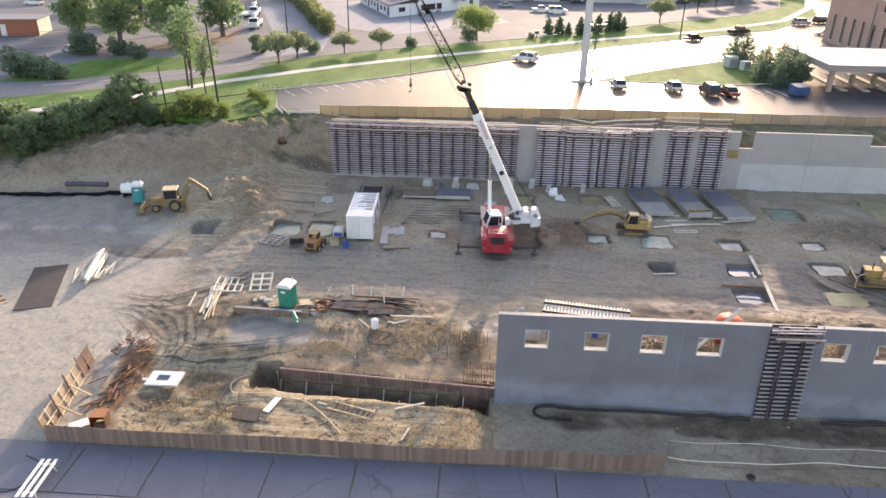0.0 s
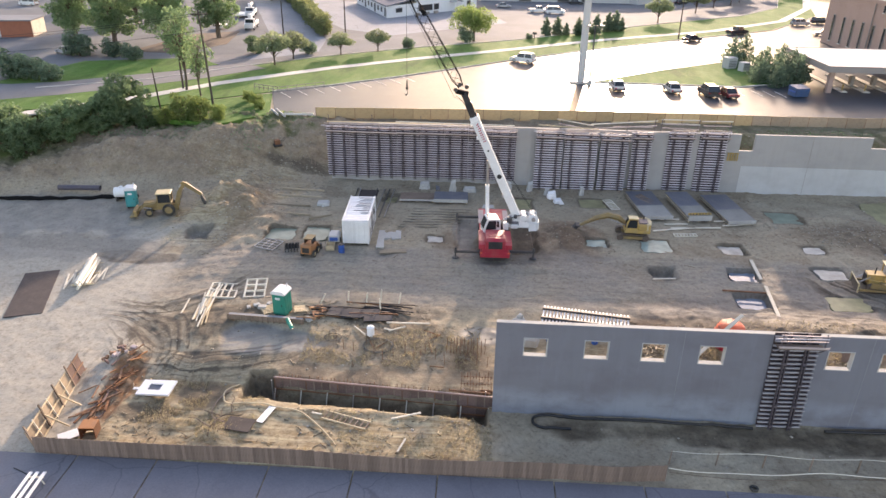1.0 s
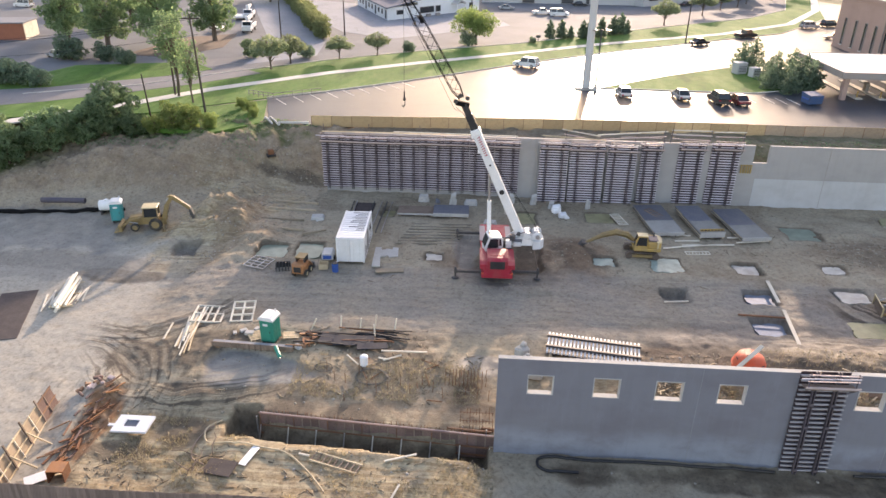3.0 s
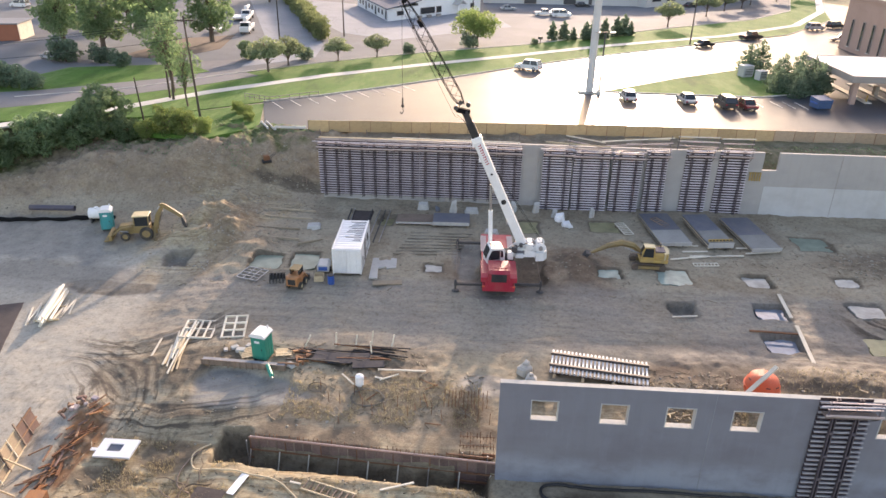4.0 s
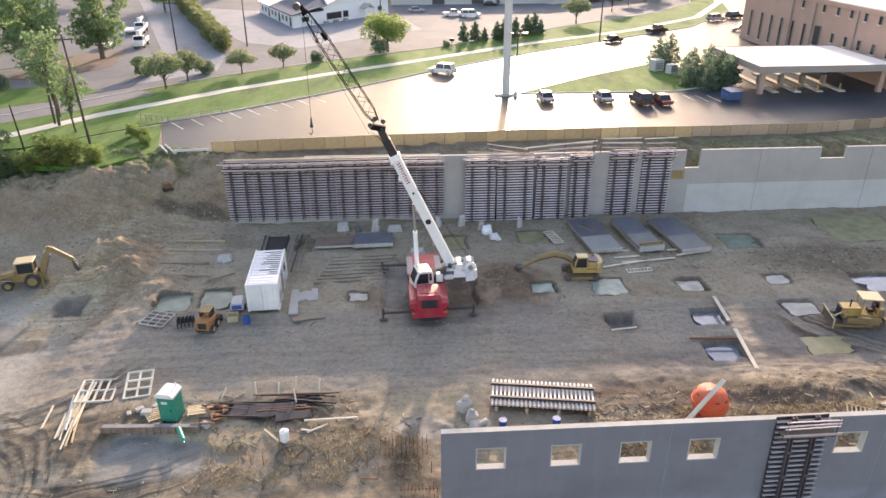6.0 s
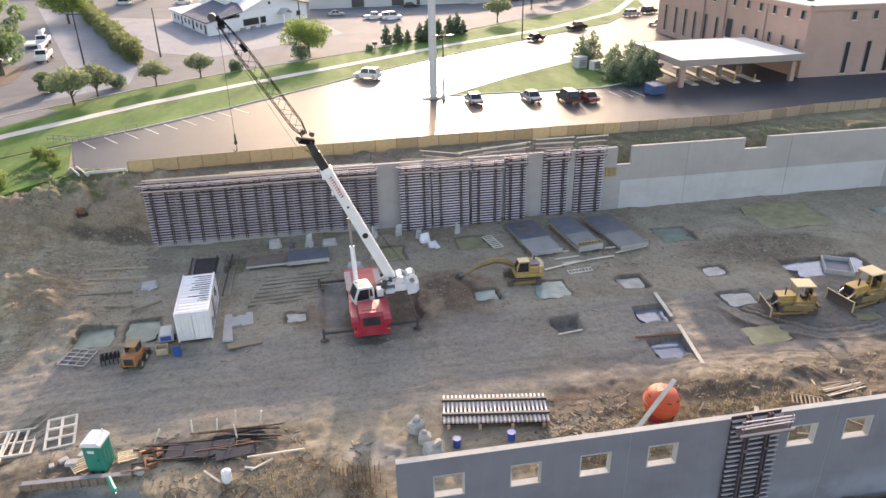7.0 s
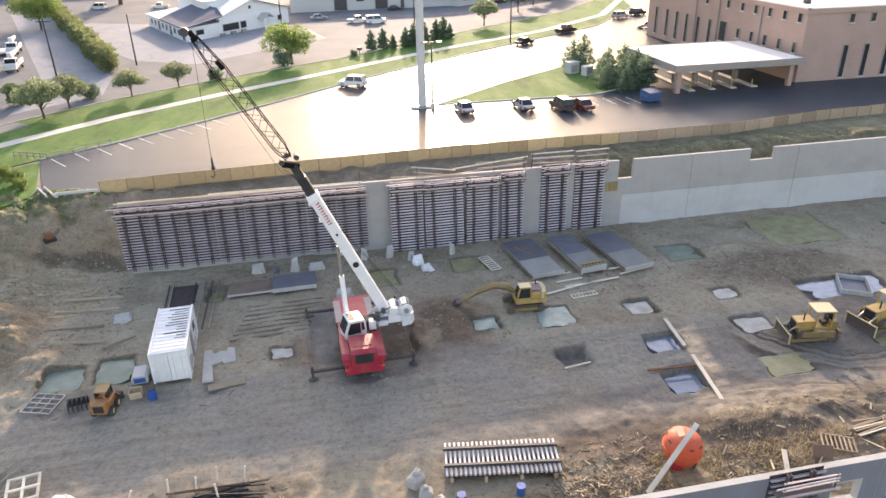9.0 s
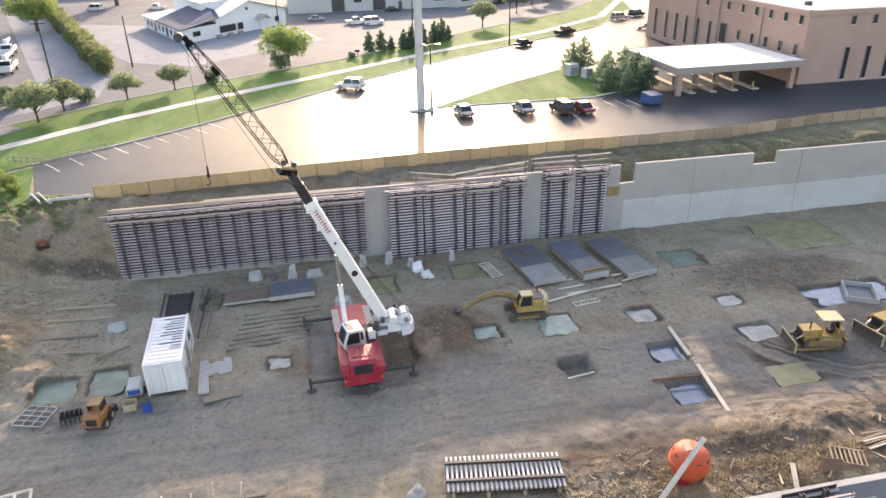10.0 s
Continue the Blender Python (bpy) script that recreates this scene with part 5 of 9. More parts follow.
    part("sheave", Mesh().cyl(tip + Vector((-0.5, -0.2, 0.3)), tip + Vector((-0.5, 0.2, 0.3)), 0.28, n=16), DARK, th)
    hook = Vector((tip.x - 0.15, tip.y, 16.0))
    part("hoist_cable", Mesh().cyl(tip + Vector((-0.15, 0, 0)), hook, 0.016, n=5), BLACK, ob)
    part("hoist_cable", Mesh().tube([(3.9, -0.3, 3.6), root + d * 0.95 + out * 0.45, head + out * 1.0, tip + out * 0.45], 0.014, 5), BLACK_MATT, ob)
    part("hoist_cable", Mesh().tube([(3.9, 0.6, 3.6), root + d * 0.95 + out * 0.45 + side * 0.2, head + out * 0.8 + side * 0.2], 0.02, 5), BLACK_MATT, ob)
    hb = part("hook_ball", Mesh().ball(hook, 0.14, 0.14, 0.18, 12, 8).cyl(hook, hook + Vector((0, 0, 0.7)), 0.09, 0.05, 8), BLACK, ob)
    part("hook", Mesh().tube([hook + Vector((0.02, 0, -0.25)), hook + Vector((0.05, 0, -0.5)), hook + Vector((-0.1, 0, -0.72)), hook + Vector((-0.22, 0, -0.55))], 0.05, 6), BLACK, hb)


rough_terrain_crane()


def track_unit(ob, x, y, length, r, w, axis="x"):
    """A crawler track with shoes, rollers and frame."""
    n = 28
    path = []
    for i in range(n):
        s = i / n * (2 * length + 2 * math.pi * r)
        if s < length:
            path.append((-length / 2 + s, r))
        elif s < length + math.pi * r:
            a = math.pi / 2 - (s - length) / r
            path.append((length / 2 + r * math.cos(a), r * math.sin(a)))
        elif s < 2 * length + math.pi * r:
            path.append((length / 2 - (s - length - math.pi * r), -r))
        else:
            a = -math.pi / 2 - (s - 2 * length - math.pi * r) / r
            path.append((-length / 2 + r * math.cos(a), r * math.sin(a)))
    belt = Mesh()
    for i, (u, v) in enumerate(path):
        k = 1.0 if i % 2 else 1.1
        for s in (-0.5, 0.5):
            belt.v += [(x + u * 0.9, y + s * w, r + v * 0.85 + 0.04), (x + u * (1 + 0.04 * (k - 1)), y + s * w, r + v * k + 0.04)]
    belt.f = [q for i in range(n) for a, b in ((4 * i, 4 * ((i + 1) % n)),) for q in ((a + 1, b + 1, b + 3, a + 3), (a, a + 2, b + 2, b), (a, b, b + 1, a + 1), (a + 2, a + 3, b + 3, b + 2))]
    tr = part("track", belt, MUD_CAKE, ob, "dark crawler track caked with mud")
    part("track_frame", Mesh().box(x, y, r, length, w * 0.55, r * 0.9, b=0.04), MUDDY_YELLOW, tr)
    for i in range(2):
        part("sprocket", Mesh().cyl((x + (i - 0.5) * length, y - w * 0.4, r), (x + (i - 0.5) * length, y + w * 0.4, r), r * 0.8, n=14), MUD_CAKE, tr)


def excavator():
    ob = thing("excavator", "yellow crawler excavator with its arm lowered beside a spoil heap", "excavator", pose(14.85, 28.5, ground(14.85, 28.5) - 0.12, 0, 0, -3) @ Matrix.Scale(0.88, 4))
    for y in (-1.05, 1.05):
        track_unit(ob, 0, y, 2.9, 0.42, 0.55)
    part("slew_ring", Mesh().cyl((0, 0, 0.75), (0, 0, 1.05), 0.7, n=18), DARK, ob)
    part("house", Mesh().box(0.45, 0, 1.25, 3.0, 2.5, 0.4, b=0.05).box(1.2, 0.1, 1.75, 1.5, 2.4, 0.7, b=0.1), YELLOW, ob)
    part("counterweight", Mesh().prism([(1.5, -1.25), (2.0, -0.9), (2.15, 0), (2.0, 0.9), (1.5, 1.25)], "z", 1.15, 2.2), YELLOW_PALE, ob, "cream counterweight")
    part("hood", Mesh().box(1.15, 0.0, 2.16, 1.1, 1.5, 0.16, b=0.05), plain("plum_hood", (0.11, 0.09, 0.11), 0.5), ob, "dark engine hood")
    part("exhaust", Mesh().cyl((1.3, 0.5, 2.1), (1.3, 0.5, 2.7), 0.06, n=8), BLACK, ob)
    cab = part("cab", Mesh().prism([(-0.95, 1.45), (-0.95, 2.3), (-0.7, 2.85), (0.35, 2.9), (0.45, 1.45)], "y", -1.25, -0.3), YELLOW, ob)
    part("roof", Mesh().box(-0.18, -0.78, 2.92, 1.15, 1.0, 0.07, b=0.02), YELLOW_PALE, cab, "cream cab roof")
    part("side_window", Mesh().prism([(-0.85, 1.75), (-0.62, 2.75), (0.28, 2.78), (0.34, 1.75)], "y", -1.28, -1.24), GLASS, cab)
    part("windshield", Mesh().prism([(-0.98, 1.7), (-0.98, 2.3), (-0.74, 2.82), (-0.7, 2.8), (-0.93, 2.28), (-0.93, 1.7)], "y", -1.18, -0.38), GLASS, cab)
    boom = [(-0.7, 0.45, 1.5), (-1.7, 0.45, 2.3), (-3.0, 0.45, 2.55), (-4.4, 0.45, 2.1), (-5.2, 0.45, 1.65)]
    part("boom", Mesh().tube(boom, [0.26, 0.36, 0.38, 0.3, 0.22], 6), MUDDY_YELLOW, ob)
    part("stick", Mesh().tube([(-4.6, 0.35, 2.1), (-5.2, 0.35, 1.7), (-6.5, 0.35, 0.95)], [0.15, 0.22, 0.13], 6), MUDDY_YELLOW, ob)
    bk = part("bucket", Mesh().prism([(-6.2, 1.15), (-6.75, 1.2), (-7.1, 0.7), (-6.9, 0.2), (-6.4, 0.15), (-6.65, 0.5), (-6.55, 0.85)], "y", -0.15, 0.85), DARK, ob)
    for i in range(4):
        part("tooth", Mesh().box(-6.35, -0.05 + 0.27 * i, 0.14, 0.22, 0.08, 0.06), STEEL, bk)
    part("cylinder", Mesh().cyl((-0.9, 0.15, 1.5), (-2.6, 0.15, 2.1), 0.08, n=8), STEEL, ob)
    part("cylinder", Mesh().cyl((-2.8, 0.35, 2.4), (-4.6, 0.35, 2.15), 0.07, n=8), STEEL, ob)


excavator()


def bulldozer(m, label):
    ob = thing("bulldozer", label, "bulldozer", m, "parked bulldozers")
    for y in (-0.95, 0.95):
        track_unit(ob, 0, y, 2.6, 0.5, 0.55)
    part("hull", Mesh().box(0, 0, 1.05, 3.4, 1.35, 0.7, b=0.06).prism([(0.3, 1.3), (0.3, 2.05), (1.9, 1.95), (2.0, 1.3)], "y", -0.6, 0.6), YELLOW, ob)
    part("grille", Mesh().box(2.0, 0, 1.5, 0.06, 1.0, 0.8), BLACK, ob)
    part("exhaust", Mesh().cyl((1.2, 0.25, 2.0), (1.2, 0.25, 2.75), 0.07, n=8), BLACK, ob)
    part("fuel_tank", Mesh().box(-1.45, 0, 1.7, 0.6, 1.6, 0.8, b=0.08), MUDDY_YELLOW, ob)
    for s in (-1, 1):
        part("fender", Mesh().box(-0.4, s * 0.95, 1.25, 2.0, 0.6, 0.12, b=0.02), MUDDY_YELLOW, ob)
        for x in (-1.2, 0.3):
            part("cab_post", Mesh().beam((x, s * 0.72, 1.3), (x, s * 0.72, 3.05), 0.11), YELLOW, ob)
    part("cab_roof", Mesh().box(-0.45, 0, 3.12, 1.9, 1.75, 0.14, b=0.04), YELLOW_PALE, ob, "cream cab roof")
    part("seat", Mesh().box(-0.75, 0, 1.65, 0.5, 0.55, 0.3).box(-0.97, 0, 2.0, 0.12, 0.55, 0.6), BLACK, ob)
    part("cab_panel", Mesh().box(-1.22, 0, 2.1, 0.06, 1.3, 1.3), GLASS, ob)
    blade = [(2.75, 0.1), (2.62, 0.45), (2.66, 0.9), (2.85, 1.2), (2.9, 1.18), (2.74, 0.88), (2.72, 0.45), (2.83, 0.1)]
    part("blade", Mesh().prism(blade, "y", -1.5, 1.5), MUD_CAKE, ob)
    part("blade_edge", Mesh().box(2.87, 0, 1.2, 0.1, 3.04, 0.09).box(2.78, -1.5, 0.65, 0.14, 0.08, 1.1).box(2.78, 1.5, 0.65, 0.14, 0.08, 1.1), YELLOW_PALE, ob)
    for s in (-1, 1):
        part("side_skirt", Mesh().box(0.1, s * 1.24, 1.0, 2.9, 0.05, 0.62, b=0.02), MUDDY_YELLOW, ob)
        part("push_arm", Mesh().beam((-0.2, s * 1.32, 0.55), (2.7, s * 1.32, 0.4), 0.16, 0.22), MUDDY_YELLOW, ob)
        part("cylinder", Mesh().cyl((1.6, s * 0.55, 1.7), (2.7, s * 0.6, 0.9), 0.07, n=8), STEEL, ob)
    part("ripper", Mesh().box(-2.1, 0, 0.9, 0.3, 1.6, 0.3).box(-2.4, 0, 0.6, 0.14, 0.12, 1.0), MUDDY_YELLOW, ob)


bulldozer(pose(36.3, 19.0, ground(36.3, 19.0) - 0.1, 0, 0, 168) @ Matrix.Scale(0.87, 4), "yellow bulldozer with cream cab roof parked on the mud")
bulldozer(pose(43.0, 19.2, ground(43, 19.2) - 0.1, 0, 0, 190) @ Matrix.Scale(0.92, 4), "yellow bulldozer parked behind another on dark mud")


def backhoe():
    ob = thing("backhoe_loader", "dusty yellow backhoe loader with its rear arm folded up", "backhoe", pose(-37.6, 30.7, ground(-37.6, 30.7) - 0.05, 0, 0, 14) @ Matrix.Scale(0.94, 4))
    for y in (-0.85, 0.85):
        wheel(ob, 1.2, y, 0.72, 0.72, 0.45, "y", MUDDY_YELLOW, 14)
        wheel(ob, -1.05, y * 0.95, 0.48, 0.48, 0.32, "y", MUDDY_YELLOW, 12)
    part("chassis", Mesh().box(0.1, 0, 0.85, 3.6, 0.9, 0.5, b=0.05), MUDDY_YELLOW, ob)
    part("hood", Mesh().prism([(-1.75, 0.9), (-1.75, 1.35), (-1.6, 1.55), (-0.1, 1.7), (-0.1, 0.9)], "y", -0.45, 0.45), MUDDY_YELLOW, ob)
    part("grille", Mesh().box(-1.78, 0, 1.15, 0.05, 0.7, 0.5), BLACK, ob)
    cab = part("cab", Mesh().box(0.75, 0, 1.3, 1.6, 1.4, 0.5, b=0.04), MUDDY_YELLOW, ob)
    for x in (0.0, 1.5):
        for y in (-0.66, 0.66):
            part("cab_post", Mesh().beam((x, y, 1.4), (x + 0.05, y, 2.65), 0.09), MUDDY_YELLOW, cab)
    part("cab_glass", Mesh().box(0.77, 0, 2.05, 1.42, 1.24, 1.1), GLASS, cab)
    part("cab_roof", Mesh().box(0.77, 0, 2.7, 1.75, 1.55, 0.14, b=0.04), YELLOW_PALE, cab, "cream cab roof")
    for y in (-0.62, 0.62):
        part("loader_arm", Mesh().tube([(-0.2, y, 1.55), (-1.4, y, 1.35), (-2.5, y, 0.55)], 0.11, 6), MUDDY_YELLOW, ob)
        part("cylinder", Mesh().cyl((-0.7, y, 0.9), (-1.8, y, 1.1), 0.06, n=8), STEEL, ob)
    part("loader_bucket", Mesh().prism([(-2.4, 0.15), (-2.45, 0.75), (-2.75, 0.9), (-2.7, 0.35), (-3.3, 0.12), (-3.3, 0.06)], "y", -1.1, 1.1), MUDDY_YELLOW, ob)
    swing = part("swing_frame", Mesh().box(2.05, 0, 0.85, 0.5, 0.8, 0.8, b=0.06), MUDDY_YELLOW, ob)
    part("swing_pin", Mesh().cyl((2.25, 0, 0.4), (2.25, 0, 1.35), 0.12, n=10), STEEL, swing)
    for y in (-0.16, 0.16):
        part("hoe_boom", Mesh().prism([(1.95, 0.95), (1.95, 1.5), (2.35, 2.75), (3.0, 3.55), (3.3, 3.62), (3.3, 3.42), (2.85, 2.75), (2.5, 1.6), (2.4, 0.95)], "y", y - 0.07, y + 0.07), MUDDY_YELLOW, ob)
    part("boom_cylinder", Mesh().cyl((2.5, 0, 1.5), (3.1, 0, 3.0), 0.08, n=8), STEEL, ob)
    part("hoe_stick", Mesh().prism([(2.75, 3.72), (3.1, 3.92), (3.5, 3.75), (5.15, 2.35), (5.1, 2.15), (4.9, 2.1), (3.2, 3.4)], "y", -0.14, 0.14), MUDDY_YELLOW, ob)
    part("stick_cylinder", Mesh().cyl((2.6, 0, 3.2), (3.05, 0, 3.85), 0.07, n=8), STEEL, ob)
    part("bucket_link", Mesh().beam((4.4, 0, 2.9), (5.25, 0, 2.0), 0.09).beam((5.25, 0, 2.0), (5.05, 0, 1.6), 0.09), DARK, ob)
    part("hoe_bucket", Mesh().prism([(4.95, 2.15), (5.15, 2.15), (5.4, 1.5), (5.45, 0.95), (5.3, 0.55), (5.15, 0.6), (5.2, 1.0), (5.0, 1.5)], "y", -0.3, 0.3), DARK, ob, "dark worn digging bucket")
    for s in (-1, 1):
        part("stabiliser", Mesh().beam((2.0, s * 0.5, 0.9), (2.15, s * 1.2, 0.1), 0.14).box(2.15, s * 1.25, 0.06, 0.4, 0.35, 0.08), MUDDY_YELLOW, ob)


backhoe()


def skid_steer():
    ob = thing("skid_steer", "small muddy orange skid steer loader with dusty cab roof", "loader", pose(-18.2, 21.5, ground(-18.2, 21.5) - 0.03, 0, 0, -8) @ Matrix.Scale(0.87, 4))
    for x in (-0.72, 0.72):
        for y in (-0.55, 0.6):
            wheel(ob, x, y, 0.4, 0.4, 0.28, "x", YELLOW_PALE, 10)
    part("body", Mesh().box(0, 0, 0.8, 1.15, 2.3, 0.6, b=0.05).prism([(-1.25, 0.6), (-1.25, 1.45), (-1.05, 1.6), (-0.45, 1.6), (-0.45, 0.6)], "x", -0.6, 0.6), ORANGE_BROWN, ob)
    cab = part("cab", Mesh().box(0, 0.2, 1.25, 0.95, 1.2, 0.4), ORANGE_BROWN, ob)
    for x in (-0.45, 0.45):
        for y in (-0.35, 0.75):
            part("cab_post", Mesh().beam((x, y, 1.3), (x, y, 2.05), 0.07), BLACK, cab)
        part("side_screen", Mesh().box(x, 0.2, 1.7, 0.03, 1.0, 0.6), GLASS, cab)
    part("cab_roof", Mesh().box(0, 0.2, 2.1, 1.05, 1.3, 0.1, b=0.03), MUDDY_YELLOW, cab, "dusty tan cab roof")
    for x in (-0.66, 0.66):
        part("lift_arm", Mesh().tube([(x, -1.0, 1.5), (x, 0.6, 1.35), (x, 1.35, 0.55)], 0.09, 6), ORANGE_BROWN, ob)
    part("bucket", Mesh().prism([(1.35, 0.15), (1.35, 0.75), (1.55, 0.8), (1.5, 0.3), (2.1, 0.12), (2.1, 0.06)], "x", -0.9, 0.9), DARK, ob)
    part("radiator_grille", Mesh().box(0, -1.27, 1.05, 0.8, 0.04, 0.6), BLACK, ob)


skid_steer()

GREY_MUD = plain("muddy_timber", (0.22, 0.19, 0.145), 0.85, 0, (0.13, 0.11, 0.09), 0.6)

# ---- things on the site ----
def storage_container():
    ob = thing("storage_container", "white steel storage container with grimy ribbed roof on rails", "container", pose(-13.95, 23.7, ground(-13.9, 25) + 0.12, 0, 0, 2.5))
    w, l, h = 2.7, 6.9, 2.65
    part("shell", Mesh().box(0, l / 2, h / 2, w - 0.12, l - 0.12, h - 0.12), WHITE_PLAIN, ob)
    for x in (-w / 2 + 0.06, w / 2 - 0.06):
        for y in (0.06, l - 0.06):
            part("corner_post", Mesh().box(x, y, h / 2, 0.13, 0.13, h, b=0.01), WHITE, ob)
        part("top_rail", Mesh().box(x, l / 2, h - 0.05, 0.12, l - 0.27, 0.11), WHITE, ob)
        part("bottom_rail", Mesh().box(x, l / 2, 0.07, 0.12, l - 0.27, 0.13), WHITE, ob)
        for i in range(22):
            part("wall_rib", Mesh().box(x, 0.35 + i * (l - 0.7) / 21, h / 2, 0.09, 0.15, h - 0.3), WHITE, ob)
    for i in range(13):
        part("roof_rib", Mesh().box(0.05, 0.4 + i * (l - 0.8) / 12, h - 0.05, w - 0.35, 0.26, 0.05, b=0.015), WHITE_PLAIN, ob)
    q = random.Random(4)
    for i in range(12):
        l = q.uniform(0.5, 1.7)
        part("stain", Mesh().box(w / 2 - 0.22 - l / 2, 1.9 + 0.4 * i, h - 0.015, l, q.uniform(0.05, 0.11), 0.03, rz=q.uniform(-2, 2)), DARK, ob, "dark streak of grime on the roof")
    for i in range(7):
        part("scuff", Mesh().box(w / 2 + 0.03, 0.8 + 0.8 * i + q.uniform(-0.2, 0.2), q.uniform(0.4, 1.2), 0.02, q.uniform(0.06, 0.2), q.uniform(0.4, 1.4)), FASCIA, ob, "grey scuff on the side wall")
    for x in (-0.62, 0.62):
        d = part("door", Mesh().box(x, -0.02, h / 2, 1.2, 0.06, h - 0.3, b=0.01), WHITE, ob)
        for k in (-0.3, 0.3):
            part("lock_bar", Mesh().cyl((x + k, -0.07, 0.2), (x + k, -0.07, h - 0.2), 0.02, n=6), WHITE, d)
        part("hinge", Mesh().box(x * 1.9, -0.05, h * 0.5, 0.08, 0.05, 0.3), WHITE, d)
    part("side_door", Mesh().box(w / 2 + 0.01, 3.0, 1.25, 0.05, 0.9, 2.0), FASCIA, ob, "grey side door")
    part("side_vent", Mesh().box(w / 2 + 0.01, 5.0, 1.7, 0.05, 0.8, 0.6), DARK, ob)


storage_container()
# long bars lying beyond the container
for i, (x, dx) in enumerate(((-16.0, -0.4), (-15.7, -0.35), (-14.1, 0.1), (-13.2, 0.1), (-12.6, 0.1), (-12.0, 0.1))):
    solid("steel_bar", Mesh().beam((x, 30.6, 0.2), (x + dx, 39.3, 0.2), 0.09, 0.12), STEEL if i % 2 else DARK, "long steel bar lying on the mud", "bar", "long steel bars")
solid("rubber_mat", Mesh().box(-14.9, 35.0, 0.08, 2.2, 8.0, 0.1, b=0.01), MAT_BLACK, "dark ribbed mat lying behind the container", "mat")


def portable_toilet(m, shell, label, group=""):
    ob = thing("portable_toilet", label, "toilet", m, group)
    for x in (-0.36, 0.36):
        part("skid", Mesh().box(x, 0, 0.06, 0.14, 1.3, 0.12), BLACK, ob)
    part("cabin", Mesh().box(0, 0, 1.12, 1.2, 1.2, 2.0, b=0.05), shell, ob)
    d = part("door", Mesh().box(0, -0.615, 1.12, 0.78, 0.04, 1.85, b=0.015), shell, ob)
    part("notice", Mesh().box(-0.05, -0.645, 1.72, 0.42, 0.012, 0.2), WHITE, d, "white notice plate")
    part("handle", Mesh().box(0.3, -0.65, 1.1, 0.06, 0.04, 0.14), BLACK, d)
    for x in (-0.6, 0.6):
        for k in range(3):
            part("side_rib", Mesh().box(x * 1.01, -0.35 + 0.35 * k, 1.0, 0.03, 0.16, 1.5), shell, ob)
    part("roof", Mesh().prism([(-0.66, 2.1), (-0.66, 2.22), (-0.4, 2.42), (0.4, 2.42), (0.66, 2.22), (0.66, 2.1)], "y", -0.66, 0.66), WHITE, ob, "white translucent roof")
    part("vent_pipe", Mesh().cyl((0.35, 0.45, 2.3), (0.35, 0.45, 2.68), 0.05, n=8), WHITE, ob)


portable_toilet(pose(-17.9, 10.2, ground(-17.9, 10.2) + 0.02, 0, 0, -12), TEAL, "green portable toilet with white roof beside a kerb form", "portable toilets")
portable_toilet(pose(-41.4, 32.0, ground(-41.4, 32) + 0.02, 0, 2, 20), plain("blue_teal", (0.01, 0.26, 0.27), 0.5), "teal portable toilet standing at the foot of the bank", "portable toilets")
tank = thing("water_tank", "white plastic tank on a frame beside the toilet", "tank", pose(-43.3, 33.6, ground(-43.3, 33.6), 0, 0, 10))
part("body", Mesh().cyl((-0.75, 0, 0.95), (0.75, 0, 0.95), 0.6, n=18).cyl((0, 0, 1.5), (0, 0, 1.65), 0.22, n=12), WHITE, tank)
for x in (-0.55, 0.55):
    part("saddle", Mesh().box(x, 0, 0.25, 0.18, 1.1, 0.5), DARK, tank)

# generator, drum, box, grating and grapple by the container
gen = thing("generator", "grey-blue trailer generator beside the container", "generator", pose(-16.3, 24.4, ground(-16.3, 24.4), 0, 0, 5) @ Matrix.Scale(0.75, 4))
part("housing", Mesh().prism([(-0.75, 0.45), (-0.75, 1.05), (-0.55, 1.3), (0.55, 1.3), (0.75, 1.05), (0.75, 0.45)], "y", -1.0, 1.0), SIDING, gen)
part("panel", Mesh().box(0, -1.02, 0.85, 1.1, 0.04, 0.5), BLUE, gen)
part("drawbar", Mesh().beam((0, 0.9, 0.5), (0, 2.0, 0.4), 0.1), DARK, gen)
for x in (-0.8, 0.8):
    wheel(gen, x, 0, 0.33, 0.33, 0.22, "x", STEEL)
drum = thing("drum", "bright blue plastic drum on the ground", "drum", pose(-15.15, 22.1, ground(-15.1, 22.1) - 0.02))
part("body", Mesh().cyl((0, 0, 0), (0, 0, 0.9), 0.3, n=18).cyl((0, 0, 0.28), (0, 0, 0.32), 0.32, n=18).cyl((0, 0, 0.58), (0, 0, 0.62), 0.32, n=18), BLUE, drum)
part("lid", Mesh().cyl((0, 0, 0.9), (0, 0, 0.94), 0.31, n=18), BLACK, drum, "dark drum lid")
crate = thing("wooden_crate", "small pale timber crate on the mud", "crate", pose(-16.4, 22.7, ground(-16.4, 22.7), 0, 0, 6))
for x in (-0.42, 0.42):
    part("side", Mesh().box(x, 0, 0.28, 0.03, 0.8, 0.56), TIMBER, crate)
for y in (-0.4, 0.4):
    part("side", Mesh().box(0, y, 0.28, 0.8, 0.03, 0.56), TIMBER, crate)
part("bottom", Mesh().box(0, 0, 0.03, 0.8, 0.77, 0.03), TIMBER, crate)


def lattice_frame(m, w, l, nx, ny, material, label, bar=0.1, group="lattice frames", name="lattice_frame"):
    ob = thing(name, label, "frame", m, group)
    for i in range(nx + 1):
        part("bar", Mesh().box(-w / 2 + w * i / nx, 0, bar / 2, bar, l, bar, b=0.008), material, ob)
    for j in range(ny + 1):
        part("crossbar", Mesh().box(0, -l / 2 + l * j / ny, bar / 2 + 0.02, w + bar, bar * 0.9, bar, b=0.008), material, ob)
    return ob


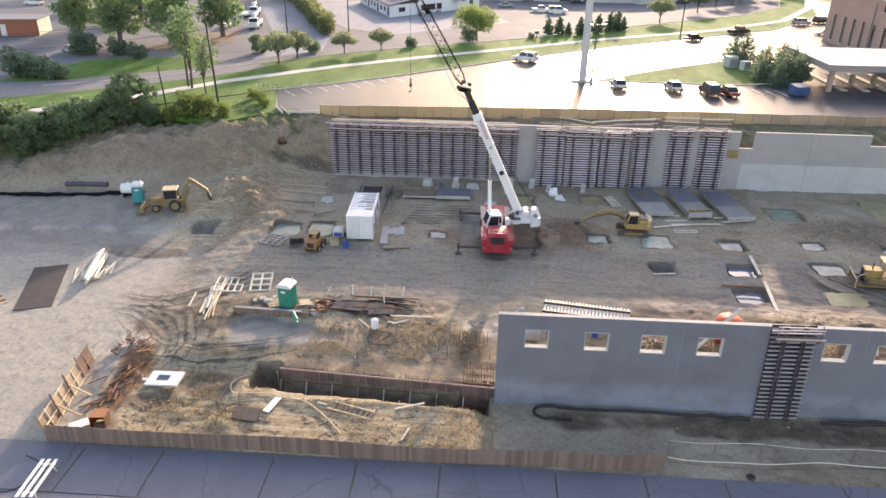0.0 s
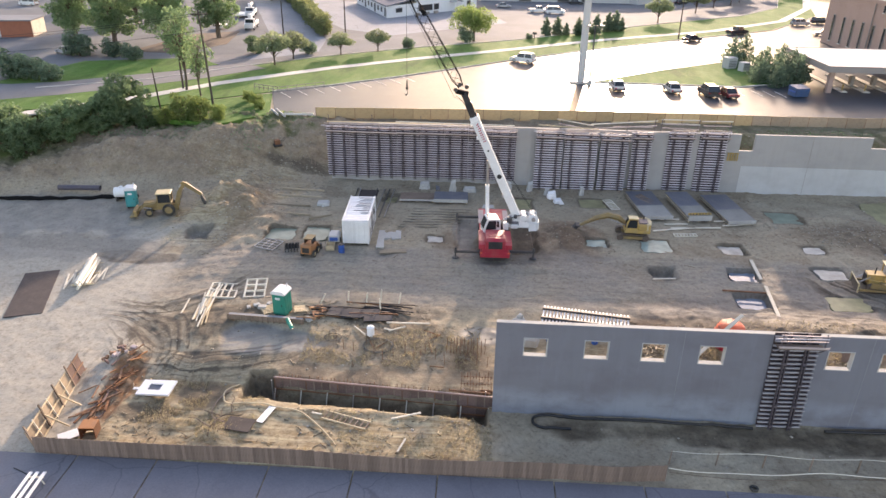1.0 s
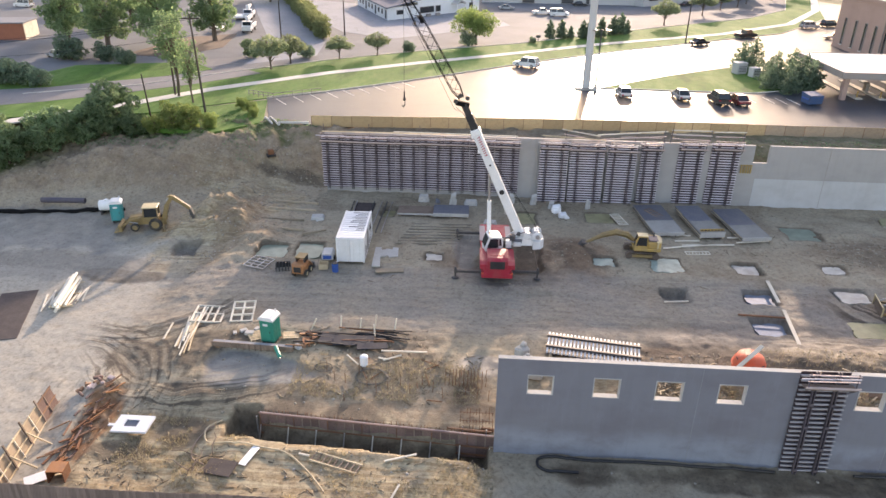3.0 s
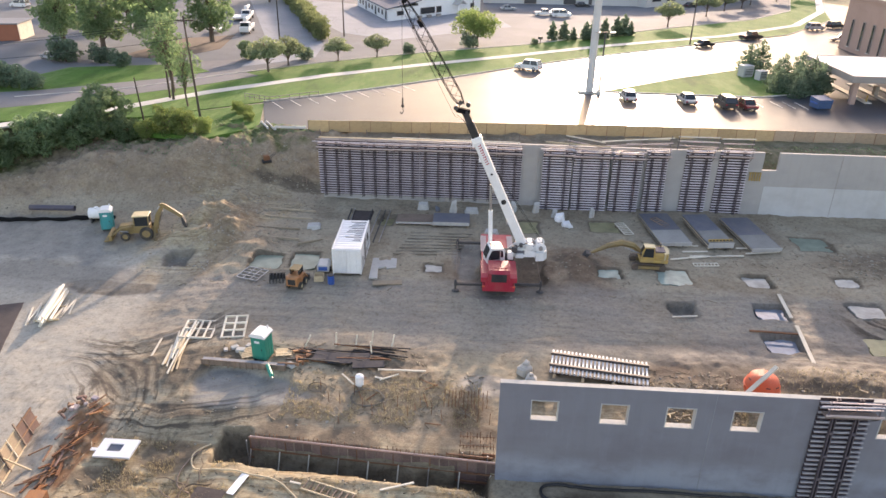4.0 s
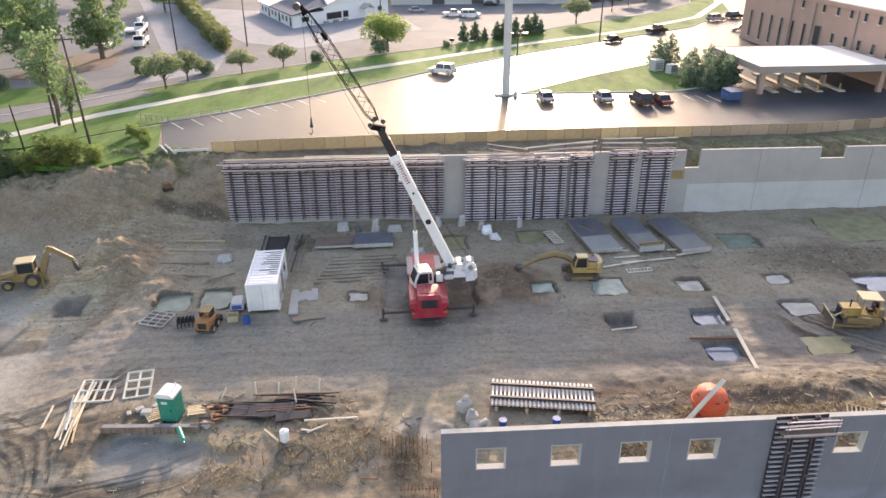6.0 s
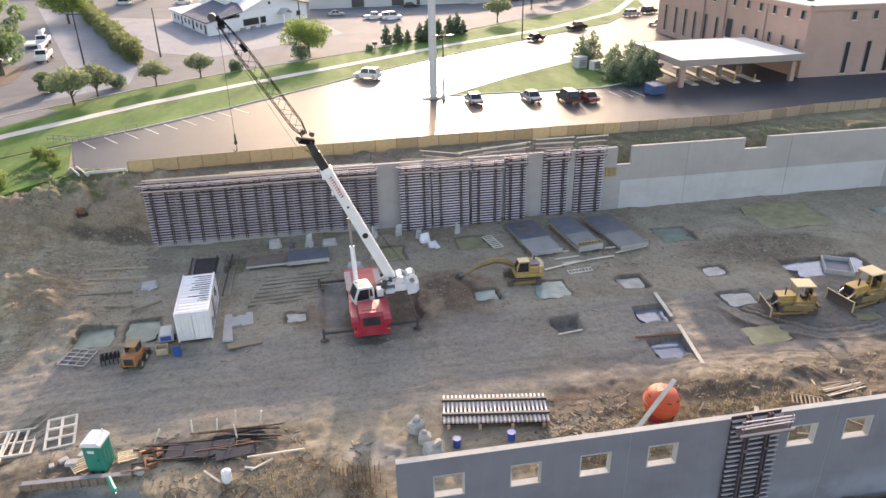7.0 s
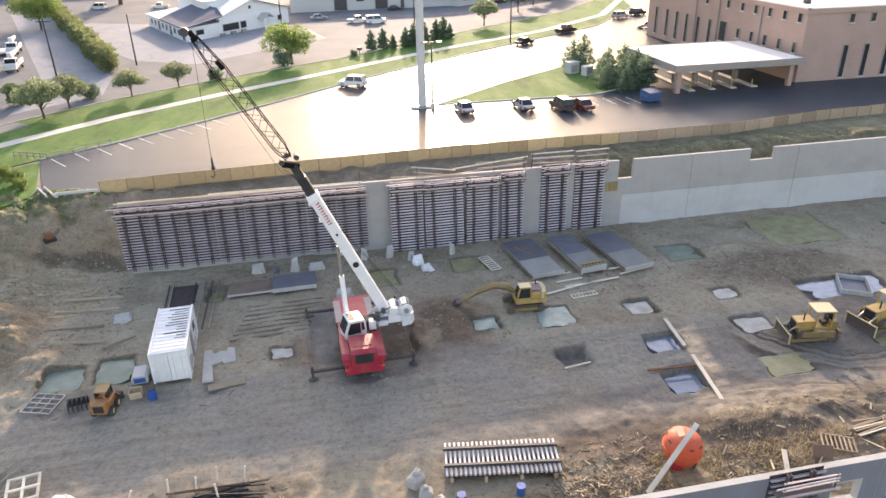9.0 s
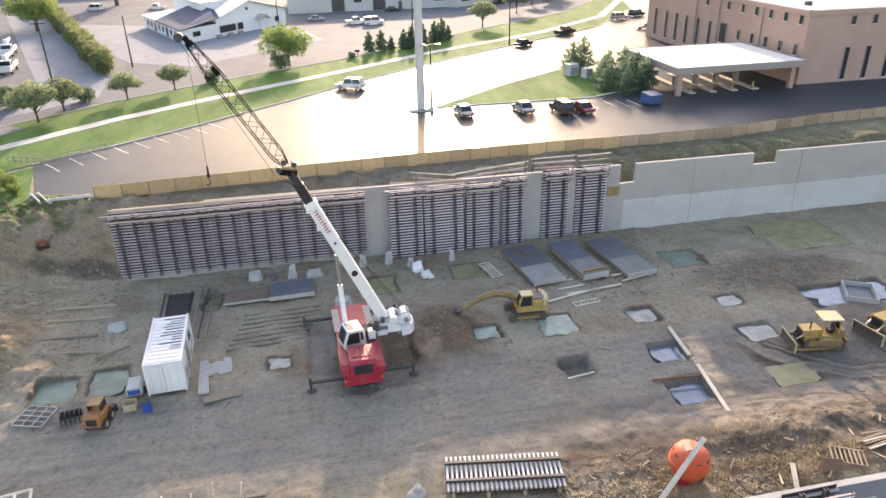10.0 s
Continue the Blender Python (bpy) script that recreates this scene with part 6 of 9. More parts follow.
lattice_frame(pose(-22.9, 23.2, ground(-22.9, 23.2) + 0.02, 3, 0, -18), 2.2, 2.0, 3, 4, STEEL, "pale steel grating lying flat on the mud", 0.09)
lattice_frame(pose(-24.35, 13.7, ground(-24.35, 13.7) + 0.05, -4, 5, 8), 2.4, 2.9, 4, 2, TIMBER_PALE, "bleached timber window frame form lying on the ground", 0.15)
lattice_frame(pose(-21.4, 13.9, ground(-21.4, 13.9) + 0.2, 6, 0, 10), 1.75, 2.8, 2, 3, TIMBER_PALE, "bleached timber window frame form lying near the toilet", 0.15)
grap = thing("grapple", "dark steel grapple attachment lying on the ground", "attachment", pose(-20.3, 22.4, ground(-20.3, 22.4), 0, 0, 10))
part("back_frame", Mesh().box(0, 0.3, 0.35, 1.4, 0.12, 0.7), BLACK, grap)
for i in range(5):
    part("tine", Mesh().tube([(-0.6 + 0.3 * i, 0.3, 0.7), (-0.6 + 0.3 * i, -0.2, 0.75), (-0.6 + 0.3 * i, -0.6, 0.3), (-0.6 + 0.3 * i, -0.5, 0.05)], 0.05, 6), BLACK, grap)

# lumber pile by the window frames
r = random.Random(5)
for i in range(16):
    a, x0, y0 = 97 + r.uniform(-6, 6), -24.9 + r.uniform(-0.5, 0.6), 11.0 + r.uniform(-1.2, 1.2)
    l = r.uniform(2.2, 5.2)
    z = ground(x0, y0) + 0.08 + 0.05 * (i // 4)
    solid("timber", Mesh().box(0, 0, 0, l, 0.11, 0.09, b=0.008), TIMBER_PALE if i % 3 else TIMBER, "bleached timber length in an untidy pile", "timber", "lumber pile",
          m=pose(x0, y0, z, 0, r.uniform(-1, 1), a))
solid("timber", Mesh().box(0, 0, 0.02, 2.6, 0.12, 0.1), TIMBER_PALE, "single bleached timber length beside the pile", "timber", "lumber pile", m=pose(-27.0, 11.4, ground(-27.0, 11.4) + 0.05, 0, 0, 96))

# kerb form with stakes, blocks and boards round the toilet
kf = thing("kerb_form", "long low timber form holding a fresh concrete kerb", "formwork", pose(-22.2, 8.9, -0.32, 0, 0.3, -2.5))
part("kerb", Mesh().box(3.2, 0.15, 0.2, 6.4, 0.35, 0.4, b=0.02), CONCRETE, kf)
part("form_board", Mesh().box(3.2, -0.06, 0.2, 6.6, 0.04, 0.45), BOARD_GREY, kf)
for i in range(14):
    part("stake", Mesh().box(0.1 + 0.48 * i, -0.11, 0.15, 0.06, 0.05, 0.6), BOARD_GREY, kf)
part("end_board", Mesh().box(6.6, 0.3, 0.35, 1.6, 0.08, 0.25, rz=4), RED_FORM, kf)
bottle = thing("gas_bottle", "teal cylinder lying on the ground below the kerb", "cylinder", pose(-16.7, 7.9, -0.15, 0, 0, -62))
part("body", Mesh().cyl((-0.75, 0, 0.16), (0.6, 0, 0.16), 0.17, n=14).cyl((0.6, 0, 0.16), (0.78, 0, 0.16), 0.17, 0.06, n=14), TEAL, bottle, smooth=False)
part("valve", Mesh().cyl((0.78, 0, 0.16), (0.9, 0, 0.16), 0.05, n=8), STEEL, bottle)
for i, (x, y, s) in enumerate(((-19.8, 10.6, 0.5), (-20.4, 11.0, 0.4), (-19.4, 11.3, 0.35), (-21.0, 10.6, 0.3), (-15.4, 9.0, 0.5))):
    solid("concrete_block", Mesh().box(0, 0, s * 0.25, s * 1.4, s, s * 0.5, b=0.03), CONCRETE_PALE, "pale broken concrete block on the dirt", "block", "concrete blocks",
          m=pose(x, y, ground(x, y) + 0.03, 0, 0, 37 * i))


def pallet(m, label, group="pallets"):
    ob = thing("pallet", label, "pallet", m, group)
    for i in range(6):
        part("slat", Mesh().box(0, -0.5 + 0.2 * i, 0.13, 1.2, 0.12, 0.03), TIMBER, ob)
    for x in (-0.55, 0, 0.55):
        part("bearer", Mesh().box(x, 0, 0.06, 0.09, 1.1, 0.1), TIMBER, ob)


pallet(pose(-19.2, 10.4, ground(-19.2, 10.4) + 0.06, 8, 6, 35), "bleached timber pallet lying tilted by the toilet")
pallet(pose(-16.4, 10.6, ground(-16.4, 10.6) + 0.06, -5, 4, 15), "weathered timber pallet beside the toilet")

# heaps of bars, dark sheeting and rods standing out of the ground
for i in range(34):
    x, y = -14.5 + 6.3 * r.random(), 9.6 + 2.2 * r.random()
    l, a = r.uniform(1.6, 4.2), r.uniform(-14, 12)
    solid("steel_bar", Mesh().box(0, 0, 0, l, 0.09, 0.09), BLACK if i % 5 else RUST, "dark steel bar in a tangled heap", "bar", "heap of steel bars",
          m=pose(x, y, ground(x, y) + 0.10 + 0.05 * (i % 4), 0, r.uniform(-2, 2), a))
for i, (x, y, w, d, a) in enumerate(((-11.2, 10.2, 3.2, 1.3, 4), (-9.6, 9.5, 2.4, 0.8, 8), (-13.2, 10.3, 1.6, 1.2, -8))):
    solid("dark_sheet", Mesh().box(0, 0, 0.03, w, d, 0.05, rx=3, b=0.01), DARK_TARP, "dark plastic sheet lying over the steel heap", "sheet", "dark sheets", m=pose(x, y, ground(x, y) + 0.22, 0, 0, a))
for i in range(14):
    x, y = -14.9 + r.uniform(-0.55, 0.55), 10.4 + r.uniform(-0.9, 0.7)
    solid("rusty_scrap", Mesh().box(0, 0, 0.05, r.uniform(0.3, 1.0), r.uniform(0.08, 0.3), r.uniform(0.05, 0.14), b=0.01), RUST if i % 3 else ORANGE_BROWN, "rusty offcut in a small scrap heap by the toilet", "scrap", "scrap heap",
          m=pose(x, y, ground(x, y) + 0.05 + 0.03 * (i % 5), r.uniform(-12, 12), r.uniform(-12, 12), r.uniform(0, 180)))
for x, y, tilt in ((-15.0, 11.6, 25), (-12.6, 12.0, 4), (-11.0, 11.8, 8), (-9.8, 12.4, 6), (-9.6, 11.0, -3), (-8.2, 12.2, 10)):
    solid("marker_stake", Mesh().box(0, 0, 0.55, 0.1, 0.07, 1.4), TIMBER_PALE, "pale timber stake driven into the earth", "stake", "marker stakes", m=pose(x, y, ground(x, y), 0, tilt, 0))
solid("plastic_drum", Mesh().cyl((0, 0, 0), (0, 0, 0.8), 0.31, n=20).cyl((0, 0, 0.8), (0, 0, 0.9), 0.31, 0.2, n=20).cyl((0, 0, 0.9), (0, 0, 0.96), 0.1, n=12), WHITE_PLAIN, "white plastic water drum on the dry earth", "drum",
      m=pose(-9.9, 7.4, ground(-9.9, 7.4) - 0.02), smooth=False)
for p, q in (((-8.8, 9.0), (-5.2, 9.1)), ((-8.5, 7.9), (-7.2, 8.7)), ((-11.4, 8.4), (-10.3, 7.2)), ((-8.9, 8.2), (-8.2, 8.0))):
    z = max(ground(*p), ground(*q)) + 0.12
    solid("timber", Mesh().beam((*p, z), (*q, z), 0.12, 0.09, b=0.008), TIMBER_PALE, "bleached timber length lying on dry earth", "timber", "loose timbers")


def coil(name, cx, cy, rx, ry, rad, material, label, turns=2, seed=1, span=1.0):
    q = random.Random(seed)
    pts = []
    for i in range(int(40 * turns)):
        a = 2 * math.pi * i / 40 * span
        k = 1 - 0.06 * i / 40 + q.uniform(-0.01, 0.01)
        x, y = cx + rx * k * math.cos(a), cy + ry * k * math.sin(a)
        pts.append((x, y, ground(x, y) + rad + 0.04 + 0.03 * (i // 40)))
    return solid(name, Mesh().tube(pts, rad, 6), material, label, "hose")


coil("hose", -9.1, 6.0, 1.25, 0.9, 0.03, HOSE_GREY, "dull grey hose coiled loosely on the dry earth", 2.2, 3)
coil("hose", -12.9, 6.8, 0.7, 0.5, 0.03, HOSE_GREY, "dull grey hose coiled loosely on the dry earth", 1.6, 4)


def long_hose(pts, rad, material, label, name="hose"):
    out = []
    ps = [Vector((x, y)) for x, y in pts]
    for i in range(len(ps) - 1):
        p0, p1, p2, p3 = ps[max(i - 1, 0)], ps[i], ps[i + 1], ps[min(i + 2, len(ps) - 1)]
        for k in range(8):
            t = k / 8
            c = 0.5 * ((2 * p1) + (p2 - p0) * t + (2 * p0 - 5 * p1 + 4 * p2 - p3) * t * t + (3 * p1 - p0 - 3 * p2 + p3) * t ** 3)
            out.append((c.x, c.y, ground(c.x, c.y) + rad + 0.06))
    return solid(name, Mesh().tube(out, rad, 7), material, label, "hose")


long_hose([(18.2, -0.55), (12, -0.5), (6, -0.45), (3.6, -0.35), (2.9, -0.7), (3.0, -1.4), (3.8, -1.7), (5.6, -1.65)], 0.1, BLACK, "thick black hose looped along the foot of the wall")
long_hose([(46, -0.55), (34, -0.5), (22.2, -0.6)], 0.1, BLACK, "thick black hose along the foot of the wall")
long_hose([(-18.9, 1.4), (-19.6, 0.2), (-18.9, -1.2), (-17.0, -1.45), (-15.0, -1.6), (-13.2, -2.1), (-11.5, -3.6), (-10.2, -5.2)], 0.06, TIMBER, "tan hose snaking past the trench end")
long_hose([(-19.2, 0.6), (-19.9, -0.8), (-19.6, -2.4), (-18.2, -3.6)], 0.05, BOARD_GREY, "dull hose curling on the earth")
# black tube added in place of the soft shadow band below the bank
foot_shade = []
for i in range(60):
    x = -76 + i * 0.58
    y = float(np.interp(x, [-76, -60, -45, -41], [32.4, 32.6, 33.7, 34.2])) + 0.25 * math.sin(i * 0.13) + 0.08 * math.sin(i * 0.5)
    foot_shade.append((x, y, ground(x, y) + 0.12))
solid("silt_sock", Mesh().tube(foot_shade, [0.24 + 0.035 * math.sin(i * 1.7) + 0.05 * math.sin(i * 0.37) for i in range(60)], 8), BLACK_MATT, "black tube drawn for the shadow along the foot of the earth bank", "barrier")
# added dark tube, continues the bank's shadow as a solid shape
solid("pipe", Mesh().cyl((-51.5, 34.6, 0.75), (-46.6, 35.0, 0.7), 0.3, n=16, cap=False), plain("shadow_purple", (0.06, 0.055, 0.08), 0.6), "dark purplish tube drawn for part of the shadow along the bank", "pipe")

# trench formwork
tf = thing("trench_form", "rusty brown panel formwork standing in the trench", "formwork", pose(-16.25, 1.6, -2.72, 0, 0, -4.1))
for i in range(27):
    part("panel", Mesh().box(0.3 + 0.605 * i, 0, 1.02 + 0.02 * math.sin(i * 2.1), 0.59, 0.05, 1.98, b=0.006), FORM_BROWN, tf)
    part("cleat", Mesh().box(0.605 * i, -0.045, 1.5, 0.06, 0.05, 0.95), BOARD_GREY if i % 4 else RUST, tf)
for z, mat in ((1.03, RUST), (2.02, FORM_BROWN), (0.35, RUST)):
    part("waler", Mesh().box(8.2, -0.10, z, 16.5, 0.1, 0.1, b=0.01), mat, tf)
part("cap_board", Mesh().box(8.2, 0.02, 2.03, 16.4, 0.06, 0.04), PINKISH, tf)
for i in range(9):
    x = 0.05 + 2.0 * i
    part("strut", Mesh().beam((x, -0.16, 1.1), (x - 0.05, -0.75, -0.3), 0.07), TIMBER_PALE if i % 3 else STEEL, tf)
part("waler_end", Mesh().box(14.6, 0.4, 2.0, 3.0, 0.07, 0.12).box(15.8, 0.75, 1.9, 0.9, 0.08, 0.3), RED_FORM, tf)
for x, y, h in ((-16.4, 1.3, 2.2), (-2.1, 1.1, 2.4), (-0.5, 0.8, 2.5)):
    solid("steel_post", Mesh().cyl((0, 0, 0), (0, 0, h), 0.05, n=8), STEEL, "thin steel post standing in the trench", "post", "trench posts", m=pose(x, y, -3.0))
# dowel bars rising from the footings
dowels = thing("rebar_dowels", "rows of rusty reinforcing bars standing out of the footing", "rebar")
one = Mesh().cyl((0, 0, 0), (0, 0, 1.25), 0.022, n=5).data("dowel", RUST)
for i in range(58):
    for y in (1.72, 5.1):
        if y > 3 and (i % 3 or i < 12):
            continue
        x = -15.8 + 0.27 * i
        y += r.uniform(-0.6, 1.4) if y > 3 else 0
        part("dowel", one, RUST, dowels).matrix_basis = pose(x, y - 0.072 * (x + 16) * (1 if y < 3 else 0.3) + r.uniform(-0.04, 0.04), (-1.75 if y < 3 else float(level(x, y)) - 0.35) + r.uniform(-0.1, 0.1), r.uniform(-5, 5), r.uniform(-5, 5), 0)
cage = thing("rebar_cage", "rusty reinforcing cage rising beside the end of the wall", "rebar")
for i in range(11):
    for y in (1.0, 1.9, 2.8):
        part("upright", Mesh().cyl((-2.3 + 0.22 * i, y, -2.0), (-2.3 + 0.22 * i, y, -0.45 + 0.25 * math.sin(i * 2 + y)), 0.022, n=5), RUST, cage)
for z in (-1.3, -1.0, -0.7):
    for y in (1.0, 1.9, 2.8):
        part("tie_bar", Mesh().cyl((-2.4, y, z), (0.0, y, z), 0.02, n=5), RUST, cage)
for i in range(12):
    for y in (5.6, 6.5):
        part("dowel", Mesh().cyl((0, 0, 0), (0, 0, 0.95), 0.022, n=5), RUST, cage).matrix_basis = pose(-3.6 + 0.27 * i, y + 0.1 * math.sin(i * 3), float(level(-2, y)) - 0.2, 4 * math.sin(i * 2.0), 4 * math.sin(i * 1.3), 0)
for i in range(20):
    x, y = r.uniform(-13, -1), r.uniform(3.6, 8.2)
    solid("steel_bar", Mesh().box(0, 0, 0, r.uniform(0.5, 1.8), 0.05, 0.05), RUST if i % 2 else GREY_MUD, "short bar or batten scattered on the dry earth", "bar", "scattered offcuts",
          m=pose(x, y, ground(x, y) + 0.07, 0, r.uniform(-3, 3), r.uniform(0, 180)))

# white panel with a hole
wp = thing("window_panel", "white wall panel with a square hole lying on the earth", "panel", pose(-24.8, 0.35, -1.3, 5, -3, -3) @ Matrix.Scale(0.82, 4))
m = holed_wall(-1.55, 1.55, -0.95, 0.95, -0.09, 0.09, [(-0.75, 0.45, -0.35, 0.45)])
part("panel", Mesh().add([(x, z, y) for x, y, z in m.v], m.f), WHITE_PLAIN, wp)
part("glazing", Mesh().box(-0.15, 0.05, -0.03, 1.2, 0.8, 0.03), BLUE_FORM, wp)
part("handle_bar", Mesh().beam((-1.5, -0.2, 0), (-2.1, -0.2, 0.02), 0.25, 0.12), WHITE_PLAIN, wp)
for x, y in ((-1.2, -0.6), (1.2, 0.6), (-1.2, 0.6), (1.2, -0.6)):
    part("bearer", Mesh().box(x, y, -0.17, 0.2, 0.2, 0.2), TIMBER, wp)
for p, q, mat, label in (((-15.95, -3.3), (-15.5, -1.6), WHITE_PLAIN, "white board lying on the earth"), ((-29.2, -5.2), (-28.0, -4.3), WHITE_PLAIN, "white sheet offcut lying by the fence")):
    z = ground(*p) + 0.12
    solid("board", Mesh().beam((*p, z), (*q, z), 0.5 if mat is WHITE_PLAIN and p[0] > -20 else 0.9, 0.05, b=0.01), mat, label, "board")
solid("dark_sheet", Mesh().box(0, 0, 0.06, 1.9, 1.3, 0.06, rx=2, b=0.01), MAT_BLACK, "dark sheet lying flat on the earth", "sheet", "dark sheets", m=pose(-17.2, -3.7, ground(-17.2, -3.7) + 0.08, 0, 0, -8))
ladder = thing("ladder_form", "grey timber ladder lying flat on dry earth", "ladder", pose(-10.1, -2.5, ground(-10.1, -2.5) + 0.06, 0, 0, -17))
for y in (-0.4, 0.4):
    part("rail", Mesh().box(0, y, 0.05, 3.4, 0.08, 0.1), TIMBER, ladder)
for i in range(9):
    part("rung", Mesh().box(-1.6 + 0.4 * i, 0, 0.05, 0.07, 0.8, 0.07), BOARD_GREY, ladder)
for p, q in (((-7.0, -2.2), (-5.0, -1.5)), ((-6.2, -5.4), (-5.8, -4.1)), ((-12.6, -2.0), (-11.9, -2.1))):
    solid("timber", Mesh().beam((*p, ground(*p) + 0.16), (*q, ground(*q) + 0.16), 0.12, 0.08), TIMBER_PALE, "bleached timber length lying on dry earth", "timber", "loose timbers")
box = thing("rust_box", "open rusty steel box by the front fence", "box", pose(-27.3, -4.5, ground(-27.3, -4.5) - 0.05, 0, 0, 5))
for x in (-0.5, 0.5):
    part("side", Mesh().box(x, 0, 0.45, 0.05, 0.9, 0.9), RUST, box)
part("side", Mesh().box(0, 0.45, 0.45, 1.0, 0.05, 0.9), RUST, box)
part("top", Mesh().box(0, 0, 0.92, 1.05, 0.95, 0.05), ORANGE_BROWN, box)
for i in range(9):
    x, y = -28.2 + r.uniform(-0.4, 0.5), -2.4 + 0.62 * i
    solid("rusty_beam", Mesh().box(0, 0, 0.06, r.uniform(1.0, 1.9), 0.14, 0.12), RED_FORM if i % 2 else RUST, "rusty steel offcut in the shallow hollow", "beam", "rusty offcuts", m=pose(x, y, ground(x, y) + 0.05, 0, r.uniform(-4, 4), r.uniform(40, 110)))
for i in range(7):
    x, y = -17.6 + r.uniform(-1.0, 1.2), -3.6 + r.uniform(-1.8, 1.8)
    solid("branch", Mesh().tube([(0, 0, 0.05), (0.7, 0.1, 0.22), (1.5, -0.05, 0.15), (2.1, 0.15, 0.08)], [0.05, 0.045, 0.035, 0.02], 5), BARK, "dry branch lying on the earth", "branch", "dry branches",
          m=pose(x - 1, y, ground(x, y), 0, 0, r.uniform(0, 180)))

# barrier of posts and rails at the front, a tyre, a timber bench
net = thing("rail_barrier", "thin pale rail barrier on posts along the front of the wall", "barrier", pose(0, 0, 0))
for i in range(9):
    x = 11.6 + 3.0 * i
    part("post", Mesh().beam((x, -4.3, -1.8), (x + 0.05, -4.3, -0.6), 0.07), BOARD_GREY, net)
part("rail", Mesh().tube([(11.6 + 0.8 * i, -4.33, -0.66 - 0.10 * math.sin(i * 0.7)) for i in range(32)], 0.022, 5), TIMBER_PALE, net)
part("rail", Mesh().tube([(11.4 + 0.8 * i, -5.0 - 0.25 * math.sin(i * 0.33), -1.5 - 0.06 * math.sin(i * 0.9)) for i in range(32)], 0.03, 5), TIMBER_PALE, net)
part("rail", Mesh().tube([(11.4 + 0.8 * i, -5.25 - 0.3 * math.sin(i * 0.28), -1.62) for i in range(32)], 0.022, 5), BOARD_GREY, net)
ty = thing("tyre", "old black tyre lying flat on the paving", "tyre", pose(16.4, -6.3, -1.68))
ring = [(0.2 + 0.09 * math.cos(a), 0.08 + 0.08 * math.sin(a)) for a in [2 * math.pi * k / 8 for k in range(8)]]
tm = Mesh()
tm.add([(q * math.cos(2 * math.pi * i / 18), q * math.sin(2 * math.pi * i / 18), z) for i in range(18) for q, z in ring],
       [(i * 8 + j, ((i + 1) % 18) * 8 + j, ((i + 1) % 18) * 8 + (j + 1) % 8, i * 8 + (j + 1) % 8) for i in range(18) for j in range(8)])
part("casing", tm, RUBBER, ty)
bench = thing("timber_trestle", "pale timber trestle of long planks on the dark paving", "trestle", pose(-28.2, -10.4, -1.72, 0, 0, 94))
for y in (-0.45, 0.0, 0.4):
    part("plank", Mesh().box(0, y, 0.62, 3.2, 0.2, 0.06), WHITE_PLAIN, bench)
for x in (-1.2, 1.2):
    for y in (-0.5, 0.45):
        part("leg", Mesh().beam((x, y, 0), (x * 0.9, y * 0.8, 0.6), 0.08), TIMBER_PALE, bench)
    part("crosspiece", Mesh().box(x, 0, 0.56, 0.1, 1.1, 0.08), TIMBER_PALE, bench)
long_hose([(-30.5, -8.0), (-29.2, -8.6), (-28.6, -9.6), (-29.6, -11.0), (-31.0, -11.2)], 0.03, BLACK, "thin dark cable looped on the paving")

# matting and pipes on the gravel apron
solid("mat", Mesh().box(0, 0, 0.05, 3.1, 8.4, 0.08, b=0.02), MAT_BLACK, "large dark brown steel road mat on the gravel", "mat", m=pose(-42.35, 13.65, ground(-42.35, 13.65) - 0.02, 0.6, 0.3, 20))
CREAM = plain("cream_plastic", (0.68, 0.65, 0.56), 0.6, 0, (0.42, 0.38, 0.3), 0.5)
pb = thing("pipe_bundle", "bundle of long white plastic pipes on timber bearers", "pipes", pose(-39.1, 17.4, ground(-39.1, 17.4), 0, 0, 104))
for k, (y, z) in enumerate(((-0.45, 0.3), (-0.15, 0.3), (0.15, 0.3), (0.45, 0.3), (-0.3, 0.55), (0.0, 0.55), (0.3, 0.55), (-0.15, 0.8), (0.15, 0.8))):
    part("pipe", Mesh().cyl((-2.5 - 0.5 * (k % 3), y + 0.12 * math.sin(k * 2.1), z), (2.5 + 0.35 * (k % 2), y + 0.12 * math.sin(k * 1.3), z), 0.13, n=12), CREAM, pb)
for x in (-2.2, 0, 2.2):
    part("bearer", Mesh().box(x, 0, 0.08, 0.14, 2.0, 0.14), TIMBER, pb)
for i in range(8):
    s = -1 if i % 2 else 1
    solid("timber", Mesh().box(0, 0, 0.06, 3.4 - 0.2 * (i % 3), 0.14, 0.06), TIMBER_PALE, "bleached batten lying beside the white pipes", "timber", "battens",
          m=pose(-39.0 + s * (0.75 + 0.09 * i), 17.0 + 0.35 * i * s * 0.5, ground(-38.7, 17) + 0.04, 0, 0, 104 + 5 * (i % 4 - 1.5)))
for i in range(5):
    solid("plank", Mesh().box(0, 0, 0.06, 4.0, 0.22, 0.06), RED_FORM if i % 2 else TIMBER, "brown plank lying on the gravel", "plank", "planks on the gravel", m=pose(-45.2 - 0.3 * i, 9.2 + 0.25 * i, ground(-45, 9), 0, 0, 48 + 3 * i))
for p, q in (((-25.6, 38.6), (-20.4, 38.2)), ((-25.6, 36.4), (-20.2, 36.0)), ((-26.6, 33.4), (-20.9, 33.2)), ((-26.6, 31.2), (-20.3, 30.6)), ((-20.2, 29.6), (-17.9, 30.8))):
    solid("timber", Mesh().beam((*p, 0.12), (*q, 0.12), 0.16, 0.22, b=0.015), MUD_TIMBER, "long weathered timber on edge, half sunk in the mud", "timber", "long timbers")
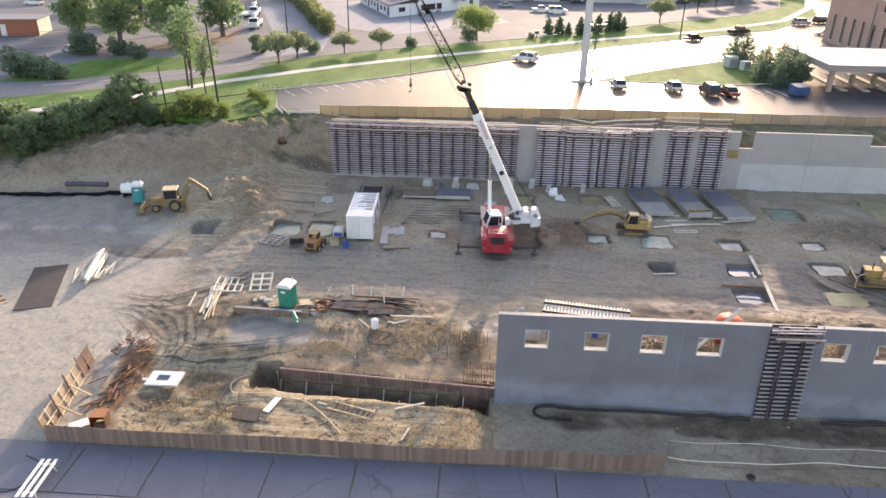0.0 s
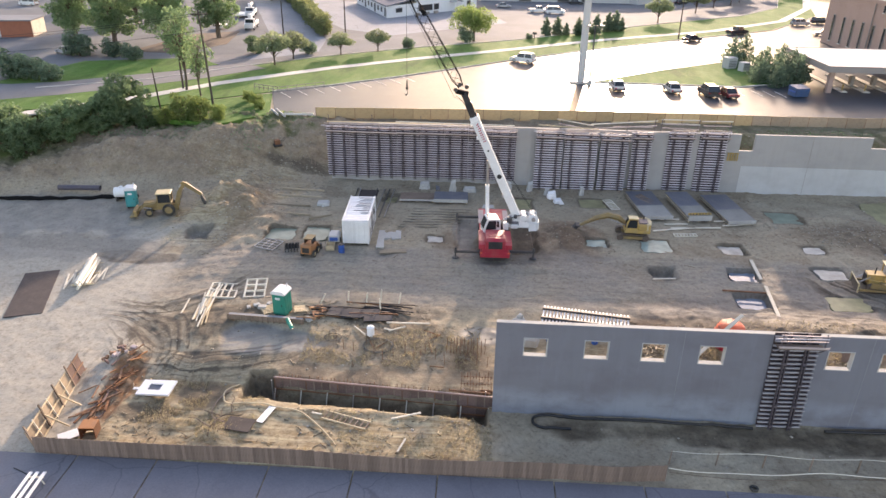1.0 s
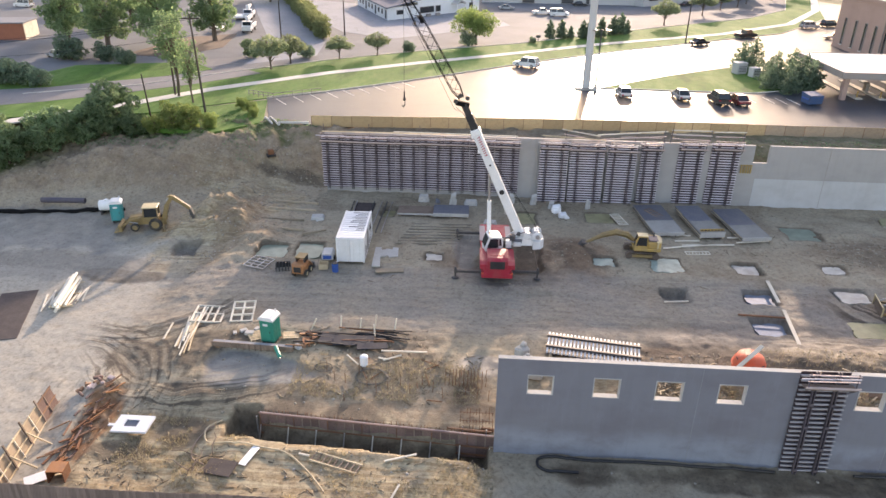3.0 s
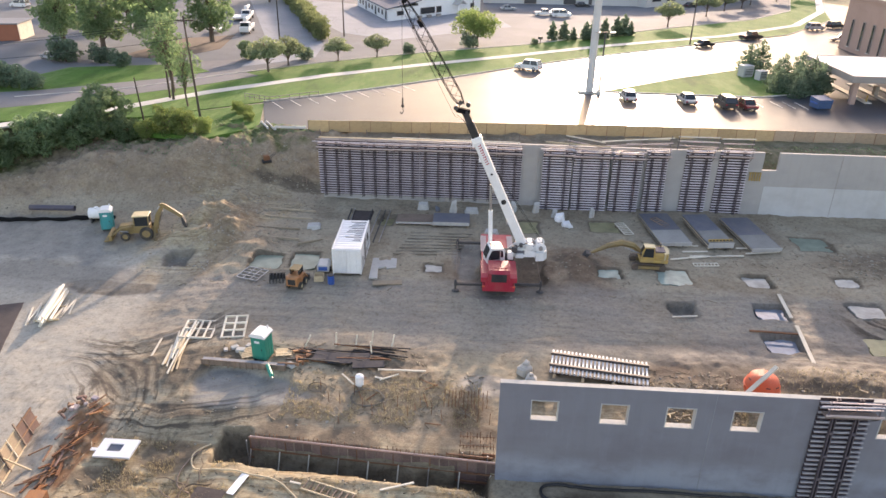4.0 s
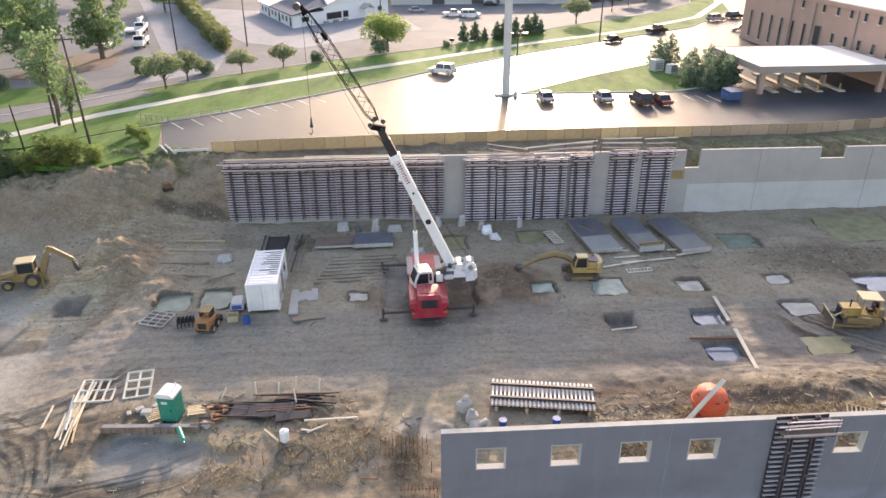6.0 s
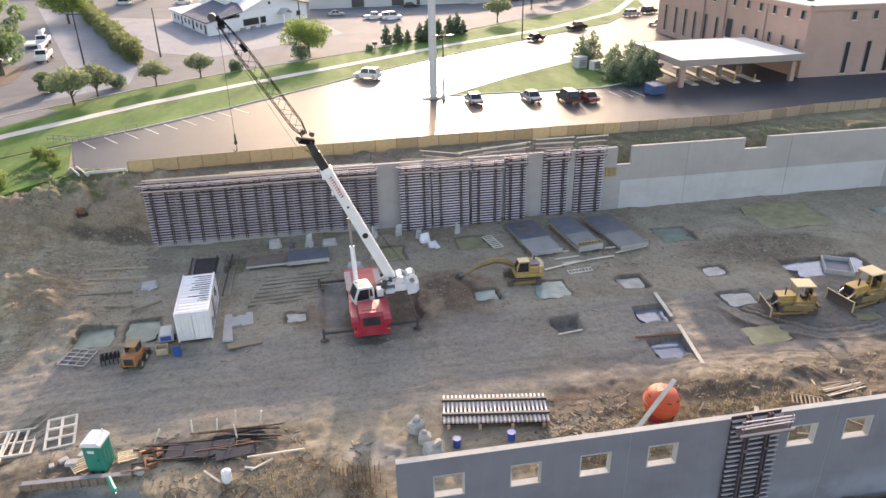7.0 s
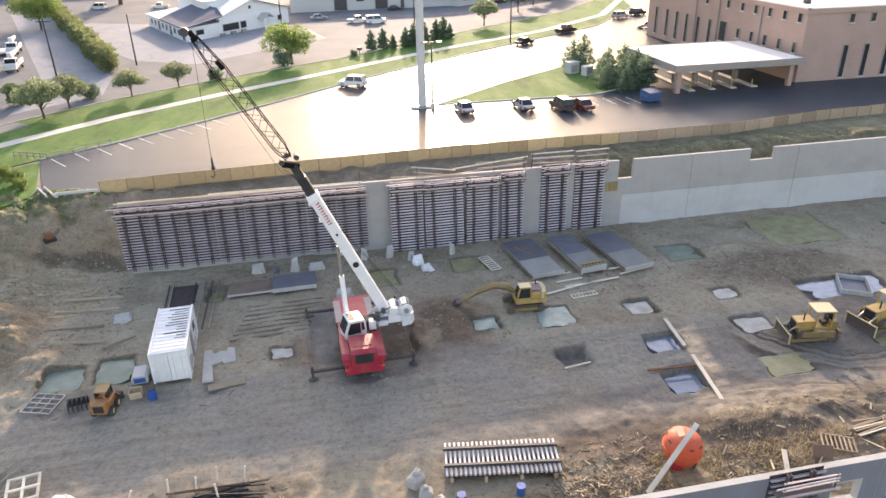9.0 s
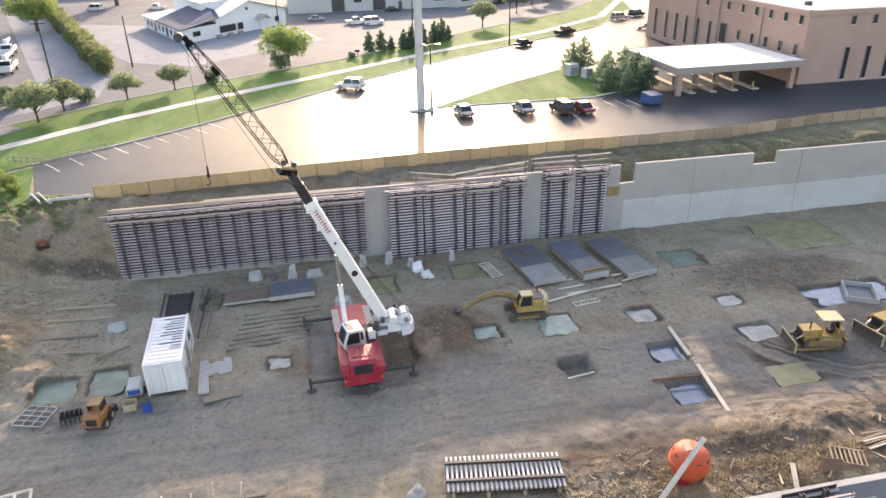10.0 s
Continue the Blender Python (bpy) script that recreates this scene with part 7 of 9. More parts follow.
for i in range(8):
    x0 = -10.2 + 0.2 * i
    solid("timber", Mesh().beam((x0, 28.4 + 0.75 * i, 0.04), (x0 + 6.4, 28.9 + 0.72 * i, 0.02), 0.12, 0.08), GREY_MUD, "long grey timber sunk in the mud", "timber", "sunken timbers")

# form panels laid flat, blocks, pallets near the back wall
CEMENT_DUST = plain("cement_dust", (0.30, 0.29, 0.265), 0.95, 0, (0.2, 0.19, 0.17), 0.5)


def form_stack(m, w, l, n, face, label):
    ob = thing("form_panel_stack", label, "formwork", m, "stacked form panels")
    for i in range(n):
        part("panel", Mesh().box(0.06 * math.sin(i * 2), 0, 0.14 + 0.22 * i, w, l, 0.03), face, ob)
        for k in range(5):
            part("rib", Mesh().box(-w / 2 + 0.12 + (w - 0.24) * k / 4, 0, 0.055 + 0.22 * i, 0.09, l - 0.05, 0.14), STRONG if k % 2 else TIMBER, ob)
    if l > 5:
        part("dust", Mesh().box(0, -l * 0.28, 0.165 + 0.22 * (n - 1), w - 0.04, l * 0.42, 0.02), CEMENT_DUST, ob, "pale cement dust on the panel")
    part("edge_board", Mesh().box(0, -l / 2 - 0.03, 0.1 + 0.11 * n, w, 0.05, 0.2 * n), CONCRETE_PALE, ob)


form_stack(pose(18.1, 36.4, 0.25, 2, 0, 8), 3.3, 7.4, 2, BLUE_FORM, "dark form panels stacked flat on the mud")
form_stack(pose(22.6, 36.2, 0.25, 2, 0, 8), 2.7, 7.2, 3, BLUE_FORM, "dark blue form panels stacked flat with a slotted edge")
form_stack(pose(27.0, 36.0, 0.25, 2, 0, 9), 3.2, 7.6, 2, BLUE_FORM, "dark form panels stacked flat with a grey leading edge")
form_stack(pose(-8.9, 37.0, 0.1, 0, 0, 2), 4.0, 2.6, 1, BOARD_GREY, "grey plywood form panel lying flat")
form_stack(pose(-4.9, 37.0, 0.1, 0, 0, 2), 4.0, 2.9, 2, BLUE_FORM, "blue-grey form panel lying flat on bearers")
slot = thing("slotted_channel", "yellow-green slotted steel channel on the panel stack", "channel", pose(23.1, 33.0, 0.85, 0, 0, 8))
part("web", Mesh().box(0, 0, 0.1, 2.6, 0.08, 0.24), YELLOW, slot)
for i in range(7):
    part("slot", Mesh().box(-1.1 + 0.36 * i, -0.05, 0.1, 0.2, 0.03, 0.12), BLACK, slot)
lattice_frame(pose(14.0, 36.8, 0.12, 0, 0, 12), 1.0, 3.0, 1, 7, TIMBER_PALE, "pale timber ladder frame leaning by the pool", 0.08)
lattice_frame(pose(18.2, 37.5, 0.62, 5, 0, 35), 0.9, 2.8, 1, 7, BOARD_GREY, "grey ladder frame lying on the panel stack", 0.08)
lattice_frame(pose(20.6, 28.8, 0.1, 0, 0, 96), 0.6, 2.4, 1, 7, TIMBER_PALE, "short pale timber ladder lying on the mud", 0.08)
for p, q in (((17.4, 29.7), (22.4, 31.0)), ((19.5, 30.6), (25.0, 31.2)), ((24.8, 33.0), (28.8, 33.4)), ((25.4, 31.8), (29.0, 32.6)), ((18.8, 33.0), (21.0, 33.2)), ((19, 31.6), (21.6, 31.9))):
    solid("timber", Mesh().beam((*p, 0.12), (*q, 0.12), 0.16, 0.1), TIMBER_PALE, "pale timber length lying on the mud", "timber", "loose timbers")
# the two WHITE_PLAIN ones stand for white bags, built as blocks
for i, (x, y, sx, sy, sz, mat) in enumerate(((-8.3, 40.5, 1.6, 0.9, 0.9, CONCRETE_PALE), (-4.9, 39.9, 0.9, 0.6, 1.5, CONCRETE_PALE), (-2.7, 40.0, 1.9, 0.8, 0.8, CONCRETE_PALE), (-6.6, 40.2, 0.7, 0.5, 0.6, BLUE_FORM),
                                             (2.0, 40.8, 0.8, 0.6, 1.3, CONCRETE_PALE), (4.6, 41.0, 0.9, 0.6, 1.3, CONCRETE_PALE), (7.2, 38.6, 1.3, 0.9, 0.9, WHITE_PLAIN), (7.8, 37.2, 1.2, 1.0, 0.6, WHITE_PLAIN), (6.6, 39.8, 0.8, 0.6, 0.9, CONCRETE_PALE),
                                             (10.9, 40.2, 0.7, 0.5, 1.2, CONCRETE_PALE), (-0.4, 33.3, 1.8, 1.6, 1.0, CONCRETE_PALE), (-19.6, 34.2, 1.8, 1.6, 0.35, CONCRETE_PALE))):
    blk = Mesh().box(0, 0, sz / 2, sx, sy, sz, b=0.07).box(0.3 * sx * math.sin(i * 2.0), -0.1, sz * 0.3, sx * 0.6, sy * 1.2, sz * 0.6, b=0.06, rz=25 * math.sin(i * 1.3))
    blk.v = [(x0 * (1 - 0.22 * z0 / sz) + 0.14 * z0 * math.sin(i * 1.7), y0 * (1 - 0.15 * z0 / sz), z0 * (1 + 0.16 * math.sin(4 * x0 + i) + 0.1 * math.sin(5 * y0))) for x0, y0, z0 in blk.v]
    solid("concrete_block", blk, mat, "pale weathered concrete block or block-shaped white bag standing on the mud", "block", "blocks along the wall", m=pose(x, y, ground(x, y) - 0.03, 0, 0, 9 * math.sin(i * 3)) @ Matrix.Scale(0.85, 4))
solid("footing", Mesh().prism([(-1.25, -1.9), (-0.45, -1.95), (-0.55, 0.2), (0.2, 0.45), (0.3, 0.1), (1.2, 0.25), (1.15, 2.2), (0.4, 2.35), (-1.2, 2.3)], "z", -0.06, 0.1), CONCRETE_PALE,
      "pale concrete footing pad with a deep notch beside the container", "slab", m=pose(-10.7, 25.1, -0.06, 0, 0, 4))
solid("board", Mesh().box(0, 0, 0.05, 2.7, 0.8, 0.08, b=0.01), MUD_TIMBER, "muddy board lying beside the footing pad", "board", m=pose(-10.0, 22.6, ground(-10, 22.6) + 0.03, 0, 0, 9))

# flat gang form lying behind the front wall
rk = thing("flat_gang_form", "gang form laid flat with bright joists upward on bearers", "formwork", pose(7.75, 10.35, -0.45, 0, 0, -9))
part("face", Mesh().box(0, 0, 0.5, 7.2, 2.9, 0.04), FORM_PLY, rk)
for i in range(25):
    part("joist", Mesh().box(-3.5 + 7.0 * i / 24, 0, 0.62, 0.13, 2.9, 0.17, b=0.01), WHITE, rk)
for y in (-0.75, 0.75):
    part("strongback", Mesh().box(0, y, 0.80, 7.3, 0.2, 0.2), DARK, rk)
for x in (-3.2, -1.1, 1.1, 3.2):
    part("bearer", Mesh().box(x, 0, 0.22, 0.2, 3.1, 0.5), TIMBER, rk)

# planks over the pits, orange vessel, offcuts
for (ax, ay, az), (bx, by, bz) in (((25.75, 23.6, 0.0), (25.4, 19.6, -0.1)), ((25.4, 18.4, -0.15), (24.7, 13.0, -0.3))):
    solid("plank", Mesh().beam((ax, ay, az), (bx, by, bz), 0.32, 0.07, b=0.01), TIMBER_PALE, "long pale plank laid over a flooded pit", "plank", "planks over pits")
solid("board", Mesh().beam((21.2, 17.4, -0.25), (25.4, 17.2, -0.25), 0.18, 0.1), RUST, "rusty board along the edge of the pit", "board")
solid("board", Mesh().beam((15.2, 19.0, -0.2), (17.4, 19.3, -0.2), 0.1, 0.1), TIMBER_PALE, "pale board on the edge of the dug pit", "board")


BUCKET_LID = plain("faded_lid", (0.62, 0.36, 0.25), 0.7, 0, (0.4, 0.25, 0.18), 0.4)


def hopper():
    ob = thing("concrete_bucket", "large orange concrete bucket on a rusty frame", "bucket", pose(18.8, 8.2, ground(18.8, 8.2) - 0.35, 0, 4, -15) @ Matrix.Diagonal((0.82, 0.85, 1.02, 1)))
    prof = [(0.6, 0.12), (1.1, 0.45), (1.4, 0.9), (1.48, 1.3), (1.4, 1.75), (1.15, 2.1), (0.75, 2.3)]
    m, n = Mesh(), 22
    vs = [(q * math.cos(2 * math.pi * i / n), q * math.sin(2 * math.pi * i / n), z) for q, z in prof for i in range(n)]
    fs = [(k * n + i, k * n + (i + 1) % n, (k + 1) * n + (i + 1) % n, (k + 1) * n + i) for k in range(len(prof) - 1) for i in range(n)]
    m.add(vs, fs + [tuple(range(n)), tuple(range((len(prof) - 1) * n, len(prof) * n))])
    part("vessel", m, ORANGE, ob, smooth=True)
    part("rim", Mesh().cyl((0, 0, 1.25), (0, 0, 1.35), 1.53, n=22), ORANGE, ob)
    for i in range(4):
        a = math.pi / 4 + i * math.pi / 2
        part("leg", Mesh().beam((1.15 * math.cos(a), 1.15 * math.sin(a), 0), (1.35 * math.cos(a), 1.35 * math.sin(a), 0.9), 0.12), RUST, ob)
    for i in range(9):
        a = 2 * math.pi * i / 9
        part("slot", Mesh().box(1.30 * math.cos(a), 1.30 * math.sin(a), 1.92, 0.05, 0.34, 0.07, rz=math.degrees(a), ry=-40), BLACK, ob)
    part("hatch", Mesh().box(-0.55, 0.1, 2.2, 0.95, 1.1, 0.22, ry=-22, b=0.05), BUCKET_LID, ob, "faded pinkish filling hatch")
    part("stand", Mesh().prism([(-1.1, -1.0), (-0.1, -1.2), (0.2, -0.3), (-0.9, -0.1)], "z", 0.05, 0.95, 0.8), RED, ob, "red feed box below the bucket")
    part("base_ring", Mesh().beam((-0.85, -0.85, 0.1), (0.85, -0.85, 0.1), 0.12).beam((-0.85, 0.85, 0.1), (0.85, 0.85, 0.1), 0.12), RUST, ob)


hopper()
solid("plank", Mesh().beam((15.6, 6.0, -0.36), (19.35, 7.75, 2.78), 0.32, 0.09, b=0.01), TIMBER_PALE, "pale plank leaning on the orange bucket", "plank", "leaning planks")
sump = thing("sump_box", "open pale concrete sump box set in a pool", "sump", pose(45.0, 25.0, -0.6, 0, 0, -30))
part("water", Mesh().box(0, 0, 0.25, 2.3, 3.0, 0.4), BLUE_FORM, sump, "dark blue-grey water inside the box")
for x in (-1.21, 1.21):
    part("side", Mesh().box(x, 0, 0.4, 0.12, 3.24, 0.9, b=0.02), CONCRETE_PALE, sump)
for y in (-1.56, 1.56):
    part("side", Mesh().box(0, y, 0.4, 2.3, 0.12, 0.9, b=0.02), CONCRETE_PALE, sump)
for i in range(18):
    x, y = r.uniform(22, 34), r.uniform(4.2, 9.6)
    solid("offcut", Mesh().box(0, 0, 0.05, r.uniform(0.4, 2.2), 0.1, 0.06), MUD_TIMBER if i % 3 else TIMBER, "timber offcut strewn behind the front wall", "timber", "strewn offcuts",
          m=pose(x, y, ground(x, y) + 0.1, 0, r.uniform(-4, 4), r.uniform(0, 180)))
for i in range(16):
    x, y = r.uniform(11.6, 17.0), r.uniform(6.8, 9.5)
    solid("offcut", Mesh().box(0, 0, 0.05, r.uniform(0.25, 0.6), 0.06, 0.05), TIMBER if i % 3 == 0 else MUD_TIMBER, "timber offcut strewn behind the front wall", "timber", "strewn offcuts", m=pose(x, y, ground(x, y) + 0.1, 0, r.uniform(-4, 4), r.uniform(0, 180)))
for i in range(6):
    solid("timber", Mesh().box(0, 0, 0.05, 3.3 + 0.3 * math.sin(i * 2.0), 0.1, 0.07, b=0.008), TIMBER_PALE if i % 3 == 0 else MUD_TIMBER, "long bleached timber in a low stack", "timber", "timber stack",
          m=pose(32.6 + 0.2 * math.sin(i * 3.0), 7.5 + 0.2 * i, ground(32.6, 7.5 + 0.2 * i) + 0.08, 0, 0, 8 + 3 * math.sin(i * 1.7)))
lattice_frame(pose(29.2, 7.0, ground(29.2, 7.0) + 0.12, 0, 0, -28), 1.9, 1.4, 7, 1, MUD_TIMBER, "grey timber grid lying on the dry earth", 0.09)
solid("plank", Mesh().beam((24.2, 4.6, -0.55), (25.6, 7.4, -0.15), 0.3, 0.08), TIMBER_PALE, "pale plank lying on the dry earth", "plank", "leaning planks")
for i, (x, y, s) in enumerate(((3.0, 6.9, 1.1), (2.2, 9.6, 0.9), (2.6, 8.5, 0.75), (3.4, 8.0, 0.5))):
    bag = Mesh().box(0, 0, s * 0.45, s * 1.25, s * 1.05, s * 0.9, b=s * 0.16).box(0.15 * s, 0.05 * s, s * 0.95, s * 0.6, s * 0.5, s * 0.3, b=s * 0.1, rz=20)
    bag.v = [(bx * (1 + 0.14 * math.sin(4 * by + i) - 0.15 * bz / s), by * (1 + 0.14 * math.sin(5 * bx + 2 * i)), bz * (1 + 0.14 * math.sin(4 * bx - 3 * by + i))) for bx, by, bz in bag.v]
    solid("filled_bag", bag, BAG, "pale filled bulk bag slumped on the ground", "bag", "bulk bags", m=pose(x, y, ground(x, y) - 0.02, 0, 0, 40 * i))
for x, y in ((4.6, 7.8), (8.2, 7.6)):
    solid("drum", Mesh().cyl((0, 0, 0), (0, 0, 0.6), 0.26, n=16).cyl((0, 0, 0.6), (0, 0, 0.64), 0.28, n=16), BLUE, "small blue plastic tub on the ground", "tub", "blue tubs", m=pose(x, y, ground(x, y)))
for i in range(16):
    x, y = r.uniform(11.6, 14.2), r.uniform(5.4, 7.4)
    solid("offcut", Mesh().box(0, 0, 0.05, r.uniform(0.25, 0.6), 0.07, 0.05), MUD_TIMBER if i % 2 else TIMBER, "bleached offcut in a heap behind the front wall", "timber", "strewn offcuts", m=pose(x, y, ground(x, y) + 0.12, 0, r.uniform(-8, 8), r.uniform(0, 180)))
solid("board", Mesh().box(0, 0, 0.4, 1.2, 0.06, 0.9, rx=-30, b=0.01), BOARD_GREY, "dark board propped behind the front wall", "board", m=pose(27.6, 6.4, ground(27.6, 6.4), 0, 0, -20))
comp = thing("plate_compactor", "small dark compactor standing on the slope", "compactor", pose(-28.0, 45.9, ground(-28, 45.9) - 0.05, 0, 0, 30))
part("base", Mesh().box(0, 0, 0.2, 1.1, 0.8, 0.3, b=0.05), BLACK, comp)
part("engine", Mesh().box(0, 0, 0.65, 0.7, 0.6, 0.6, b=0.06), RUST, comp)
part("handle", Mesh().tube([(0.4, -0.25, 0.5), (1.1, -0.25, 1.1), (1.1, 0.25, 1.1), (0.4, 0.25, 0.5)], 0.03, 6), BLACK, comp)
wl = lattice_frame(pose(-23.2, 45.0, ground(-23.2, 45) + 0.1, 60, 0, 0), 0.5, 2.4, 1, 7, BOARD_GREY, "timber ladder leaning on the bank by the wall", 0.06, name="ladder")

# ---- trees and shrubs ----
def leaf_mesh(name, blobs, count, size, material, seed, flat=0.0):
    """A crown of single leaf clumps strewn through overlapping blobs: centre and radii."""
    g = np.random.default_rng(seed)
    vol = np.array([b[3] * b[4] * b[5] for b in blobs]) ** 0.75
    pick = g.choice(len(blobs), count, p=vol / vol.sum())
    b = np.array(blobs)[pick]
    d = g.normal(size=(count, 3))
    d /= np.linalg.norm(d, axis=1)[:, None]
    rad = g.uniform(0.35, 1.05, count) ** 0.5 * (1 + 0.12 * np.sin(d[:, 0] * 5 + pick) + 0.1 * np.sin(d[:, 2] * 7))
    c = b[:, :3] + d * b[:, 3:6] * rad[:, None]
    u = g.normal(size=(count, 3))
    u /= np.linalg.norm(u, axis=1)[:, None]
    w = np.cross(u, g.normal(size=(count, 3)))
    w /= np.linalg.norm(w, axis=1)[:, None]
    s = size * g.uniform(0.5, 1.3, count)[:, None]
    quad = np.stack([c - u * s * 0.6, c - w * s * 0.35 + u * s * 0.1, c + u * s * 0.7, c + w * s * 0.38], 1).reshape(-1, 3)
    me = bpy.data.meshes.new(name)
    me.vertices.add(len(quad))
    me.vertices.foreach_set("co", quad.ravel())
    me.loops.add(count * 4)
    me.loops.foreach_set("vertex_index", np.arange(count * 4))
    me.polygons.add(count)
    me.polygons.foreach_set("loop_start", np.arange(count) * 4)
    me.update(calc_edges=True)
    me.materials.append(material)
    return me


def broadleaf(name, h, spread, count, size, material, seed, label, group, trunk=0.3, low=0.3, category="tree", cap=False):
    q = random.Random(seed)
    ob = thing(name, label, category, pose(0, 0, -50), group)
    t = Mesh().tube([(0, 0, -0.2), (0.03 * h * q.uniform(-1, 1), 0, h * 0.3), (0.03 * h * q.uniform(-1, 1), 0.02 * h, h * 0.62), (0, 0, h * 0.85)],
                    [0.035 * h * trunk + 0.06, 0.026 * h * trunk + 0.05, 0.05, 0.02], 7)
    part("trunk", t, BARK, ob)
    blobs = []
    for i in range(18):
        a, k = 2.4 * i + q.uniform(-0.4, 0.4), low + 0.1 + (0.88 - low) * ((i + q.random()) / 18)
        w = spread * (0.25 + 0.6 * math.sin(math.pi * min(1, (1.02 - k) / (1.05 - low)) ** 0.8))
        tip = Vector((w * math.cos(a) * q.uniform(0.5, 1), w * math.sin(a) * q.uniform(0.5, 1), h * k))
        start = Vector((0, 0, h * (k * 0.62)))
        part("limb", Mesh().tube([start, start.lerp(tip, 0.5) + Vector((0, 0, 0.05 * h)), tip], [0.05 + 0.006 * h, 0.04, 0.015], 5), BARK, ob)
        s = spread * q.uniform(0.2, 0.42)
        blobs.append((*tip, s * q.uniform(0.8, 1.25), s * q.uniform(0.8, 1.25), s * q.uniform(0.6, 1.0)))
    if cap:
        # a wide flat-bottomed crown over bare forked stems
        blobs = [(spread * 0.55 * math.cos(a), spread * 0.55 * math.sin(a), h * q.uniform(0.52, 0.7), spread * 0.48, spread * 0.48, h * 0.12) for a in [0.8 * i for i in range(8)]]
        blobs.append((0, 0, h * 0.78, spread * 0.6, spread * 0.6, h * 0.16))
    else:
        blobs.append((0, 0, h * 0.8, spread * 0.3, spread * 0.3, h * 0.17))
        blobs.append((0, 0, h * (low + 0.35), spread * 0.5, spread * 0.5, h * 0.22))
    part("crown", leaf_mesh("crown", blobs, count, size, material, seed), material, ob)
    return ob


def conifer(name, h, spread, count, size, seed, label, group, cone=True, category="shrub", material=None):
    material = material or CONIFER
    ob = thing(name, label, category, pose(0, 0, -50), group)
    part("trunk", Mesh().tube([(0, 0, -0.2), (0, 0, h * 0.5), (0, 0, h * 0.95)], [0.12, 0.08, 0.02], 6), BARK, ob)
    q, blobs = random.Random(seed), []
    for i in range(14):
        k = i / 13
        w = spread * ((1 - k) ** 0.7 * (0.8 if k > 0.12 else 0.6) + 0.08) if cone else spread * 0.7
        a = i * 2.4
        blobs.append((w * 0.45 * math.cos(a), w * 0.45 * math.sin(a), h * (0.08 + 0.88 * k), w * 0.6, w * 0.6, h * 0.09))
    part("crown", leaf_mesh("crown", blobs, count, size, material, seed), material, ob)
    return ob


def place(ob, spots, first=True):
    """Sets a thing at the first spot and copies of it at the others: x, y, turn, size."""
    for i, (x, y, a, k) in enumerate(spots):
        m = pose(x, y, max(ground(x, y), LOT if y > 58 else -9), 0, 0, a) @ Matrix.Scale(k, 4)
        if i == 0:
            src = ob
        else:
            src = copy_thing(ob, Matrix.Identity(4))
        src.matrix_basis = m


place(broadleaf("street_tree", 5.0, 2.9, 2400, 0.30, LEAF_HAZY, 3, "small spreading street tree with thin forked stems", "street trees", 0.8, 0.25, cap=True),
      [(-39.8, 87.2, 0, 1.25), (-37.6, 92.2, 70, 1.15), (-29.8, 98.4, 130, 0.95), (-23.2, 103.3, 200, 0.95), (44.5, 157.8, 20, 1.35), (60.5, 181, 80, 1.4), (78, 205, 140, 1.4), (84, 215, 10, 1.4),
       (97, 228, 60, 1.4), (70, 196, 60, 1.2), (108, 240, 0, 1.5), (124, 262, 0, 1.6)])
place(broadleaf("street_tree", 6.8, 5.2, 6500, 0.34, LEAF_LIGHT, 4, "light green spreading tree beside the street", "street trees", 0.9, 0.38),
      [(-4.0, 119.6, 0, 1.0), (-70, 190, 90, 1.3)])
place(broadleaf("large_tree", 15.0, 6.2, 9000, 0.46, LEAF, 5, "tall full-crowned tree beyond the street", "large trees", 1.0, 0.08),
      [(-76.5, 101, 0, 1.0), (-68, 106, 60, 1.1), (-88, 107, 130, 1.0), (-60.5, 116, 200, 1.0), (-89, 137, 15, 1.1), (-110, 150, 40, 1.1), (-100, 210, 0, 1.3), (-130, 230, 50, 1.4), (-62, 250, 50, 1.3)])
place(broadleaf("slender_tree", 12.5, 3.0, 1250, 0.42, LEAF, 6, "tall slender ragged tree beside the utility pole", "slender trees", 0.35, 0.28),
      [(-47.6, 65.5, 0, 1.0), (-49.5, 70.2, 90, 0.9), (-44.0, 62.0, 200, 0.72)])
place(broadleaf("thicket_tree", 5.0, 3.5, 6000, 0.34, LEAF_DARK, 7, "dense dark tree of the thicket above the bank", "thicket", 0.7, 0.0),
      [(-74, 44, 0, 1.0), (-68.5, 41, 50, 0.85), (-64.5, 44.5, 100, 1.0), (-60.0, 42.5, 160, 0.95), (-56.5, 46.0, 210, 0.95), (-53, 48.0, 260, 0.85), (-50.0, 49.5, 310, 1.15),
       (-80, 46, 30, 1.0), (-46.5, 98, 40, 0.62), (-84, 40, 60, 1.1), (-72, 37.5, 60, 0.7), (-78, 38, 10, 0.8), (-46.5, 49.0, 100, 0.55)])
place(broadleaf("thicket_shrub", 3.8, 2.4, 3000, 0.26, LEAF_LIGHT, 8, "bushy green shrub at the edge of the bank", "thicket shrubs", 0.5, 0.0, "shrub"),
      [(-41.6, 49.4, 0, 1.0), (-39.2, 48.8, 100, 0.85), (-43.8, 48.6, 200, 0.6), (-36.9, 49.6, 60, 0.55), (-34.2, 57.5, 0, 0.45), (-36.2, 60.0, 30, 0.4), (-33.0, 55.4, 30, 0.35)])
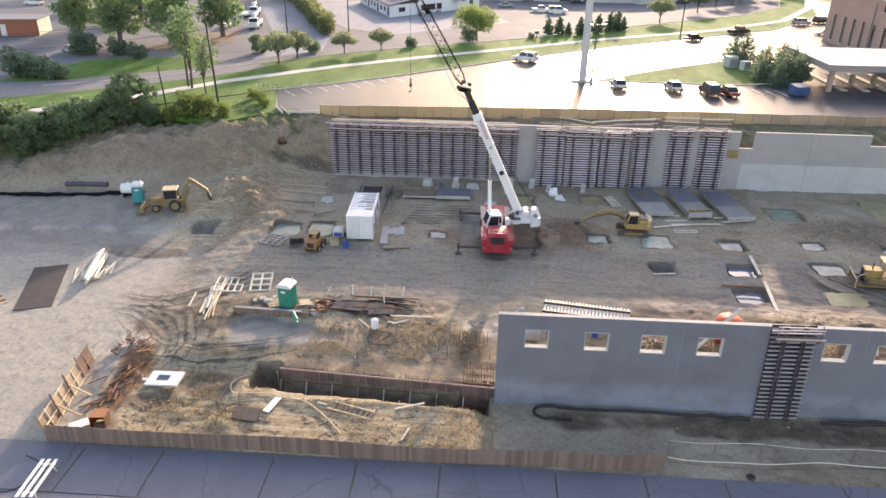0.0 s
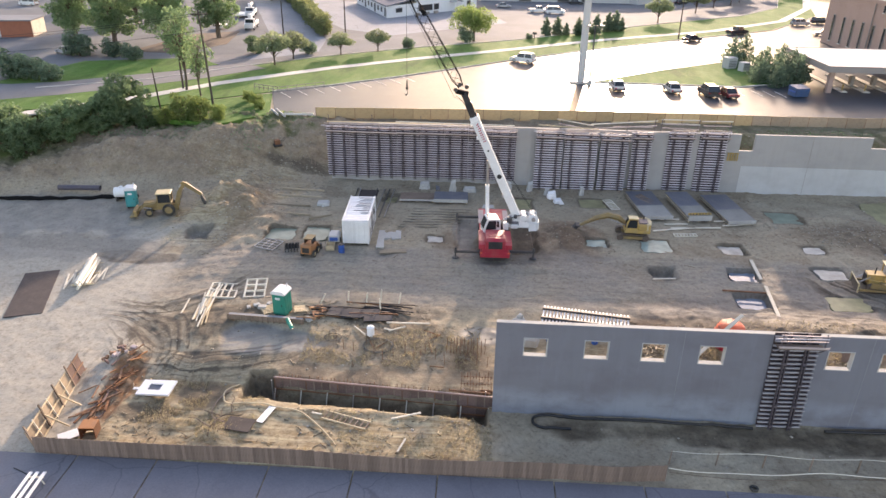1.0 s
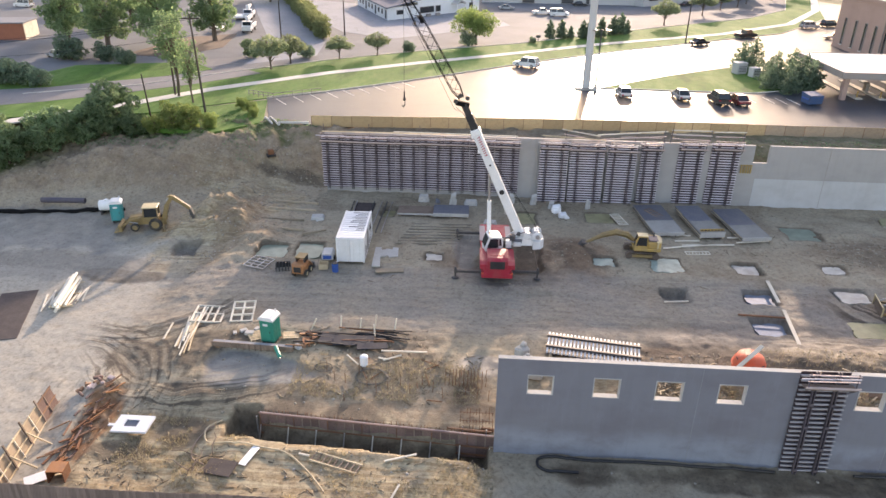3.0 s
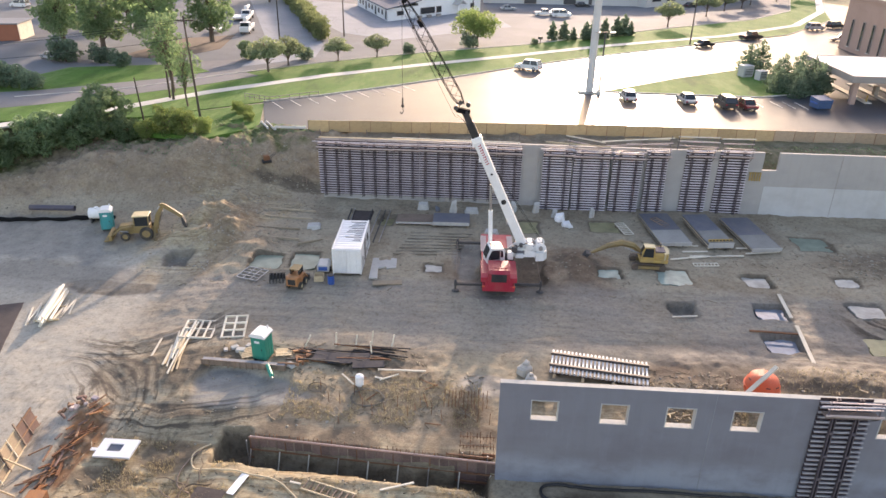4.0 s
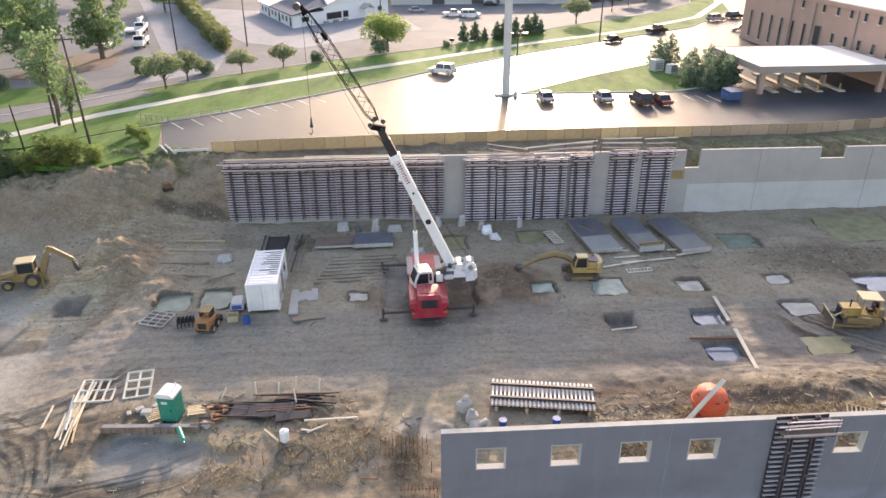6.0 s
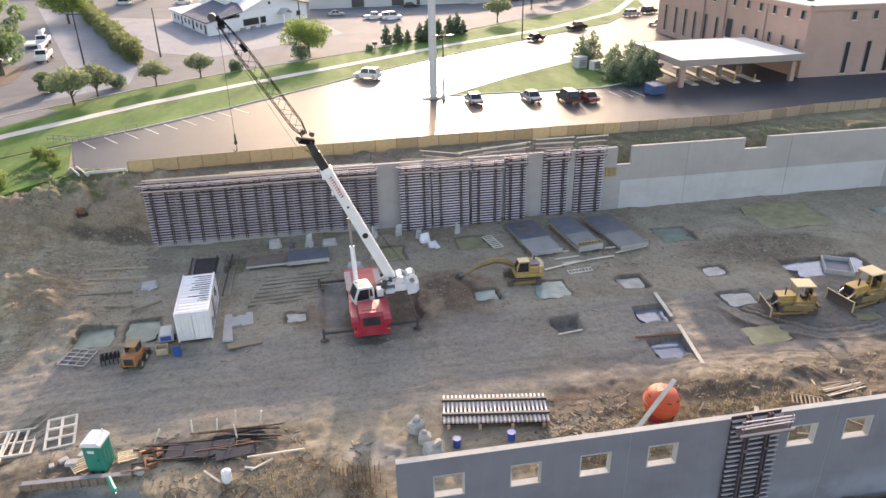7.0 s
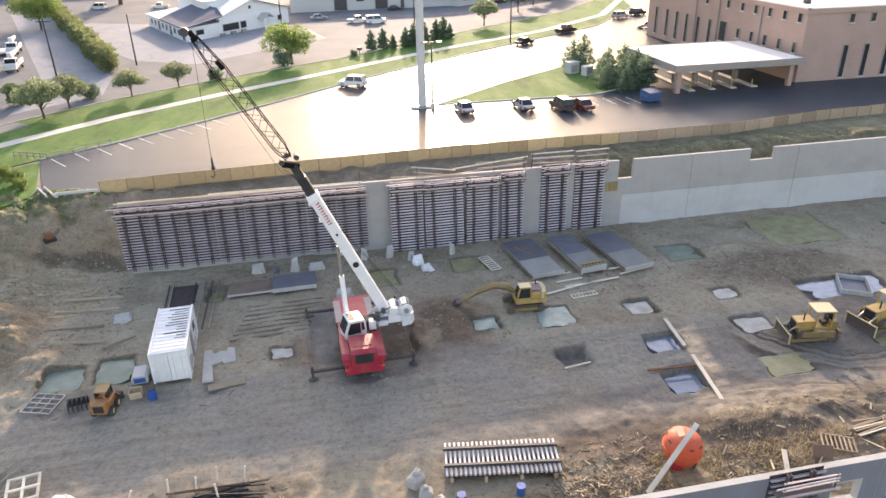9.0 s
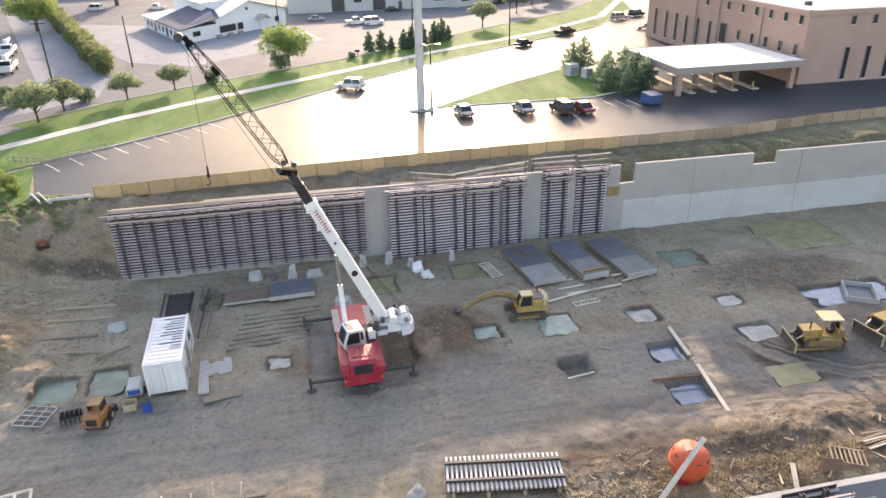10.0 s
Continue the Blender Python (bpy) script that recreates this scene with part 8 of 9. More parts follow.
place(broadleaf("round_shrub", 2.6, 2.2, 1800, 0.3, CONIFER, 9, "clipped dark round shrub on the grass", "round shrubs", 0.5, 0.0, "shrub"),
      [(-5.8, 118.0, 0, 1.0), (-17.5, 108.2, 60, 0.75), (-79, 71, 0, 1.5), (-75, 70, 40, 1.35), (-71.5, 69.5, 80, 1.0), (-66.8, 88, 10, 1.0), (-72, 91, 0, 1.1), (8.4, 124, 0, 0.45), (-78.5, 91, 50, 1.5), (-36.5, 99.5, 0, 0.9)])
place(conifer("columnar_conifer", 4.4, 1.9, 2200, 0.28, 11, "dark columnar evergreen on the grass strip", "columnar evergreens"),
      [(12.6, 130.2, 0, 1.0), (15.2, 130.6, 40, 1.05), (17.4, 131.2, 40, 0.7), (20.2, 131.5, 80, 1.0), (22.0, 132, 120, 1.15), (24.8, 134, 160, 1.1), (28.2, 138.2, 200, 1.1), (30.2, 139.6, 20, 1.2), (31.8, 140.6, 70, 0.8)])
place(conifer("spruce", 5.6, 3.3, 1700, 0.32, 12, "ragged dark spruce in the lot", "lot evergreens"),
      [(45.4, 97.5, 0, 1.0), (48.0, 99.5, 70, 1.05), (48.6, 90.0, 130, 0.9), (50.8, 88.6, 190, 1.05), (46.4, 86.2, 250, 0.85), (52.0, 86.0, 10, 1.0), (48.6, 83.4, 60, 0.9), (50.8, 81.2, 110, 0.95), (45.2, 82.4, 160, 0.75), (52.2, 82.8, 220, 0.9), (47.4, 79.6, 220, 0.75)])
hedge_spots = []
for i in range(84):
    t = i / 83
    hedge_spots.append((-38.2 - 51 * t + 0.5 * math.sin(i * 2.1), 122 + 138 * t, 47 * i, 0.95 + 0.15 * math.sin(i * 1.7)))
place(broadleaf("hedge_bush", 4.3, 2.2, 1150, 0.34, LEAF_HEDGE, 13, "yellow-green bush of the hedge along the drive", "hedge", 0.4, 0.0, "hedge"), hedge_spots)

# ---- buildings ----
def brick_building():
    ob = thing("brick_building", "large two-storey tan brick building with slit windows and white roof", "building")
    wall = part("wall", Mesh().box(103, 104.5, 10.7, 54, 53, 10.8), BRICK, ob)
    part("parapet", Mesh().box(103, 104.5, 16.4, 54.5, 53.5, 0.7).box(103, 104.5, 16.02, 54.3, 53.3, 0.12), BRICK, ob)
    part("coping", Mesh().box(103, 78.0, 16.8, 55, 0.6, 0.12).box(76.0, 104.5, 16.8, 0.6, 53.6, 0.12), WALKWAY, ob)
    part("roof", Mesh().box(103.4, 105, 16.78, 53.0, 52, 0.1), ROOF_WHITE, ob)
    for i in range(9):
        part("roof_vent", Mesh().box(80 + 5 * i, 84 + 9 * (i % 4), 17.1, 0.9, 0.9, 0.7, b=0.05), DARK, ob)

    def win(x, y, z, w, h, side):
        if side == "x":
            o = part("window", Mesh().box(x, y, z, 0.16, w, h), FASCIA, ob)
            part("pane", Mesh().box(x - 0.06, y, z, 0.08, w - 0.22, h - 0.22), GLASS, o)
            part("sill", Mesh().box(x - 0.08, y, z - h / 2 - 0.05, 0.3, w + 0.2, 0.1), WALKWAY, o)
        else:
            o = part("window", Mesh().box(x, y, z, w, 0.16, h), FASCIA, ob)
            part("pane", Mesh().box(x, y - 0.06, z, w - 0.22, 0.08, h - 0.22), GLASS, o)
            part("sill", Mesh().box(x, y - 0.08, z - h / 2 - 0.05, w + 0.2, 0.3, 0.1), WALKWAY, o)
    for y in (127.0, 122.2, 118.0, 113.9, 109.5, 105.2):
        win(75.95, y, 9.2, 0.95, 5.6, "x")
    for y in (107.0, 99.8, 95.3, 91.3, 87.3, 83.4, 79.6):
        win(75.95, y, 15.3, 0.95, 1.45, "x")
    for y in (95.6, 91.5, 87.6, 83.7, 79.8):
        win(75.95, y, 10.7, 0.95, 1.75, "x")
    win(75.95, 100.6, 10.4, 2.2, 3.6, "x")
    for y in (110.6, 102.6, 89.4):
        part("downpipe", Mesh().cyl((75.85, y, 5.4), (75.85, y, 16.2), 0.12, n=8), FASCIA, ob)
    for x in (84.0, 87.9, 91.8, 95.7, 99.6):
        win(x, 77.95, 15.1, 0.95, 1.45, "y")
        win(x, 77.95, 8.4, 0.95, 5.2, "y")
    part("plinth", Mesh().box(103, 104.5, 5.55, 54.2, 53.2, 0.5), BRICK, ob)


brick_building()


def canopy():
    ob = thing("drive_through_canopy", "flat white-roofed canopy over drive lanes beside the brick building", "canopy", pose(63.9, 84.0, LOT))
    part("roof", Mesh().box(0, 0, 4.35, 21.6, 17.8, 0.25), ROOF_WHITE, ob)
    for x, y, sx, sy in ((0, -8.95, 21.9, 0.25), (0, 8.95, 21.9, 0.25), (-10.85, 0, 0.25, 17.6), (10.85, 0, 0.25, 17.6)):
        part("fascia", Mesh().box(x, y, 4.05, sx, sy, 1.0), FASCIA, ob)
    part("soffit", Mesh().box(0, 0, 3.65, 21.4, 17.6, 0.08), WALKWAY, ob)
    for x in (-9.6, 9.6):
        for y in (-7.6, 7.6):
            part("column", Mesh().box(x, y, 1.85, 0.75, 0.75, 3.7, b=0.03), BRICK, ob)
    for x in (-6.8, -3.2, 0.4, 4.0):
        isl = part("lane_island", Mesh().box(x, 0.0, 0.15, 1.1, 14.5, 0.2, b=0.04), WALKWAY, ob)
        part("kiosk", Mesh().box(x, -1.5, 0.95, 0.6, 0.9, 1.5, b=0.04), FASCIA, isl)
        part("bollard", Mesh().cyl((x, -6.4, 0.2), (x, -6.4, 1.2), 0.12, n=10), YELLOW, isl)


canopy()


def shop():
    ob = thing("workshop", "rambling low white workshop with a blue-grey shed roof and gabled front", "building")
    n = Vector((-28.1, 154.1))
    u, v = Vector((-13.9, 33.5)), Vector((23.5, 27.8))
    blue = plain("blue_metal_roof", (0.11, 0.135, 0.185), 0.9, 0.0, (0.16, 0.17, 0.2), 0.4, coarse=0.2, spec=0.15)

    def at(a, b, z):
        p = n + u * a + v * b
        return (p.x, p.y, LOT + z)

    def block(a0, a1, b0, b1, h, name="wall", material=WHITE_PLAIN):
        part(name, Mesh().prism([at(a, b, 0)[:2] for a, b in ((a0, b0), (a0, b1), (a1, b1), (a1, b0))], "z", LOT, LOT + h), material, ob)

    def slab(name, corners, material, thick=0.25):
        top = [Vector(at(*c)) for c in corners]
        low = [p - Vector((0, 0, thick)) for p in top]
        k = len(top)
        part(name, Mesh().add(top + low, [tuple(range(k)), tuple(range(k, 2 * k))[::-1], *[(i, (i + 1) % k, k + (i + 1) % k, k + i) for i in range(k)]]), material, ob)
    # low wing under the shed roof
    block(0, 1.0, 0, 0.30, 3.2)
    slab("shed_roof", [(-0.02, -0.015, 3.3), (0.62, -0.015, 3.3), (0.62, 0.33, 5.9), (0.16, 0.36, 5.9), (-0.02, 0.33, 4.7)], blue)
    slab("wing_roof", [(0.62, -0.015, 3.35), (1.02, -0.015, 3.35), (1.02, 0.30, 3.6), (0.62, 0.30, 3.6)], ROOF_WHITE)
    # upper block with a flat roof
    block(0.30, 1.0, 0.30, 0.62, 7.0)
    slab("flat_roof", [(0.29, 0.29, 7.2), (1.01, 0.29, 7.2), (1.01, 0.63, 7.2), (0.29, 0.63, 7.2)], ROOF_WHITE, 0.3)
    # gabled front block
    block(0, 0.45, 0.30, 1.0, 4.3)
    for a in (0.0, 0.45):
        part("gable", Mesh().add([at(a, 0.30, 4.3), at(a, 1.0, 4.3), at(a, 0.62, 7.4), at(a + 0.006, 0.30, 4.3), at(a + 0.006, 1.0, 4.3), at(a + 0.006, 0.62, 7.4)],
                                 [(0, 1, 2), (5, 4, 3), (0, 3, 4, 1), (1, 4, 5, 2), (2, 5, 3, 0)]), WHITE_PLAIN, ob)
    slab("roof", [(-0.02, 0.27, 4.1), (0.47, 0.27, 4.1), (0.47, 0.62, 7.55), (-0.02, 0.62, 7.55)], ROOF_WHITE, 0.2)
    slab("roof", [(-0.02, 0.62, 7.55), (0.47, 0.62, 7.55), (0.47, 1.03, 4.05), (-0.02, 1.03, 4.05)], ROOF_GREY, 0.2)
    turn_u, turn_v = math.degrees(math.atan2(u.y, u.x)) - 90, math.degrees(math.atan2(v.y, v.x))
    for i in range(9):
        p = at(0.05 + 0.105 * i, -0.002, 1.75)
        w = part("window" if i % 3 else "door", Mesh().box(0, 0, 0 if i % 3 else -0.35, 0.12, 1.5, 1.3 if i % 3 else 2.3), FASCIA, ob)
        w.matrix_basis = pose(*p, 0, 0, turn_u)
        part("pane", Mesh().box(-0.05, 0, 0 if i % 3 else -0.3, 0.08, 1.2, 1.0 if i % 3 else 2.0), GLASS, w)
    for b, w, h, z in ((0.12, 2.4, 1.2, 1.2), (0.40, 5.5, 1.7, 0.9), (0.52, 2.0, 1.7, 0.9), (0.90, 1.6, 1.3, 1.2), (0.60, 0.8, 0.8, 5.2)):
        d = part("window", Mesh().box(0, 0, 0, w, 0.14, h), FASCIA, ob)
        d.matrix_basis = pose(*at(-0.002, b, z + h / 2), 0, 0, turn_v)
        part("pane", Mesh().box(0, -0.05, 0, w - 0.25, 0.1, h - 0.25), GLASS, d)
    # porch over the entrance
    p = at(-0.05, 0.74, 0)
    porch = part("porch", Mesh().prism([(-1.9, 2.7), (0, 3.9), (1.9, 2.7), (1.6, 2.6), (0, 3.5), (-1.6, 2.6)], "y", -0.9, 1.9), SIDING, ob)
    porch.matrix_basis = pose(*p, 0, 0, turn_v)
    for x in (-1.6, 1.6):
        part("post", Mesh().box(x, -0.7, 1.35, 0.25, 0.25, 2.7), WHITE_PLAIN, porch)
    part("door", Mesh().box(0, 1.8, 1.15, 1.9, 0.12, 2.3), GLASS, porch)
    for i in range(3):
        part("planter", Mesh().box(0, 0, 0.4, 1.5, 0.7, 0.8, b=0.08), FASCIA, ob).matrix_basis = pose(*at(-0.04, 0.30 + 0.1 * i, 0), 0, 0, turn_v)


shop()


def industrial(x0, y0, x1, y1, depth, h, name_label, doors):
    ob = thing("industrial_building", name_label, "building", group="industrial buildings")
    d = Vector((x1 - x0, y1 - y0))
    n = Vector((-d.y, d.x)).normalized() * depth
    part("wall", Mesh().prism([(x0, y0), (x1, y1), (x1 + n.x, y1 + n.y), (x0 + n.x, y0 + n.y)], "z", LOT - 0.1, LOT + h), SIDING, ob)
    part("roof", Mesh().prism([(x0 - 0.3, y0 - 0.3), (x1 + 0.3, y1 - 0.3), (x1 + n.x, y1 + n.y), (x0 + n.x, y0 + n.y)], "z", LOT + h, LOT + h + 0.4), ROOF_WHITE, ob)
    a = math.degrees(math.atan2(d.y, d.x))
    for k, w, hh, z in doors:
        p = Vector((x0, y0)) + d * k
        o = part("door" if z < 0.3 else "window", Mesh().box(0, 0, 0, w, 0.2, hh), FASCIA, ob)
        o.matrix_basis = pose(p.x, p.y - 0.02, LOT + z + hh / 2, 0, 0, a)
        part("panel", Mesh().box(0, -0.06, 0, w - 0.3, 0.16, hh - 0.25), DARK if z < 0.3 else GLASS, o)


industrial(-4, 203, 46, 203, 30, 6.5, "white metal industrial building with roller doors", [(0.30, 4, 4, 0.1), (0.42, 2.5, 1.5, 2.5), (0.55, 4, 4, 0.1), (0.68, 1.2, 2.4, 0.1), (0.8, 2, 1.4, 2.0), (0.92, 3, 1.4, 2.0)])
industrial(47, 200, 92, 232, 30, 5.5, "pale industrial building with a row of dark windows", [(0.08, 4, 1.6, 1.6), (0.2, 4, 1.6, 1.6), (0.32, 4, 1.6, 1.6), (0.45, 4, 3.5, 0.1), (0.58, 4, 1.6, 1.6), (0.72, 4, 1.6, 1.6), (0.86, 4, 3.5, 0.1)])
industrial(-150, 285, -30, 300, 40, 7, "pale industrial building far behind the trees", [(0.2, 5, 4, 0.1), (0.5, 5, 4, 0.1), (0.8, 5, 4, 0.1)])
industrial(100, 262, 190, 300, 40, 7, "pale industrial building far down the street", [(0.2, 5, 2, 2), (0.5, 5, 2, 2), (0.8, 5, 4, 0.1)])
gar = thing("garage", "low red brick garage with pale door beyond the street", "building", pose(-106.0, 113.5, LOT, 0, 0, 12))
part("wall", Mesh().box(0, 0, 1.7, 11, 8, 3.4), plain("garage_brick", (0.36, 0.13, 0.075), 0.9, 0, (0.24, 0.09, 0.06), 0.5), gar)
part("roof", Mesh().box(0, 0, 3.5, 11.6, 8.6, 0.25), ROOF_GREY, gar)
part("door", Mesh().box(-1.5, -4.03, 1.3, 1.1, 0.1, 2.4), WHITE, gar)
part("door", Mesh().box(-4.0, -4.03, 1.4, 2.6, 0.1, 2.6), FASCIA, gar)
part("side_cladding", Mesh().box(5.53, 0, 1.7, 0.1, 7.6, 3.2), TIMBER_PALE, gar, "pale sunlit end cladding")

# ---- vehicles ----
def paint(name, c):
    n = Nodes(name)
    return n.done(c, 0.28, 0.15, 0.5)


CAR_WHITE, CAR_BLACK, CAR_GREY, CAR_RED = paint("car_white", (0.75, 0.75, 0.74)), paint("car_black", (0.022, 0.024, 0.028)), paint("car_silver", (0.36, 0.38, 0.4)), paint("car_maroon", (0.16, 0.012, 0.018))


def car(kind, material, m, label, group="parked cars"):
    """A saloon, suv or pickup: nose towards +y."""
    ob = thing("parked_car", label, "car", m, group)
    l, w, h = {"saloon": (4.7, 1.8, 1.45), "suv": (4.8, 1.9, 1.78), "pickup": (5.6, 1.95, 1.85), "van": (5.4, 2.0, 2.1)}[kind]
    f = l / 2
    belt = h * 0.58
    body = [(-f, 0.42), (-f + 0.05, belt - 0.05), (-f + 0.3, belt), (f - 1.2, belt), (f - 0.25, belt - 0.16), (f, belt - 0.36), (f, 0.38), (f - 0.3, 0.28), (-f + 0.3, 0.28)]
    part("body", Mesh().prism(body, "x", -w / 2, w / 2), material, ob)
    if kind == "saloon":
        cab = [(-f + 0.7, belt), (-f + 1.35, h), (0.35, h), (f - 1.45, belt)]
    elif kind == "pickup":
        cab = [(-0.75, belt), (-0.6, h), (0.75, h), (f - 1.55, belt)]
    elif kind == "van":
        cab = [(-f + 0.08, belt), (-f + 0.2, h), (f - 1.9, h), (f - 1.0, belt)]
    else:
        cab = [(-f + 0.15, belt), (-f + 0.5, h), (0.55, h), (f - 1.35, belt)]
    c = Mesh()
    n = len(cab)
    top = max(z for _, z in cab)
    vs = [(s * (w / 2 - (0.06 if z < top else 0.22)), y, z) for s in (-1, 1) for y, z in cab]
    c.add(vs, [tuple(range(n)), tuple(range(n, 2 * n))[::-1], *[(i, (i + 1) % n, n + (i + 1) % n, n + i) for i in range(n)]])
    roof = part("cabin", c, GLASS, ob)
    ys = [y for y, z in cab if z == top]
    part("roof", Mesh().box(0, sum(ys) / 2, top + 0.01, w - 0.42, ys[1] - ys[0] + 0.06, 0.05, b=0.02), material, roof)
    for s in (-1, 1):
        for (y0, z0), (y1, z1) in ((cab[0], cab[1]), (cab[-1], cab[-2])):
            part("pillar", Mesh().beam((s * (w / 2 - 0.06), y0, z0), (s * (w / 2 - 0.21), y1, z1), 0.09, 0.09), material, roof)
        part("pillar", Mesh().beam((s * (w / 2 - 0.05), (ys[0] + ys[1]) / 2, belt), (s * (w / 2 - 0.2), (ys[0] + ys[1]) / 2, top), 0.09, 0.07), material, roof)
        part("headlight", Mesh().box(s * (w / 2 - 0.3), f - 0.04, belt - 0.3, 0.42, 0.12, 0.16, b=0.03), WHITE, ob)
        part("tail_light", Mesh().box(s * (w / 2 - 0.2), -f + 0.01, belt - 0.2, 0.28, 0.08, 0.2), RED, ob)
        for y in (-f + 0.95, f - 0.95):
            wheel(ob, s * (w / 2 - 0.08), y, 0.34, 0.34, 0.22, "x", STEEL)
        part("mirror", Mesh().box(s * (w / 2 + 0.09), f - 1.6, belt + 0.1, 0.18, 0.1, 0.14, b=0.02), material, ob)
    part("bumper", Mesh().box(0, f, 0.45, w - 0.1, 0.12, 0.2, b=0.03), DARK, ob)
    part("bumper", Mesh().box(0, -f, 0.45, w - 0.1, 0.12, 0.2, b=0.03), DARK, ob)
    if kind == "pickup":
        part("bed", Mesh().box(0, -1.75, belt + 0.005, w - 0.35, 1.9, 0.02), BLACK, ob)
    return ob


Z0 = LOT + 0.07
car("saloon", CAR_GREY, pose(20.1, 74.6, Z0, 0, 0, 4), "silver saloon car parked facing the grass wedge")
car("saloon", CAR_GREY, pose(28.8, 74.0, Z0, 0, 0, 5), "silver-grey saloon car parked facing the grass wedge")
car("suv", CAR_BLACK, pose(34.0, 72.0, Z0, 0, 0, 5), "dark sport utility car parked in the lot")
car("saloon", CAR_RED, pose(36.8, 71.6, Z0, 0, 0, 8), "maroon saloon car parked beside a dark car")
car("suv", CAR_WHITE, pose(5.8, 96.0, Z0, 0, 0, 62), "white sport utility car standing in the sunlit lot", "cars in the lot")
car("saloon", CAR_BLACK, pose(45.6, 127.0, Z0, 0, 0, -58), "black saloon car parked along the kerb", "cars in the lot")
car("pickup", CAR_BLACK, pose(59.6, 139.5, Z0, 0, 0, -62), "black pickup truck parked along the kerb", "cars in the lot")
car("suv", CAR_GREY, pose(82, 158.5, Z0, 0, 0, -75), "grey car parked beyond the brick building", "cars in the lot")
car("suv", CAR_BLACK, pose(89, 163, Z0, 0, 0, -70), "dark car parked beyond the brick building", "cars in the lot")
car("saloon", CAR_GREY, pose(80.6, 140.5, Z0, 0, 0, 75), "silver car parked beside the brick building", "cars in the lot")
car("saloon", CAR_GREY, pose(3.6, 185, LOT + 0.03, 0, 0, -80), "silver saloon car in front of the industrial building", "cars in the yard")
car("van", CAR_WHITE, pose(18.2, 171.5, LOT + 0.03, 0, 0, -82), "white van parked in the yard", "cars in the yard")
car("pickup", CAR_WHITE, pose(13.6, 174.5, LOT + 0.03, 0, 0, -80), "white pickup parked beside a van", "cars in the yard")
car("van", CAR_WHITE, pose(-133.5, 164, LOT + 0.03, 0, 0, 80), "white van parked beyond the garage", "cars in the yard")
car("saloon", CAR_GREY, pose(-82.2, 92.5, LOT + 0.1, 0, 0, 60), "silver car half hidden behind trees", "cars in the yard")
car("van", CAR_WHITE, pose(-66, 236, LOT + 0.03, 0, 0, 70), "white van parked far down the drive", "cars in the yard")
car("pickup", CAR_WHITE, pose(-46, 232, LOT + 0.03, 0, 0, 80), "white pickup parked in the far yard", "cars in the yard")
car("saloon", CAR_BLACK, pose(27, 198, LOT + 0.03, 0, 0, -88), "dark car parked by a roller door", "cars in the yard")
car("saloon", CAR_BLACK, pose(62, 205, LOT + 0.03, 0, 0, -55), "dark car parked by the industrial building", "cars in the yard")


def bucket_truck(m, label):
    ob = thing("utility_truck", label, "truck", m, "utility trucks")
    for s in (-1, 1):
        for y in (-2.6, 2.2):
            wheel(ob, s * 0.95, y, 0.48, 0.48, 0.32, "x", WHITE)
        part("headlight", Mesh().box(s * 0.8, -4.02, 0.95, 0.3, 0.08, 0.2), WHITE_PLAIN, ob)
    part("chassis", Mesh().box(0, 0, 0.75, 0.9, 7.8, 0.3), BLACK, ob)
    cab = part("cab", Mesh().prism([(-4.0, 0.6), (-4.0, 1.5), (-3.0, 1.65), (-2.6, 2.5), (-1.2, 2.5), (-1.2, 0.6)], "x", -1.05, 1.05), WHITE, ob)
    part("windshield", Mesh().prism([(-3.02, 1.7), (-2.64, 2.42), (-2.58, 2.4), (-2.96, 1.68)], "x", -0.92, 0.92), GLASS, cab)
    for s in (-1, 1):
        part("side_window", Mesh().box(s * 1.06, -1.95, 2.0, 0.03, 1.1, 0.6), GLASS, cab)
        part("tool_box", Mesh().box(s * 0.95, 1.3, 1.3, 0.35, 4.6, 0.9, b=0.03), WHITE, ob)
    part("bed", Mesh().box(0, 1.3, 0.95, 1.6, 4.8, 0.12), DARK, ob)
    part("turret", Mesh().cyl((0, 0.4, 1.0), (0, 0.4, 2.6), 0.3, n=12), WHITE, ob)
    part("boom", Mesh().beam((0, 0.4, 2.7), (0, 4.4, 2.9), 0.35, 0.4).beam((0, 4.4, 3.1), (0, -1.5, 3.25), 0.3, 0.3), WHITE, ob)
    part("bucket", Mesh().box(0.1, -2.2, 3.1, 0.8, 0.8, 1.0, b=0.06), WHITE_PLAIN, ob)


bucket_truck(pose(-57.6, 130.5, LOT + 0.03, 0, 0, 8), "white bucket truck parked in the yard behind the trees")
bucket_truck(pose(-64.5, 152, LOT + 0.03, 0, 0, 10), "white bucket truck parked behind another one")
for i, (x, y) in enumerate(((-64.5, 128.5), (-66.5, 150))):
    tr = thing("trailer", "flat white trailer parked in the yard", "trailer", pose(x, y, LOT + 0.03, 0, 0, 12), "trailers")
    part("deck", Mesh().box(0, 0, 0.85, 2.4, 5.5, 0.35, b=0.03), WHITE_PLAIN, tr)
    for s in (-1, 1):
        wheel(tr, s * 1.05, 0.5, 0.4, 0.4, 0.25, "x", STEEL)
    part("drawbar", Mesh().beam((0, -2.7, 0.7), (0, -4.0, 0.5), 0.15), DARK, tr)

